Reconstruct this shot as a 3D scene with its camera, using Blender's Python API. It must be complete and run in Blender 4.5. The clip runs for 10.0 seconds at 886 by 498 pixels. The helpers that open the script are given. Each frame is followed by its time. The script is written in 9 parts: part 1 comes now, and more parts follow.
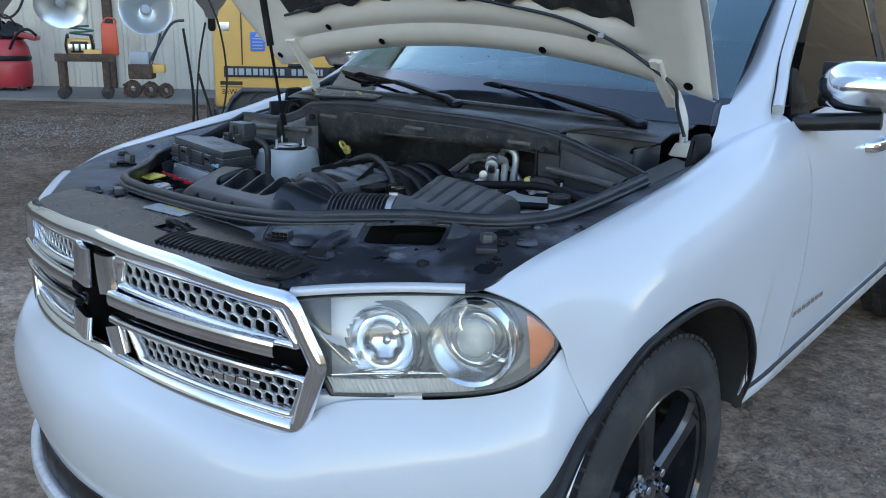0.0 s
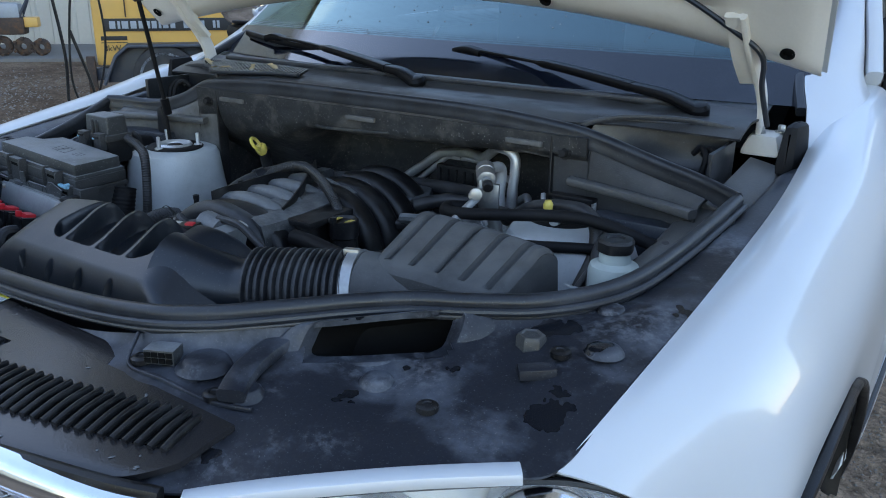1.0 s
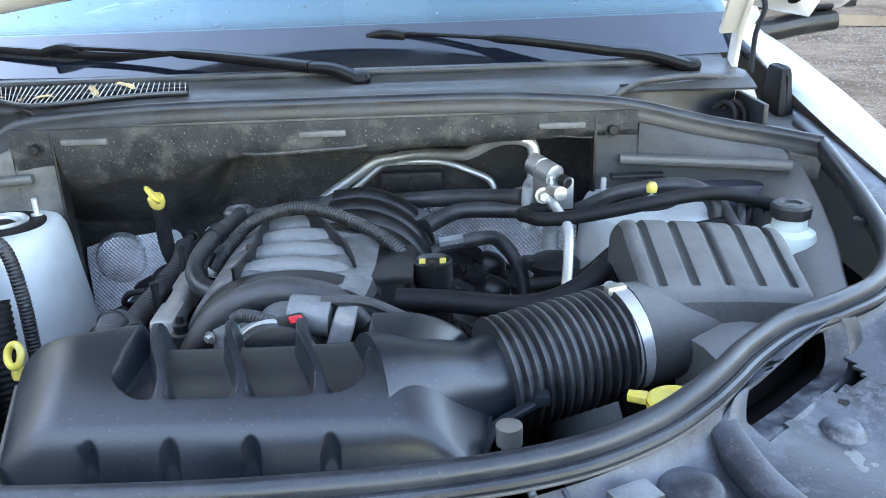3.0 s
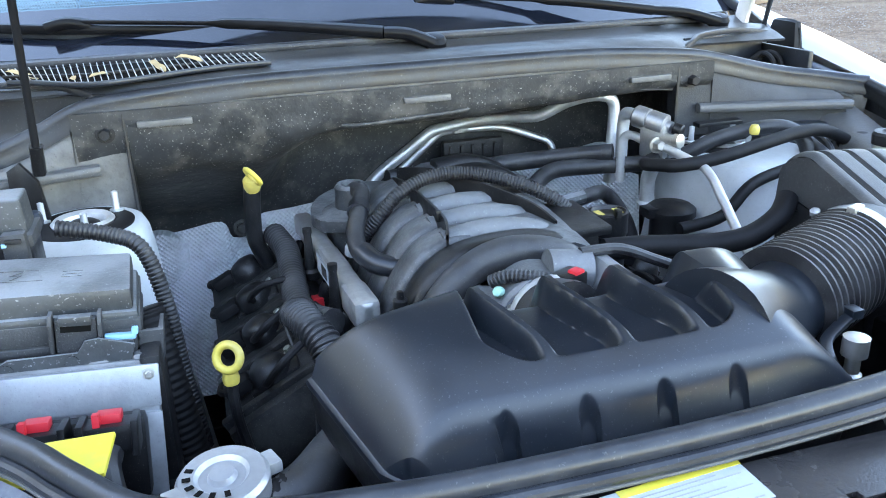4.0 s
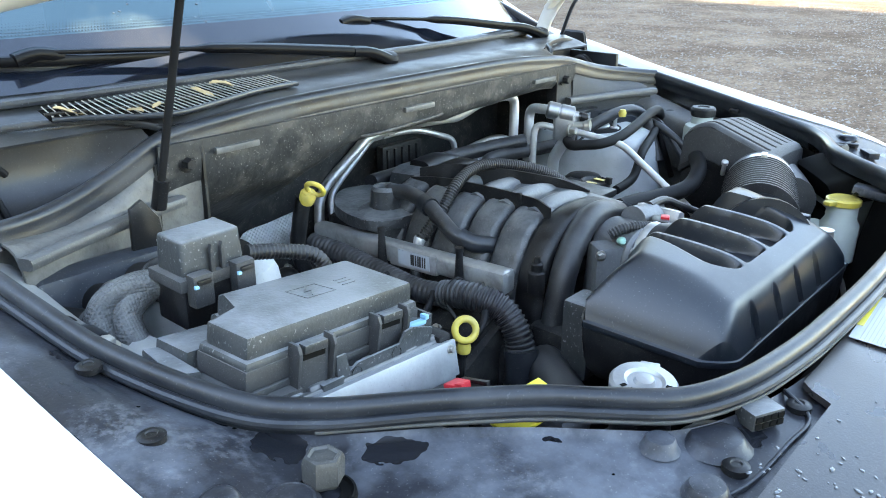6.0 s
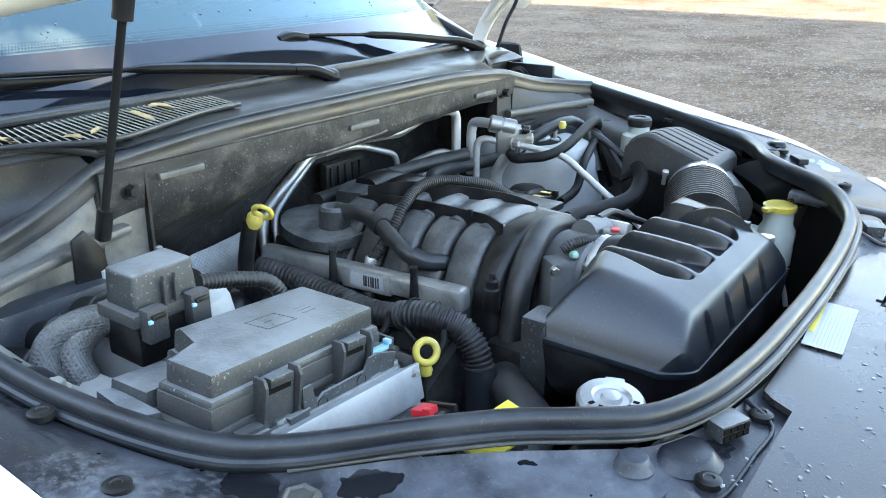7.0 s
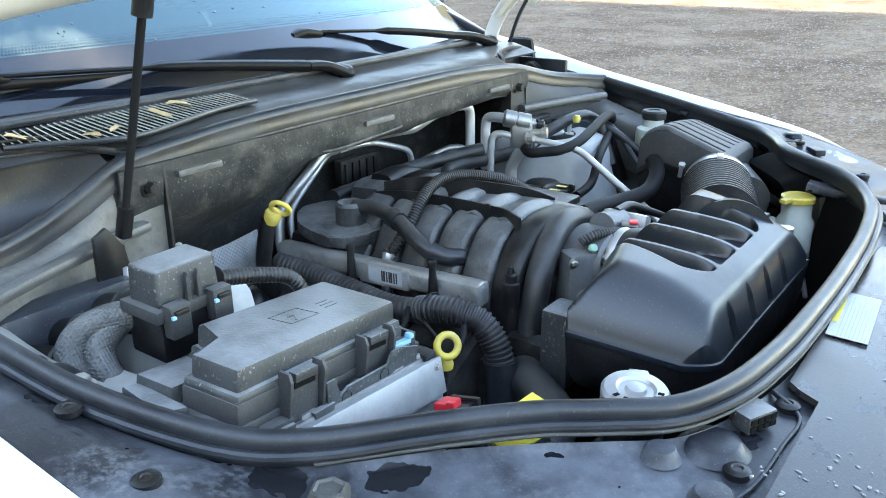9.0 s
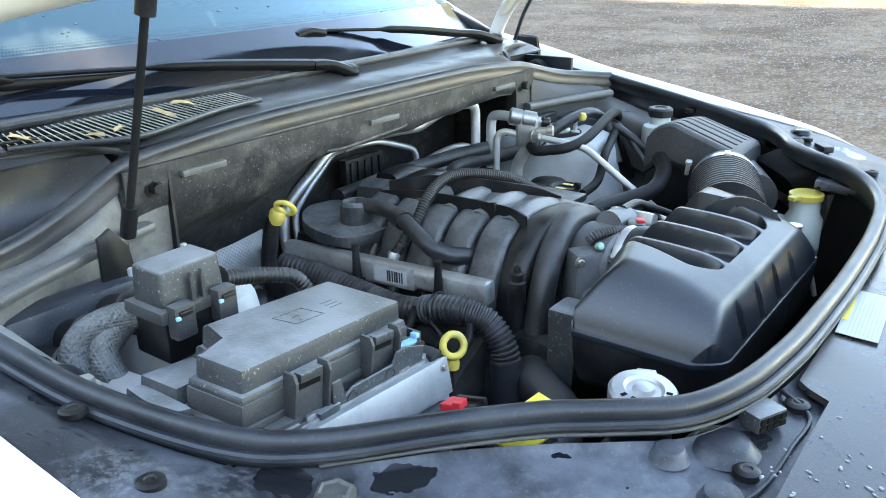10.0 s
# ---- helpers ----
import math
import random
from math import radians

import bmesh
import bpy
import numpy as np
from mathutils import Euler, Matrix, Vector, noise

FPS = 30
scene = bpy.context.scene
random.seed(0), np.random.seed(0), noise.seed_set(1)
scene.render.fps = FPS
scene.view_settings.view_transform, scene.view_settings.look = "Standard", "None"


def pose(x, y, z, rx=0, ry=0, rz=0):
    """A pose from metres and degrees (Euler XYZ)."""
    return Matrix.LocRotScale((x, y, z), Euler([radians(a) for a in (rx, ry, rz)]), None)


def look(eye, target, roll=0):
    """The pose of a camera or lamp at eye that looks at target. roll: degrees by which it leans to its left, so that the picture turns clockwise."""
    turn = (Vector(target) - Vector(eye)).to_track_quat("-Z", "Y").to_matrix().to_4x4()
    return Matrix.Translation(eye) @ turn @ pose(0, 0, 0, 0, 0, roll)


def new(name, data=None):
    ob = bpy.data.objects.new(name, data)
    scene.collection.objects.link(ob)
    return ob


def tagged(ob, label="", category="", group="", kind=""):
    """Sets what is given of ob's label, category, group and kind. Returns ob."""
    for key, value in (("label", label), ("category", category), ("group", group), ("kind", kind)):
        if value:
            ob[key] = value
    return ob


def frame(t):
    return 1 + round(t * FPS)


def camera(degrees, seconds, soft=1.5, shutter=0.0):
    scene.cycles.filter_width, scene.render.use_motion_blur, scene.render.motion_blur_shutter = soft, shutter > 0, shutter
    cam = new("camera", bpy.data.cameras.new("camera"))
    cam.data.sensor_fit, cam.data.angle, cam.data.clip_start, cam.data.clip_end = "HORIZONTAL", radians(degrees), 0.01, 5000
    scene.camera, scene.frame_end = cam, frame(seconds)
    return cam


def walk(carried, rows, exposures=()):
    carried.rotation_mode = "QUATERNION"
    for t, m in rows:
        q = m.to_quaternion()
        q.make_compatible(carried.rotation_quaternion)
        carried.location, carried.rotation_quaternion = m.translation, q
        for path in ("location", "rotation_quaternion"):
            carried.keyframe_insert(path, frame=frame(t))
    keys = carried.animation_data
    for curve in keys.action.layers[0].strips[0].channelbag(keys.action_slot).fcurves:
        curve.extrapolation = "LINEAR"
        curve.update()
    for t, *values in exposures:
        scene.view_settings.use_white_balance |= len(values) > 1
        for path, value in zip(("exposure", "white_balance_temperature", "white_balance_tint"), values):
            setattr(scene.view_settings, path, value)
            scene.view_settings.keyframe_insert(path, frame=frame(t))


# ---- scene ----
# x: towards the car's driver side, y: towards its tail, z: up. The front hood bolts lie on y = 0.
cam = camera(56.9, 10.0, 1.0)
PATH = [
    (0, (1.553, -1.218, 1.432), (0.315, 0.256, 0.889), 1.6),
    (0.5, (1.239, -0.974, 1.444), (0.073, 0.533, 0.836), 1.2),
    (1, (1.012, -0.735, 1.423), (-0.032, 0.836, 0.759), 0.7),
    (1.5, (0.831, -0.635, 1.422), (0.011, 1.051, 0.724), 0.2),
    (2, (0.546, -0.642, 1.395), (0.019, 1.155, 0.693), -0.4),
    (2.2, (0.473, -0.652, 1.403), (0.027, 1.165, 0.696), -1.1),
    (3.5, (-0.05, -0.743, 1.393), (0.228, 1.106, 0.681), -2.0),
    (4, (-0.316, -0.634, 1.361), (0.21, 1.151, 0.628), -1.9),
    (4.5, (-0.523, -0.58, 1.38), (0.266, 1.1, 0.636), -1.1),
    (5, (-0.771, -0.567, 1.38), (0.28, 0.959, 0.629), -0.3),
    (6.5, (-0.994, -0.39, 1.416), (0.488, 0.749, 0.704), 0.3),
    (7, (-0.995, -0.395, 1.417), (0.516, 0.707, 0.709), 0.2),
    (7.5, (-1.001, -0.397, 1.416), (0.514, 0.703, 0.711), -0.0),
    (8, (-1.001, -0.394, 1.413), (0.508, 0.709, 0.703), -0.2),
    (8.5, (-1.002, -0.39, 1.413), (0.499, 0.722, 0.699), -0.5),
    (9, (-1.003, -0.384, 1.412), (0.495, 0.734, 0.699), -0.6),
    (9.5, (-1.004, -0.381, 1.413), (0.489, 0.741, 0.696), -0.8),
    (10, (-0.998, -0.381, 1.41), (0.49, 0.748, 0.695), -1.0),
]
EXPOSURES = [(0, 2.15, 6800, 14), (1, 2.17, 6900, 14.5), (1.5, 2.88, 7050, 15), (2, 3.5, 7350, 15), (3.5, 4.0, 7550, 15.5), (4, 4.03, 7350, 15), (5, 4.0, 7500, 13.5), (6.5, 3.76, 7750, 10.5), (10, 3.78, 7750, 10.5)]
walk(cam, [(t, look(eye, target, roll)) for t, eye, target, roll in PATH], EXPOSURES)

# ---- light: open sky, low sun behind the tall shed, whose shade covers the yard ----
SUN_ELEVATION, SUN_AZIMUTH = 20.0, 178.0   # degrees; azimuth of the way towards the sun, from +x
sky_world = bpy.data.worlds.new("sky")
scene.world = sky_world
sky_world.use_nodes = True
wn = sky_world.node_tree
wn.nodes.clear()
sky_tex = wn.nodes.new("ShaderNodeTexSky")
sky_tex.sky_type = "NISHITA"
sky_tex.sun_disc = False
sky_tex.dust_density, sky_tex.ozone_density = 0.2, 1.2
sky_tex.sun_elevation = radians(SUN_ELEVATION)
sky_tex.sun_rotation = radians(90 - SUN_AZIMUTH)
wcoord = wn.nodes.new("ShaderNodeTexCoord")
wnoise = wn.nodes.new("ShaderNodeTexNoise")
wnoise.inputs["Scale"].default_value = 2.6
wnoise.inputs["Detail"].default_value = 6
wramp = wn.nodes.new("ShaderNodeValToRGB")
wramp.color_ramp.elements[0].position, wramp.color_ramp.elements[1].position = 0.60, 0.86
wmix = wn.nodes.new("ShaderNodeMixRGB")
wmix.inputs[2].default_value = (6.5, 6.7, 7.0, 1)
wbg = wn.nodes.new("ShaderNodeBackground")
wbg.inputs["Strength"].default_value = 0.15
wout = wn.nodes.new("ShaderNodeOutputWorld")
wn.links.new(wcoord.outputs["Generated"], wnoise.inputs["Vector"])
wn.links.new(wnoise.outputs["Fac"], wramp.inputs["Fac"])
wn.links.new(wramp.outputs["Color"], wmix.inputs[0])
wn.links.new(sky_tex.outputs["Color"], wmix.inputs[1])
wn.links.new(wmix.outputs["Color"], wbg.inputs["Color"])
wn.links.new(wbg.outputs["Background"], wout.inputs["Surface"])
sun_data = bpy.data.lights.new("sun", "SUN")
sun_data.energy, sun_data.angle, sun_data.color = 4.0, radians(0.5), (1.0, 0.94, 0.84)
sun = new("sun", sun_data)
sun_dir = Vector((math.cos(radians(SUN_AZIMUTH)) * math.cos(radians(SUN_ELEVATION)), math.sin(radians(SUN_AZIMUTH)) * math.cos(radians(SUN_ELEVATION)), math.sin(radians(SUN_ELEVATION))))
sun.matrix_world = look(sun_dir * 60, (0, 0, 0))

# ---- materials ----
def mat(name, color, rough=0.5, metal=0.0, grain=0.0, grain_scale=200.0, dirt=0.0, dirt_color=(0.25, 0.24, 0.22), dirt_scale=9.0, bump=0.0,
        bump_scale=300.0, coat=0.0, rough_var=0.0, spec=0.5, dirt_from=0.48, dirt_to=0.64, speck=0.0, speck_color=(0.4, 0.4, 0.38), speck_scale=820.0, dust_toplight=None):
    """A painted, plastic or metal surface: fine grain, larger dirty or dusty stains, fine relief, and tops painted
    paler.
    """
    m = bpy.data.materials.new(name)
    m.use_nodes = True
    nt = m.node_tree
    b = nt.nodes["Principled BSDF"]
    b.inputs["Base Color"].default_value = (*color, 1)
    b.inputs["Roughness"].default_value = rough
    b.inputs["Metallic"].default_value = metal
    b.inputs["Coat Weight"].default_value = coat
    b.inputs["Coat Roughness"].default_value = 0.04
    b.inputs["Specular IOR Level"].default_value = spec
    co = nt.nodes.new("ShaderNodeTexCoord")
    out = None
    if grain or dirt:
        n1 = nt.nodes.new("ShaderNodeTexNoise")
        n1.inputs["Scale"].default_value, n1.inputs["Detail"].default_value = grain_scale, 4
        nt.links.new(co.outputs["Object"], n1.inputs["Vector"])
        mr = nt.nodes.new("ShaderNodeMapRange")
        mr.inputs["To Min"].default_value, mr.inputs["To Max"].default_value = 1 - grain, 1 + grain
        nt.links.new(n1.outputs["Fac"], mr.inputs["Value"])
        mul = nt.nodes.new("ShaderNodeMixRGB")
        mul.blend_type = "MULTIPLY"
        mul.inputs[0].default_value = 1
        mul.inputs[1].default_value = (*color, 1)
        nt.links.new(mr.outputs["Result"], mul.inputs[2])
        out = mul.outputs["Color"]
        n2 = nt.nodes.new("ShaderNodeTexNoise")
        n2.inputs["Scale"].default_value, n2.inputs["Detail"].default_value, n2.inputs["Roughness"].default_value = dirt_scale, 9, 0.62
        nt.links.new(co.outputs["Object"], n2.inputs["Vector"])
        m2 = nt.nodes.new("ShaderNodeMapRange")
        m2.inputs["From Min"].default_value, m2.inputs["From Max"].default_value = dirt_from, dirt_to
        m2.inputs["To Max"].default_value = dirt
        nt.links.new(n2.outputs["Fac"], m2.inputs["Value"])
        mx = nt.nodes.new("ShaderNodeMixRGB")
        nt.links.new(m2.outputs["Result"], mx.inputs[0])
        nt.links.new(out, mx.inputs[1])
        mx.inputs[2].default_value = (*dirt_color, 1)
        out = mx.outputs["Color"]
        if speck:
            n5 = nt.nodes.new("ShaderNodeTexNoise")
            n5.inputs["Scale"].default_value, n5.inputs["Detail"].default_value = speck_scale, 2
            nt.links.new(co.outputs["Object"], n5.inputs["Vector"])
            m5 = nt.nodes.new("ShaderNodeMapRange")
            m5.inputs["From Min"].default_value, m5.inputs["From Max"].default_value, m5.inputs["To Max"].default_value = 0.64, 0.78, speck * 0.8
            nt.links.new(n5.outputs["Fac"], m5.inputs["Value"])
            mx5 = nt.nodes.new("ShaderNodeMixRGB")
            nt.links.new(m5.outputs["Result"], mx5.inputs[0])
            nt.links.new(out, mx5.inputs[1])
            mx5.inputs[2].default_value = (*speck_color, 1)
            out = mx5.outputs["Color"]
        if dust_toplight:
            # settled dust and painted top light, only on upward faces, broken up by stains
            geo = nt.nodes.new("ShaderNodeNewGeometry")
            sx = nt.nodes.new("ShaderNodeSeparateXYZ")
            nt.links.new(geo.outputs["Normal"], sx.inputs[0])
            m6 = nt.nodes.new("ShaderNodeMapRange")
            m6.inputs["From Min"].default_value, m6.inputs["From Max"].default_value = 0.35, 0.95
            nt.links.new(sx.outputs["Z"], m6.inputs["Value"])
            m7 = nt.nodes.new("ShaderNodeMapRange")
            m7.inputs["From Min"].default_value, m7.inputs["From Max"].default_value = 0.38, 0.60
            m7.inputs["To Min"].default_value, m7.inputs["To Max"].default_value = dust_toplight[1] * 0.40, dust_toplight[1]
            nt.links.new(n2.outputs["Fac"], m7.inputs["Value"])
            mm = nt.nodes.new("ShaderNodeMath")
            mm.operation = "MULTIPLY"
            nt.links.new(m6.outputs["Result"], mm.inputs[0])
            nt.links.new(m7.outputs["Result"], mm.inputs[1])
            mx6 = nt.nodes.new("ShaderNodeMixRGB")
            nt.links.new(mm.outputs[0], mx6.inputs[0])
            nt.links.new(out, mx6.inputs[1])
            mx6.inputs[2].default_value = (*dust_toplight[0], 1)
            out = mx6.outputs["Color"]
        if rough_var:
            m3 = nt.nodes.new("ShaderNodeMapRange")
            m3.inputs["From Min"].default_value, m3.inputs["From Max"].default_value = dirt_from, dirt_to
            m3.inputs["To Min"].default_value, m3.inputs["To Max"].default_value = rough, min(1, rough + rough_var)
            nt.links.new(n2.outputs["Fac"], m3.inputs["Value"])
            nt.links.new(m3.outputs["Result"], b.inputs["Roughness"])
        nt.links.new(out, b.inputs["Base Color"])
    if bump:
        n4 = nt.nodes.new("ShaderNodeTexNoise")
        n4.inputs["Scale"].default_value, n4.inputs["Detail"].default_value = bump_scale, 3
        nt.links.new(co.outputs["Object"], n4.inputs["Vector"])
        bp = nt.nodes.new("ShaderNodeBump")
        bp.inputs["Strength"].default_value, bp.inputs["Distance"].default_value = bump, 0.002
        nt.links.new(n4.outputs["Fac"], bp.inputs["Height"])
        nt.links.new(bp.outputs["Normal"], b.inputs["Normal"])
    return m


def clear_mat(name, tint=(0.9, 0.95, 0.97), gloss_rough=0.03, ior=1.45, haze=0.0, gloss=(1, 1, 1)):
    """A thin clear pane: see-through, with a Fresnel gloss and, if wanted, a milky haze."""
    m = bpy.data.materials.new(name)
    m.use_nodes = True
    nt = m.node_tree
    nt.nodes.clear()
    o = nt.nodes.new("ShaderNodeOutputMaterial")
    tr = nt.nodes.new("ShaderNodeBsdfTransparent")
    tr.inputs["Color"].default_value = (*tint, 1)
    gl = nt.nodes.new("ShaderNodeBsdfGlossy")
    gl.inputs["Roughness"].default_value = gloss_rough
    gl.inputs["Color"].default_value = (*gloss, 1)
    fr = nt.nodes.new("ShaderNodeFresnel")
    fr.inputs["IOR"].default_value = ior
    mx = nt.nodes.new("ShaderNodeMixShader")
    nt.links.new(fr.outputs["Fac"], mx.inputs[0])
    last = tr.outputs[0]
    if haze:
        df = nt.nodes.new("ShaderNodeBsdfDiffuse")
        df.inputs["Color"].default_value = (0.8, 0.8, 0.76, 1)
        mh = nt.nodes.new("ShaderNodeMixShader")
        mh.inputs[0].default_value = haze
        nt.links.new(last, mh.inputs[1])
        nt.links.new(df.outputs[0], mh.inputs[2])
        last = mh.outputs[0]
    nt.links.new(last, mx.inputs[1])
    nt.links.new(gl.outputs[0], mx.inputs[2])
    nt.links.new(mx.outputs[0], o.inputs["Surface"])
    return m


M_PAINT = mat("white_car_paint", (0.55, 0.57, 0.59), 0.30, grain=0.02, grain_scale=900, dirt=0.10, dirt_color=(0.45, 0.45, 0.44), dirt_scale=3, coat=0.6, spec=0.4)
M_INNER = mat("cream_inner_paint", (0.74, 0.69, 0.61), 0.42, grain=0.04, dirt=0.35, dirt_color=(0.58, 0.51, 0.41), dirt_scale=5, coat=0.25)
M_TOWER = mat("thin_white_primer", (0.50, 0.53, 0.55), 0.45, grain=0.05, dirt=0.5, dirt_color=(0.22, 0.23, 0.23), dirt_scale=9, dirt_from=0.42, dirt_to=0.75, speck=0.5, speck_color=(0.12, 0.12, 0.12), speck_scale=420)
M_SHIELD = mat("dusty_black_shield_plastic", (0.018, 0.020, 0.026), 0.36, grain=0.2, grain_scale=140, dirt=0.95, dirt_color=(0.112, 0.124, 0.148), dirt_scale=6.5, rough_var=0.30, bump=0.10, bump_scale=260, dirt_from=0.48, dirt_to=0.66, speck=0.25, spec=0.35, speck_scale=420)
M_AIRBOX = mat("satin_black_plastic", (0.007, 0.010, 0.015), 0.33, grain=0.12, dirt=0.4, dirt_color=(0.020, 0.026, 0.036), dirt_scale=9, rough_var=0.16, bump=0.03, bump_scale=600, speck=0.15, spec=0.62, dirt_from=0.48, dirt_to=0.72, speck_scale=420)
# tops painted paler than sides: dust and overhead light in one colour
M_DUSTY = mat("dusty_grey_plastic", (0.030, 0.033, 0.035), 0.42, grain=0.3, grain_scale=160, dirt=0.6, dirt_color=(0.070, 0.075, 0.078), dirt_scale=18, rough_var=0.2, bump=0.30, bump_scale=260, speck=0.8, speck_color=(0.36, 0.37, 0.37), speck_scale=300, dirt_from=0.40, dirt_to=0.70, dust_toplight=((0.215, 0.226, 0.238), 0.9))
M_BLACK = mat("black_plastic", (0.006, 0.006, 0.007), 0.36, grain=0.15, dirt=0.4, dirt_color=(0.034, 0.034, 0.035), dirt_scale=22, rough_var=0.2, bump=0.08, speck=0.3, spec=0.35)
M_DULL = mat("dull_black_rubber", (0.006, 0.006, 0.007), 0.62, grain=0.2, dirt=0.5, dirt_color=(0.017, 0.017, 0.018), dirt_scale=9, bump=0.1, spec=0.2)
M_MATTE = mat("matte_dark_casting", (0.009, 0.009, 0.010), 0.55, grain=0.3, grain_scale=90, dirt=0.6, dirt_color=(0.048, 0.047, 0.045), dirt_scale=18, bump=0.3, bump_scale=180, speck=0.4, spec=0.3)
M_RUBBER = mat("black_rubber", (0.012, 0.014, 0.018), 0.30, grain=0.2, dirt=0.5, dirt_color=(0.048, 0.053, 0.062), dirt_scale=12, rough_var=0.2, bump=0.08, speck=0.15, spec=0.45, dirt_from=0.44, dirt_to=0.68, speck_scale=420)
M_HOSE = mat("rubber_hose", (0.014, 0.014, 0.016), 0.40, grain=0.15, dirt=0.5, dirt_color=(0.050, 0.051, 0.053), dirt_scale=24, rough_var=0.15, bump=0.1, speck=0.3, spec=0.4, dust_toplight=((0.062, 0.064, 0.067), 0.7))
M_INSUL = mat("stained_firewall_insulation", (0.020, 0.021, 0.022), 0.5, grain=0.6, grain_scale=45, dirt=0.8, dirt_color=(0.072, 0.067, 0.060), dirt_scale=22, bump=1.0, bump_scale=55, speck=0.7, speck_color=(0.45, 0.43, 0.40), speck_scale=330, dirt_from=0.52, dirt_to=0.64)
M_CHROME = mat("chrome", (0.78, 0.80, 0.83), 0.13, 1.0, grain=0.02, dirt=0.15, dirt_color=(0.45, 0.45, 0.45), dirt_scale=30)
M_ALU = mat("bare_aluminium", (0.66, 0.67, 0.68), 0.46, 0.75, grain=0.08, grain_scale=300, dirt=0.4, dirt_color=(0.38, 0.38, 0.38), dirt_scale=22, bump=0.08)
M_CAST = mat("cast_aluminium", (0.34, 0.35, 0.36), 0.42, 0.85, grain=0.15, dirt=0.5, dirt_color=(0.16, 0.16, 0.16), dirt_scale=20, bump=0.2, bump_scale=350, dust_toplight=((0.30, 0.30, 0.30), 0.4))
M_STEEL = mat("zinc_plated_steel", (0.5, 0.49, 0.46), 0.4, 0.9, grain=0.1, dirt=0.3, dirt_color=(0.3, 0.27, 0.22), dirt_scale=40)
M_YELLOW = mat("yellow_plastic", (0.60, 0.47, 0.08), 0.42, grain=0.10, dirt=0.5, dirt_color=(0.30, 0.25, 0.11), dirt_scale=40, dirt_from=0.44, dirt_to=0.66)
M_YELLOW_TAG = mat("yellow_tag", (0.62, 0.52, 0.05), 0.45, grain=0.06, dirt=0.4, dirt_color=(0.36, 0.31, 0.10), dirt_scale=30)
M_RED = mat("red_plastic", (0.55, 0.02, 0.03), 0.4, grain=0.05)
M_BLUE = mat("light_blue_clip", (0.22, 0.45, 0.62), 0.4)
M_MILKY = mat("milky_reservoir_plastic", (0.44, 0.49, 0.46), 0.38, grain=0.04, dirt=0.35, dirt_color=(0.38, 0.40, 0.36), dirt_scale=14)
M_TYRE = mat("tyre_rubber", (0.022, 0.022, 0.022), 0.72, grain=0.2, grain_scale=80, dirt=0.5, dirt_color=(0.07, 0.065, 0.06), dirt_scale=10, bump=0.15)
M_RIM = mat("gloss_black_alloy", (0.018, 0.020, 0.024), 0.16, 0.3, grain=0.05, dirt=0.2, dirt_color=(0.09, 0.085, 0.08), dirt_scale=14, coat=0.6)
M_LINER = mat("wheel_arch_liner", (0.02, 0.019, 0.018), 0.85, grain=0.3, grain_scale=50, dirt=0.5, dirt_color=(0.06, 0.05, 0.04), dirt_scale=9, bump=0.3, bump_scale=120)
M_GLASS = clear_mat("window_glass", (0.20, 0.25, 0.27), 0.01, 2.6, gloss=(0.62, 0.88, 0.90))
M_FRIT = mat("black_glass_border", (0.006, 0.008, 0.014), 0.06, grain=0.1, dirt=0.25, dirt_color=(0.030, 0.034, 0.044), dirt_scale=12, rough_var=0.10, spec=0.9)
M_TINT = clear_mat("tinted_glass", (0.05, 0.055, 0.06), 0.02, 1.35)
# white mixed into the lens stands in for light inside the lamp
M_LENS = clear_mat("headlight_lens", (0.97, 0.97, 0.96), 0.05, 1.5, 0.14)
M_AMBER = mat("amber_reflector", (0.80, 0.22, 0.03), 0.22, grain=0.04, coat=0.6)
M_BOWL = mat("headlight_reflector", (0.86, 0.87, 0.88), 0.12, 1.0)
M_BEZEL = mat("headlight_bezel", (0.80, 0.81, 0.81), 0.30, 0.0, grain=0.03)
M_SHROUD = mat("grey_shroud", (0.20, 0.21, 0.21), 0.35, grain=0.04)
# near-black: shade of holes, slots and cavities put into the colour; also plain black parts
M_DARK = mat("black_parts_and_shade", (0.004, 0.004, 0.004), 0.8, grain=0.3, dirt=0.3, dirt_color=(0.010, 0.010, 0.010), spec=0.1)
M_WHITE_LABEL = mat("white_label", (0.34, 0.37, 0.40), 0.45, grain=0.08, dirt=0.4, dirt_color=(0.30, 0.31, 0.32), dirt_scale=30)
M_INK = mat("black_ink", (0.02, 0.02, 0.02), 0.6)
M_LEAF = mat("dry_leaf", (0.42, 0.32, 0.18), 0.8, grain=0.3, grain_scale=80)


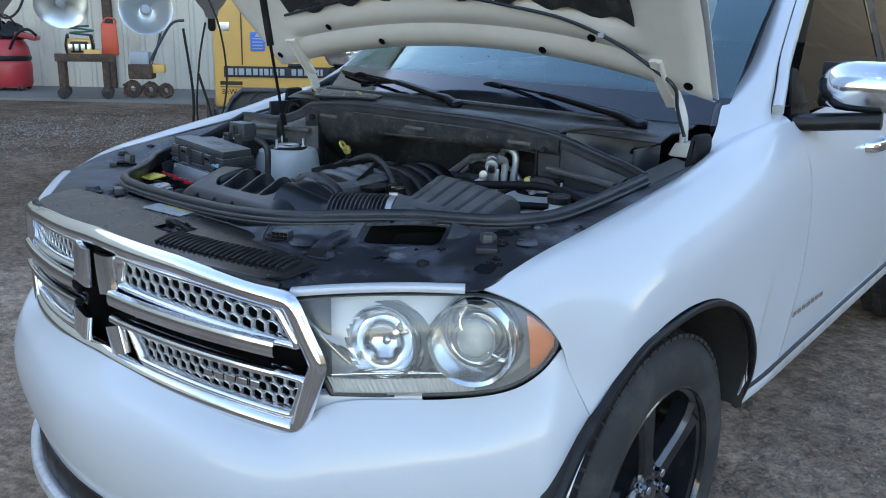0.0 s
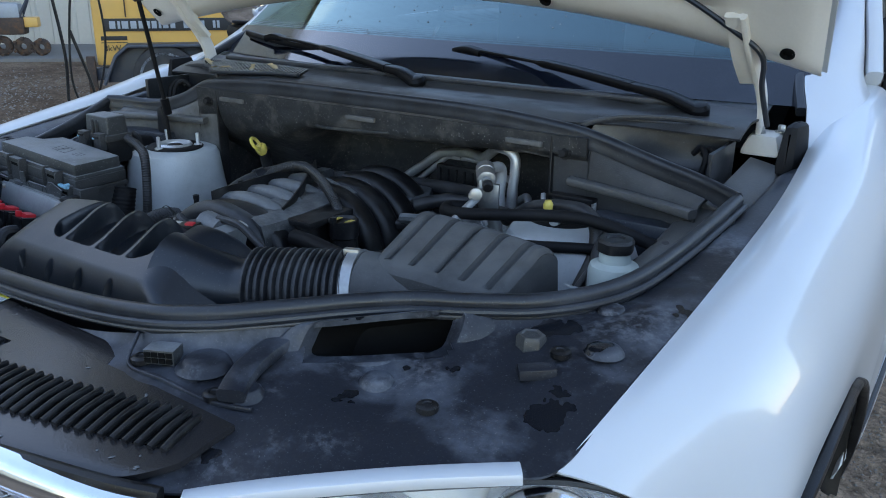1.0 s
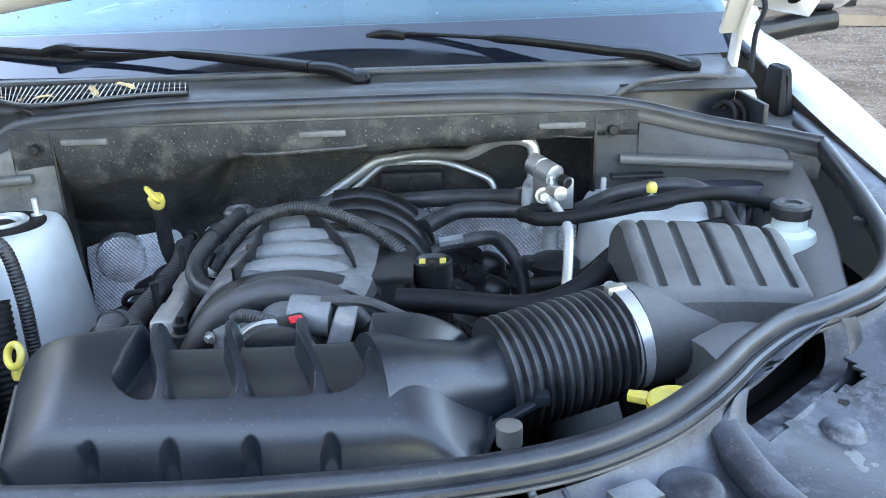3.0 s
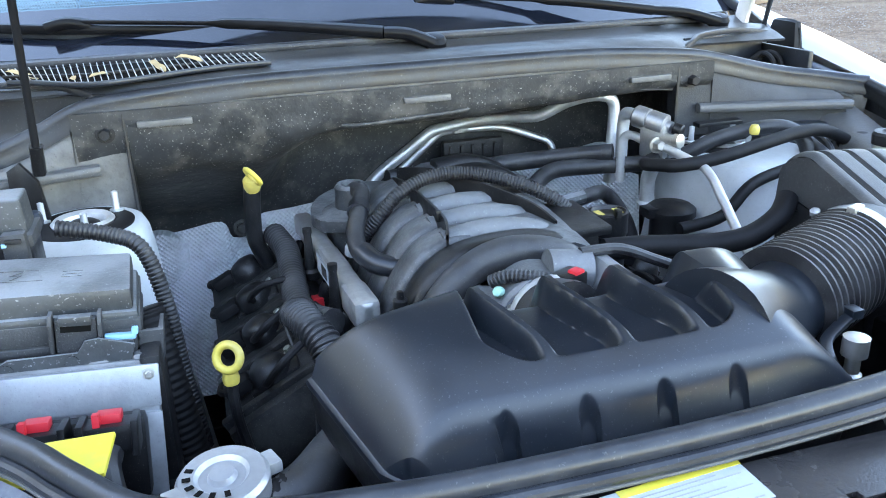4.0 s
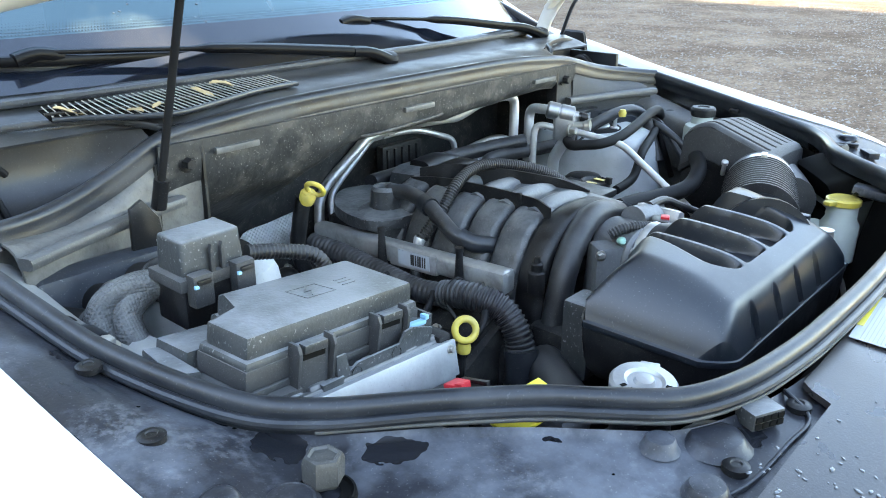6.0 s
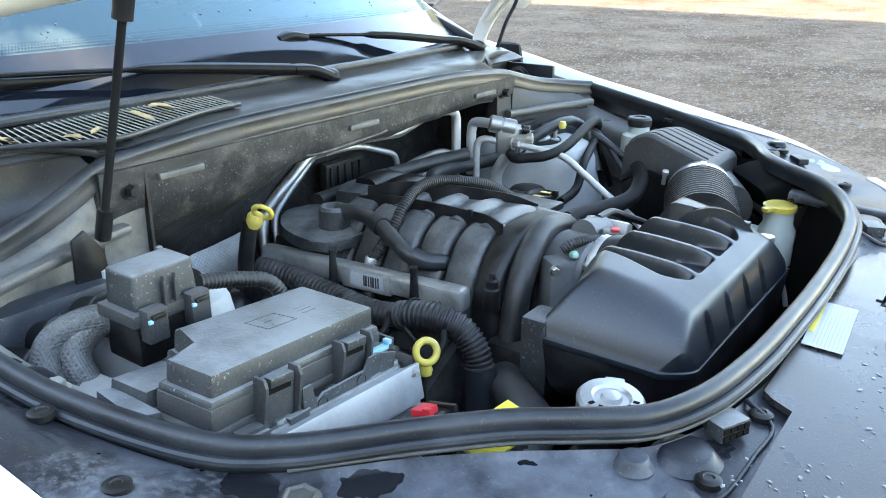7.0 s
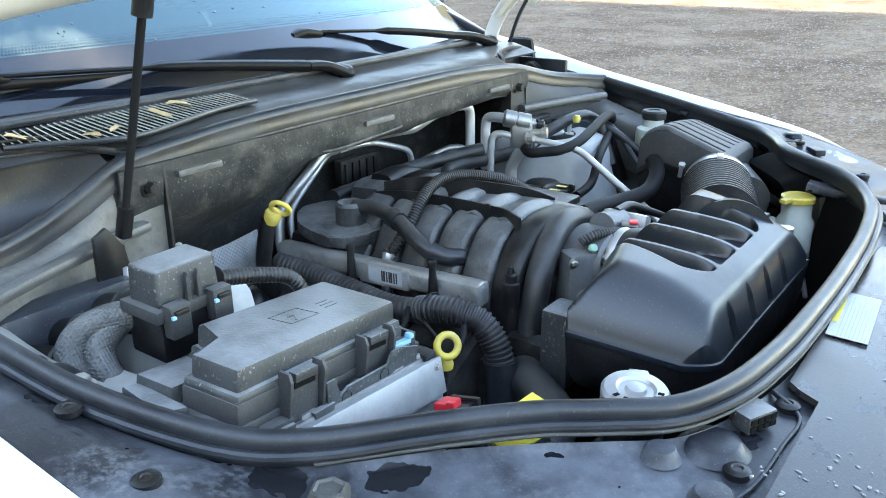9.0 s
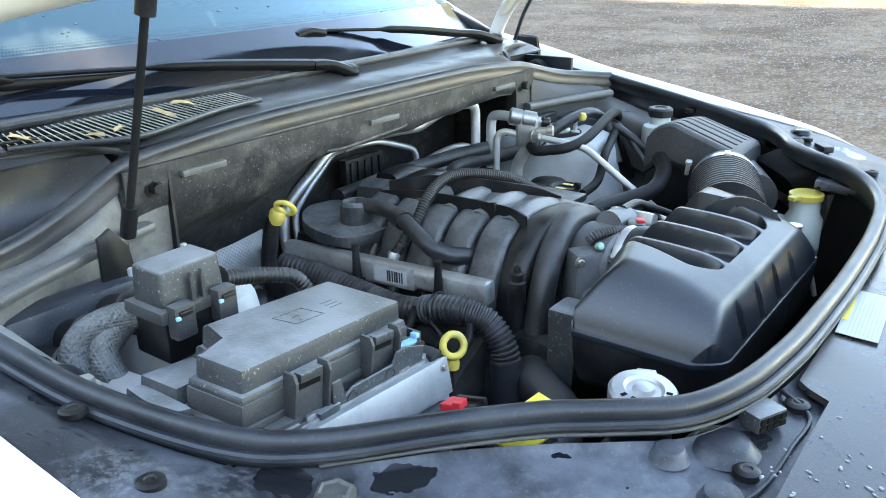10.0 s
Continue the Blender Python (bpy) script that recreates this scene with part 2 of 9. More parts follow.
def heat_shield_mat():
    """Embossed aluminium foil: a bump of small diamonds."""
    m = mat("embossed_heat_shield", (0.62, 0.65, 0.68), 0.42, 0.85, grain=0.05, dirt=0.5, dirt_color=(0.30, 0.31, 0.32), dirt_scale=14)
    nt = m.node_tree
    b = nt.nodes["Principled BSDF"]
    co = nt.nodes.new("ShaderNodeTexCoord")
    mp = nt.nodes.new("ShaderNodeMapping")
    mp.inputs["Rotation"].default_value = (radians(90), 0, radians(45))
    v = nt.nodes.new("ShaderNodeTexVoronoi")
    v.voronoi_dimensions = "2D"
    v.inputs["Scale"].default_value, v.inputs["Randomness"].default_value = 190.0, 0.0
    bp = nt.nodes.new("ShaderNodeBump")
    bp.inputs["Strength"].default_value, bp.inputs["Distance"].default_value = 0.9, 0.003
    nt.links.new(co.outputs["Object"], mp.inputs["Vector"])
    nt.links.new(mp.outputs["Vector"], v.inputs["Vector"])
    nt.links.new(v.outputs["Distance"], bp.inputs["Height"])
    nt.links.new(bp.outputs["Normal"], b.inputs["Normal"])
    return m


M_FOIL = heat_shield_mat()


def ground_mat():
    """Compacted brown-grey dirt with gravel, damp patches and tyre streaks, lightened round the car."""
    m = bpy.data.materials.new("dirt_yard")
    m.use_nodes = True
    nt = m.node_tree
    b = nt.nodes["Principled BSDF"]
    co = nt.nodes.new("ShaderNodeTexCoord")

    def noise_tex(scale, detail=8, stretch=(1, 1, 1), rough=0.6):
        mp = nt.nodes.new("ShaderNodeMapping")
        mp.inputs["Scale"].default_value = stretch
        n = nt.nodes.new("ShaderNodeTexNoise")
        n.inputs["Scale"].default_value, n.inputs["Detail"].default_value, n.inputs["Roughness"].default_value = scale, detail, rough
        nt.links.new(co.outputs["Object"], mp.inputs["Vector"])
        nt.links.new(mp.outputs["Vector"], n.inputs["Vector"])
        return n.outputs["Fac"]

    def ramp(fac, stops):
        r = nt.nodes.new("ShaderNodeValToRGB")
        els = r.color_ramp.elements
        while len(els) < len(stops):
            els.new(0.5)
        for e, (p, c) in zip(els, stops):
            e.position, e.color = p, (*c, 1)
        nt.links.new(fac, r.inputs["Fac"])
        return r.outputs["Color"]

    def mixed(kind, fac, c1, c2):
        x = nt.nodes.new("ShaderNodeMixRGB")
        x.blend_type = kind
        for s, v in ((0, fac), (1, c1), (2, c2)):
            if isinstance(v, float):
                x.inputs[s].default_value = v
            else:
                nt.links.new(v, x.inputs[s])
        return x.outputs["Color"]

    base = ramp(noise_tex(0.8, 12, (1, 1, 1), 0.72), [(0.32, (0.095, 0.064, 0.044)), (0.50, (0.172, 0.122, 0.086)), (0.68, (0.255, 0.188, 0.136))])
    fine = ramp(noise_tex(26, 8, (1, 1, 1), 0.75), [(0.32, (0.42, 0.42, 0.42)), (0.50, (1, 1, 1)), (0.68, (1.7, 1.66, 1.58))])
    streak = ramp(noise_tex(5.5, 8, (1, 1, 1), 0.75), [(0.34, (0.60, 0.60, 0.62)), (0.60, (1.15, 1.15, 1.13))])
    col = mixed("MULTIPLY", 0.9, base, fine)
    col = mixed("MULTIPLY", 0.8, col, streak)
    # pale patch where the car stands, painted in place of missing light, with a ragged edge
    sep = nt.nodes.new("ShaderNodeVectorMath")
    sep.operation = "DISTANCE"
    sep.inputs[1].default_value = (0.7, 0.2, 0)
    nt.links.new(co.outputs["Object"], sep.inputs[0])
    ragged = nt.nodes.new("ShaderNodeMath")
    ragged.operation = "MULTIPLY_ADD"
    ragged.inputs[1].default_value = 3.0
    nt.links.new(noise_tex(1.6, 6), ragged.inputs[0])
    nt.links.new(sep.outputs["Value"], ragged.inputs[2])
    pad = nt.nodes.new("ShaderNodeMapRange")
    pad.inputs["From Min"].default_value, pad.inputs["From Max"].default_value = 4.6, 6.6
    pad.inputs["To Min"].default_value, pad.inputs["To Max"].default_value = 1.0, 0.0
    nt.links.new(ragged.outputs[0], pad.inputs["Value"])
    pale = mixed("MULTIPLY", 1.0, col, ramp(noise_tex(9, 6), [(0.35, (1.7, 1.75, 1.8)), (0.65, (2.6, 2.65, 2.7))]))
    col = mixed("MIX", pad.outputs["Result"], col, pale)
    nt.links.new(col, b.inputs["Base Color"])
    b.inputs["Roughness"].default_value = 0.95
    b.inputs["Specular IOR Level"].default_value = 0.08
    bp = nt.nodes.new("ShaderNodeBump")
    bp.inputs["Strength"].default_value, bp.inputs["Distance"].default_value = 1.0, 0.05
    nt.links.new(noise_tex(17, 9), bp.inputs["Height"])
    nt.links.new(bp.outputs["Normal"], b.inputs["Normal"])
    return m


M_GROUND = ground_mat()
M_TRAY = mat("pale_grey_apron_paint", (0.23, 0.235, 0.23), 0.5, grain=0.25, grain_scale=120, dirt=0.6, dirt_color=(0.14, 0.14, 0.135), dirt_scale=10, bump=0.2, speck=0.5, speck_color=(0.06, 0.06, 0.058), dirt_from=0.48, dirt_to=0.66, dust_toplight=((0.34, 0.343, 0.335), 0.8))
M_BROWN = mat("dusty_brown_black_cover", (0.034, 0.031, 0.031), 0.28, grain=0.15, grain_scale=200, dirt=0.35, dirt_color=(0.072, 0.067, 0.066), dirt_scale=5, rough_var=0.2, bump=0.08, bump_scale=400, speck=0.3, dirt_from=0.40, dirt_to=0.72)
M_BRAID = mat("braided_sleeve", (0.050, 0.052, 0.054), 0.5, grain=0.3, grain_scale=300, dirt=0.5, dirt_color=(0.11, 0.112, 0.11), dirt_scale=20, bump=0.5, bump_scale=450, speck=0.3, dust_toplight=((0.19, 0.195, 0.195), 0.7))
M_GRAVEL = mat("grey_gravel", (0.22, 0.195, 0.17), 0.9, grain=0.4, grain_scale=30)
M_CONCRETE = mat("worn_concrete", (0.17, 0.165, 0.155), 0.85, grain=0.2, grain_scale=40, dirt=0.6, dirt_color=(0.16, 0.14, 0.12), dirt_scale=1.2, bump=0.3, bump_scale=60)
M_WALL = mat("beige_corrugated_steel", (0.55, 0.51, 0.43), 0.5, grain=0.05, grain_scale=20, dirt=0.5, dirt_color=(0.36, 0.30, 0.22), dirt_scale=0.8)
M_RUST = mat("rusty_steel", (0.060, 0.042, 0.034), 0.7, 0.2, grain=0.4, grain_scale=40, dirt=0.8, dirt_color=(0.15, 0.075, 0.035), dirt_scale=12)
M_BARN = mat("weathered_brown_boards", (0.30, 0.23, 0.155), 0.8, grain=0.3, grain_scale=6, dirt=0.7, dirt_color=(0.40, 0.31, 0.21), dirt_scale=.7)
M_CAT = mat("machine_yellow_paint", (0.70, 0.40, 0.10), 0.4, grain=0.04, dirt=0.25, dirt_color=(0.50, 0.32, 0.14), dirt_scale=3)
M_SLATE = mat("dark_blue_grey_steel", (0.045, 0.055, 0.075), 0.45, grain=0.06, dirt=0.3, dirt_color=(0.1, 0.1, 0.1))
M_VAC = mat("red_vac_plastic", (0.42, 0.03, 0.04), 0.4, grain=0.06, dirt=0.3, dirt_color=(0.22, 0.06, 0.05), dirt_scale=9)
M_ORANGE = mat("orange_red_plastic", (0.62, 0.08, 0.03), 0.45, grain=0.05)
M_GALV = mat("galvanised_reflector", (0.70, 0.72, 0.72), 0.3, 0.9, grain=0.05)
M_BLUE_STICKER = mat("blue_sticker", (0.03, 0.16, 0.55), 0.4)

M_ECU = mat("satin_aluminium_case", (0.35, 0.37, 0.39), 0.45, 0.5, grain=0.10, grain_scale=260, dirt=0.6, dirt_color=(0.20, 0.21, 0.215), dirt_scale=16, bump=0.08, speck=0.6, speck_color=(0.12, 0.12, 0.12), dirt_from=0.42, dirt_to=0.66)
M_FLANGE = mat("dusty_brown_grey_steel", (0.088, 0.086, 0.082), 0.5, grain=0.5, grain_scale=60, dirt=0.8, dirt_color=(0.155, 0.151, 0.143), dirt_scale=24, bump=0.6, bump_scale=90, speck=1.0, speck_scale=330, speck_color=(0.030, 0.028, 0.027), dirt_from=0.42, dirt_to=0.66)
M_PLATE = mat("dusty_dark_grey_plate", (0.065, 0.066, 0.067), 0.42, grain=0.3, grain_scale=120, dirt=0.6, dirt_color=(0.105, 0.104, 0.10), dirt_scale=9, rough_var=0.15, bump=0.2, bump_scale=300, speck=0.6, dirt_from=0.44, dirt_to=0.68, dust_toplight=((0.105, 0.105, 0.104), 0.8))


def weave(m, size):
    """Adds a woven relief to a material."""
    nt = m.node_tree
    b = nt.nodes["Principled BSDF"]
    co = nt.nodes.new("ShaderNodeTexCoord")
    ck = nt.nodes.new("ShaderNodeTexVoronoi")
    ck.inputs["Scale"].default_value, ck.inputs["Randomness"].default_value = 1 / size, 0.15
    bp = nt.nodes.new("ShaderNodeBump")
    bp.inputs["Strength"].default_value, bp.inputs["Distance"].default_value = 1.0, 0.002
    bp.invert = True
    nt.links.new(co.outputs["Object"], ck.inputs["Vector"])
    nt.links.new(ck.outputs["Distance"], bp.inputs["Height"])
    nt.links.new(bp.outputs["Normal"], b.inputs["Normal"])


weave(M_BRAID, 0.0034)

# grey base paints in the sky glow that clear drops would refract
M_DROP = mat("water_drop", (0.10, 0.11, 0.12), 0.03, spec=0.9)


def wet_spots(m, scale, size, color):
    """Adds scattered round wet spots, dark and glossy, over a material."""
    nt = m.node_tree
    b = nt.nodes["Principled BSDF"]
    co = nt.nodes.new("ShaderNodeTexCoord")
    nz = nt.nodes.new("ShaderNodeTexNoise")
    nz.inputs["Scale"].default_value, nz.inputs["Detail"].default_value = scale * 2.2, 2
    add = nt.nodes.new("ShaderNodeMixRGB")
    add.inputs[0].default_value = 0.045
    v = nt.nodes.new("ShaderNodeTexVoronoi")
    v.inputs["Scale"].default_value = scale
    nt.links.new(co.outputs["Object"], nz.inputs["Vector"])
    nt.links.new(co.outputs["Object"], add.inputs[1])
    nt.links.new(nz.outputs["Color"], add.inputs[2])
    nt.links.new(add.outputs["Color"], v.inputs["Vector"])
    sep = nt.nodes.new("ShaderNodeSeparateColor")
    nt.links.new(v.outputs["Color"], sep.inputs["Color"])
    lim = nt.nodes.new("ShaderNodeMapRange")
    lim.inputs["From Min"].default_value, lim.inputs["From Max"].default_value = 0.45, 1.0
    lim.inputs["To Min"].default_value, lim.inputs["To Max"].default_value = 0.0, size
    nt.links.new(sep.outputs["Red"], lim.inputs["Value"])
    less = nt.nodes.new("ShaderNodeMath")
    less.operation = "LESS_THAN"
    nt.links.new(v.outputs["Distance"], less.inputs[0])
    nt.links.new(lim.outputs["Result"], less.inputs[1])
    for name, val in (("Base Color", (*color, 1)), ("Roughness", (0.16, 0.16, 0.16, 1))):
        old = b.inputs[name].links[0].from_socket
        mx = nt.nodes.new("ShaderNodeMixRGB")
        nt.links.new(less.outputs[0], mx.inputs[0])
        nt.links.new(old, mx.inputs[1])
        mx.inputs[2].default_value = val
        nt.links.new(mx.outputs["Color"], b.inputs[name])


def scuffs(m, wide, fine, color, amount):
    """Adds patches of fine pale scuffing, gathered where a broad noise is high."""
    nt = m.node_tree
    b = nt.nodes["Principled BSDF"]
    co = nt.nodes.new("ShaderNodeTexCoord")
    vals = []
    for scale, lo, hi, detail in ((wide, .50, .60, 6), (fine, .46, .62, 8)):
        nz = nt.nodes.new("ShaderNodeTexNoise")
        nz.inputs["Scale"].default_value, nz.inputs["Detail"].default_value, nz.inputs["Roughness"].default_value = scale, detail, .65
        nt.links.new(co.outputs["Object"], nz.inputs["Vector"])
        mr = nt.nodes.new("ShaderNodeMapRange")
        mr.inputs["From Min"].default_value, mr.inputs["From Max"].default_value = lo, hi
        nt.links.new(nz.outputs["Fac"], mr.inputs["Value"])
        vals.append(mr)
    mul = nt.nodes.new("ShaderNodeMath")
    mul.operation = "MULTIPLY"
    nt.links.new(vals[0].outputs["Result"], mul.inputs[0])
    nt.links.new(vals[1].outputs["Result"], mul.inputs[1])
    amt = nt.nodes.new("ShaderNodeMath")
    amt.operation = "MULTIPLY"
    amt.inputs[1].default_value = amount
    nt.links.new(mul.outputs[0], amt.inputs[0])
    for name, val in (("Base Color", (*color, 1)), ("Roughness", (0.6, 0.6, 0.6, 1))):
        old = b.inputs[name].links[0].from_socket
        mx = nt.nodes.new("ShaderNodeMixRGB")
        nt.links.new(amt.outputs[0], mx.inputs[0])
        nt.links.new(old, mx.inputs[1])
        mx.inputs[2].default_value = val
        nt.links.new(mx.outputs["Color"], b.inputs[name])


def dark_gloss(m, x0, x1, color, rough, amount):
    """Darker and glossier beyond x1, fading out towards x0, with a ragged edge."""
    nt = m.node_tree
    b = nt.nodes["Principled BSDF"]
    co = nt.nodes.new("ShaderNodeTexCoord")
    xyz = nt.nodes.new("ShaderNodeSeparateXYZ")
    nz = nt.nodes.new("ShaderNodeTexNoise")
    nz.inputs["Scale"].default_value, nz.inputs["Detail"].default_value = 9.0, 6
    add = nt.nodes.new("ShaderNodeMath")
    add.operation = "MULTIPLY_ADD"
    add.inputs[1].default_value = 0.5
    mr = nt.nodes.new("ShaderNodeMapRange")
    mr.inputs["From Min"].default_value, mr.inputs["From Max"].default_value = x0 + 0.25, x1 + 0.25
    mr.inputs["To Max"].default_value = amount
    nt.links.new(co.outputs["Object"], xyz.inputs[0])
    nt.links.new(co.outputs["Object"], nz.inputs["Vector"])
    nt.links.new(nz.outputs["Fac"], add.inputs[0])
    nt.links.new(xyz.outputs["X"], add.inputs[2])
    nt.links.new(add.outputs[0], mr.inputs["Value"])
    for name, val in (("Base Color", (*color, 1)), ("Roughness", (rough, rough, rough, 1))):
        old = b.inputs[name].links[0].from_socket
        mx = nt.nodes.new("ShaderNodeMixRGB")
        nt.links.new(mr.outputs["Result"], mx.inputs[0])
        nt.links.new(old, mx.inputs[1])
        mx.inputs[2].default_value = val
        nt.links.new(mx.outputs["Color"], b.inputs[name])


scuffs(M_SHIELD, 7.0, 90.0, (0.20, 0.21, 0.23), 0.38)
dark_gloss(M_BROWN, -0.20, 0.15, (0.012, 0.012, 0.014), 0.16, 0.7)
wet_spots(M_SHIELD, 17.0, 0.48, (0.010, 0.011, 0.014))
wet_spots(M_BROWN, 24.0, 0.30, (0.022, 0.020, 0.020))

M_NAVY = mat("smooth_blue_black_plastic", (0.016, 0.021, 0.030), 0.34, grain=0.15, dirt=0.5, dirt_color=(0.050, 0.056, 0.066), dirt_scale=8, rough_var=0.2, bump=0.06, speck=0.5, speck_scale=420, spec=0.4)
M_BODY = mat("dull_cast_grey", (0.14, 0.147, 0.155), 0.5, 0.2, grain=0.2, grain_scale=200, dirt=0.6, dirt_color=(0.10, 0.105, 0.11), dirt_scale=20, bump=0.3, bump_scale=300, speck=0.4, speck_scale=420)
M_EDGE = mat("dusty_casting", (0.16, 0.165, 0.17), 0.5, 0.3, grain=0.2, dirt=0.6, dirt_color=(0.08, 0.08, 0.08), dirt_scale=25, bump=0.2)
M_COWL = mat("matte_black_cowl", (0.024, 0.025, 0.028), 0.38, grain=0.2, dirt=0.5, dirt_color=(0.075, 0.077, 0.080), dirt_scale=14, rough_var=0.2, bump=0.1, speck=0.4, speck_scale=420, spec=0.35, dust_toplight=((0.066, 0.068, 0.071), 0.7))
M_RAIL = mat("grey_fuel_rail", (0.38, 0.39, 0.40), 0.32, 0.5, grain=0.15, dirt=0.5, dirt_color=(0.20, 0.20, 0.20), dirt_scale=24, bump=0.12, speck=0.35, dust_toplight=((0.40, 0.40, 0.40), 0.45))

M_LID = mat("dusty_black_filter_lid", (0.034, 0.035, 0.037), 0.52, grain=0.3, grain_scale=220, dirt=0.5, dirt_color=(0.075, 0.076, 0.077), dirt_scale=14, rough_var=0.2, bump=0.25, bump_scale=500, speck=0.5, spec=0.3, dirt_from=0.40, dirt_to=0.70, dust_toplight=((0.115, 0.117, 0.118), 0.8))

M_MESH = mat("bright_grille_mesh", (0.80, 0.81, 0.82), 0.24, 0.9, grain=0.05, dirt=0.3, dirt_color=(0.45, 0.45, 0.45), dirt_scale=40)

M_WIPER = mat("wiper_black", (0.004, 0.004, 0.005), 0.32, grain=0.15, dirt=0.3, dirt_color=(0.012, 0.012, 0.013), dirt_scale=22, bump=0.08, spec=0.12)

M_WOODS = mat("far_wooded_hill", (0.060, 0.062, 0.045), 0.95, grain=0.5, grain_scale=0.5, dirt=0.8, dirt_color=(0.13, 0.105, 0.075), dirt_scale=0.06, spec=0.1)


# ---- building tools ----
def part(name, bm, material, parent=None, label="", sharp=35.0):
    """Links a bmesh as one mesh object under a thing or a part."""
    me = bpy.data.meshes.new(name)
    bmesh.ops.recalc_face_normals(bm, faces=bm.faces[:])
    bm.to_mesh(me)
    bm.free()
    me.polygons.foreach_set("use_smooth", [True] * len(me.polygons))
    me.set_sharp_from_angle(angle=radians(sharp))
    me.materials.append(material)
    ob = new(name, me)
    ob.parent = parent
    if label:
        ob["label"] = label
    return ob


def empty(name, label, category, kind="", group=""):
    return tagged(new(name), label, category, group, kind)


def smooth_line(pts, n=8, closed=False):
    """Catmull-Rom points through pts."""
    P = [Vector(p) for p in pts]
    k = len(P)
    out = []
    for i in range(k if closed else k - 1):
        p0, p1, p2, p3 = (P[(i + d) % k] if closed else P[min(max(i + d, 0), k - 1)] for d in (-1, 0, 1, 2))
        for j in range(n):
            t = j / n
            out.append(0.5 * (2 * p1 + (p2 - p0) * t + (2 * p0 - 5 * p1 + 4 * p2 - p3) * t * t + (3 * p1 - p0 - 3 * p2 + p3) * t ** 3))
    if not closed:
        out.append(P[-1])
    return out


def sweep(bm, line, profile, closed=False, cap=True, up=None, scale=None):
    """Sweeps a closed 2D profile along a line, with a frame that turns as little as it can (or keeps to up)."""
    n = len(line)
    rings = []
    side = None
    for i, p in enumerate(line):
        a = line[(i - 1) % n] if closed or i else line[0]
        b = line[(i + 1) % n] if closed or i < n - 1 else line[-1]
        d = (b - a).normalized()
        if up is not None:
            side = d.cross(Vector(up)).normalized()
        elif side is None:
            side = d.cross(Vector((0, 0, 1)) if abs(d.z) < 0.9 else Vector((1, 0, 0))).normalized()
        else:
            side = (side - d * side.dot(d)).normalized()
        nrm = side.cross(d)
        s = scale(i / max(1, n - 1)) if scale else 1.0
        rings.append([bm.verts.new(p + side * (u * s) + nrm * (v * s)) for u, v in profile])
    m = len(profile)
    for i in range(n if closed else n - 1):
        r0, r1 = rings[i], rings[(i + 1) % n]
        for j in range(m):
            bm.faces.new((r0[j], r0[(j + 1) % m], r1[(j + 1) % m], r1[j]))
    if cap and not closed:
        bm.faces.new(rings[0][::-1])
        bm.faces.new(rings[-1])
    return bm


def circle(r, n=12, ry=None):
    return [(r * math.cos(2 * math.pi * i / n), (ry or r) * math.sin(2 * math.pi * i / n)) for i in range(n)]


def rect(w, h, r=0.003):
    """A rounded rectangle."""
    out = []
    for cx, cy, a0 in ((1, 1, 0), (-1, 1, 90), (-1, -1, 180), (1, -1, 270)):
        for k in range(3):
            a = radians(a0 + 45 * k)
            out.append((cx * (w / 2 - r) + r * math.cos(a), cy * (h / 2 - r) + r * math.sin(a)))
    return out


def tube(pts, r, n=12, seg=8, closed=False, ribs=0.0, pitch=0.006, bm=None, cap=True):
    """A hose or pipe through pts; ribs: depth of its corrugation, as a part of r."""
    bm = bm or bmesh.new()
    line = smooth_line(pts, seg, closed)
    if ribs:
        L = [0.0]
        for a, b in zip(line, line[1:]):
            L.append(L[-1] + (b - a).length)
        k = max(6, int(L[-1] / pitch) * 4)
        dense, j = [], 0
        for i in range(k + 1):
            s = L[-1] * i / k
            while j < len(L) - 2 and L[j + 1] < s:
                j += 1
            f = (s - L[j]) / max(1e-9, L[j + 1] - L[j])
            dense.append(line[j].lerp(line[j + 1], min(1, f)))
        line = dense
        wave = (1.0, 1.0, 1.0 - ribs, 1.0 - ribs)
        return sweep(bm, line, circle(r, n), False, cap, scale=lambda u: wave[round(u * k) % 4])
    return sweep(bm, line, circle(r, n), closed, cap)


def box(x0, x1, y0, y1, z0, z1, bevel=0.003, bm=None, m=None, taper=0.0, seg=2):
    """A bevelled box; taper: how far its top draws in on each side."""
    bm = bm or bmesh.new()
    vs = [bm.verts.new((x + (taper if x == x0 else -taper) * (z == z1), y + (taper if y == y0 else -taper) * (z == z1), z))
          for z in (z0, z1) for y in (y0, y1) for x in (x0, x1)]
    fs = [bm.faces.new([vs[i] for i in f]) for f in ((0, 2, 3, 1), (4, 5, 7, 6), (0, 1, 5, 4), (2, 6, 7, 3), (0, 4, 6, 2), (1, 3, 7, 5))]
    if m is not None:
        for v in vs:
            v.co = m @ v.co
    if bevel:
        es = list({e for f in fs for e in f.edges})
        bmesh.ops.bevel(bm, geom=es, offset=bevel, segments=seg, affect="EDGES", profile=0.6)
    return bm


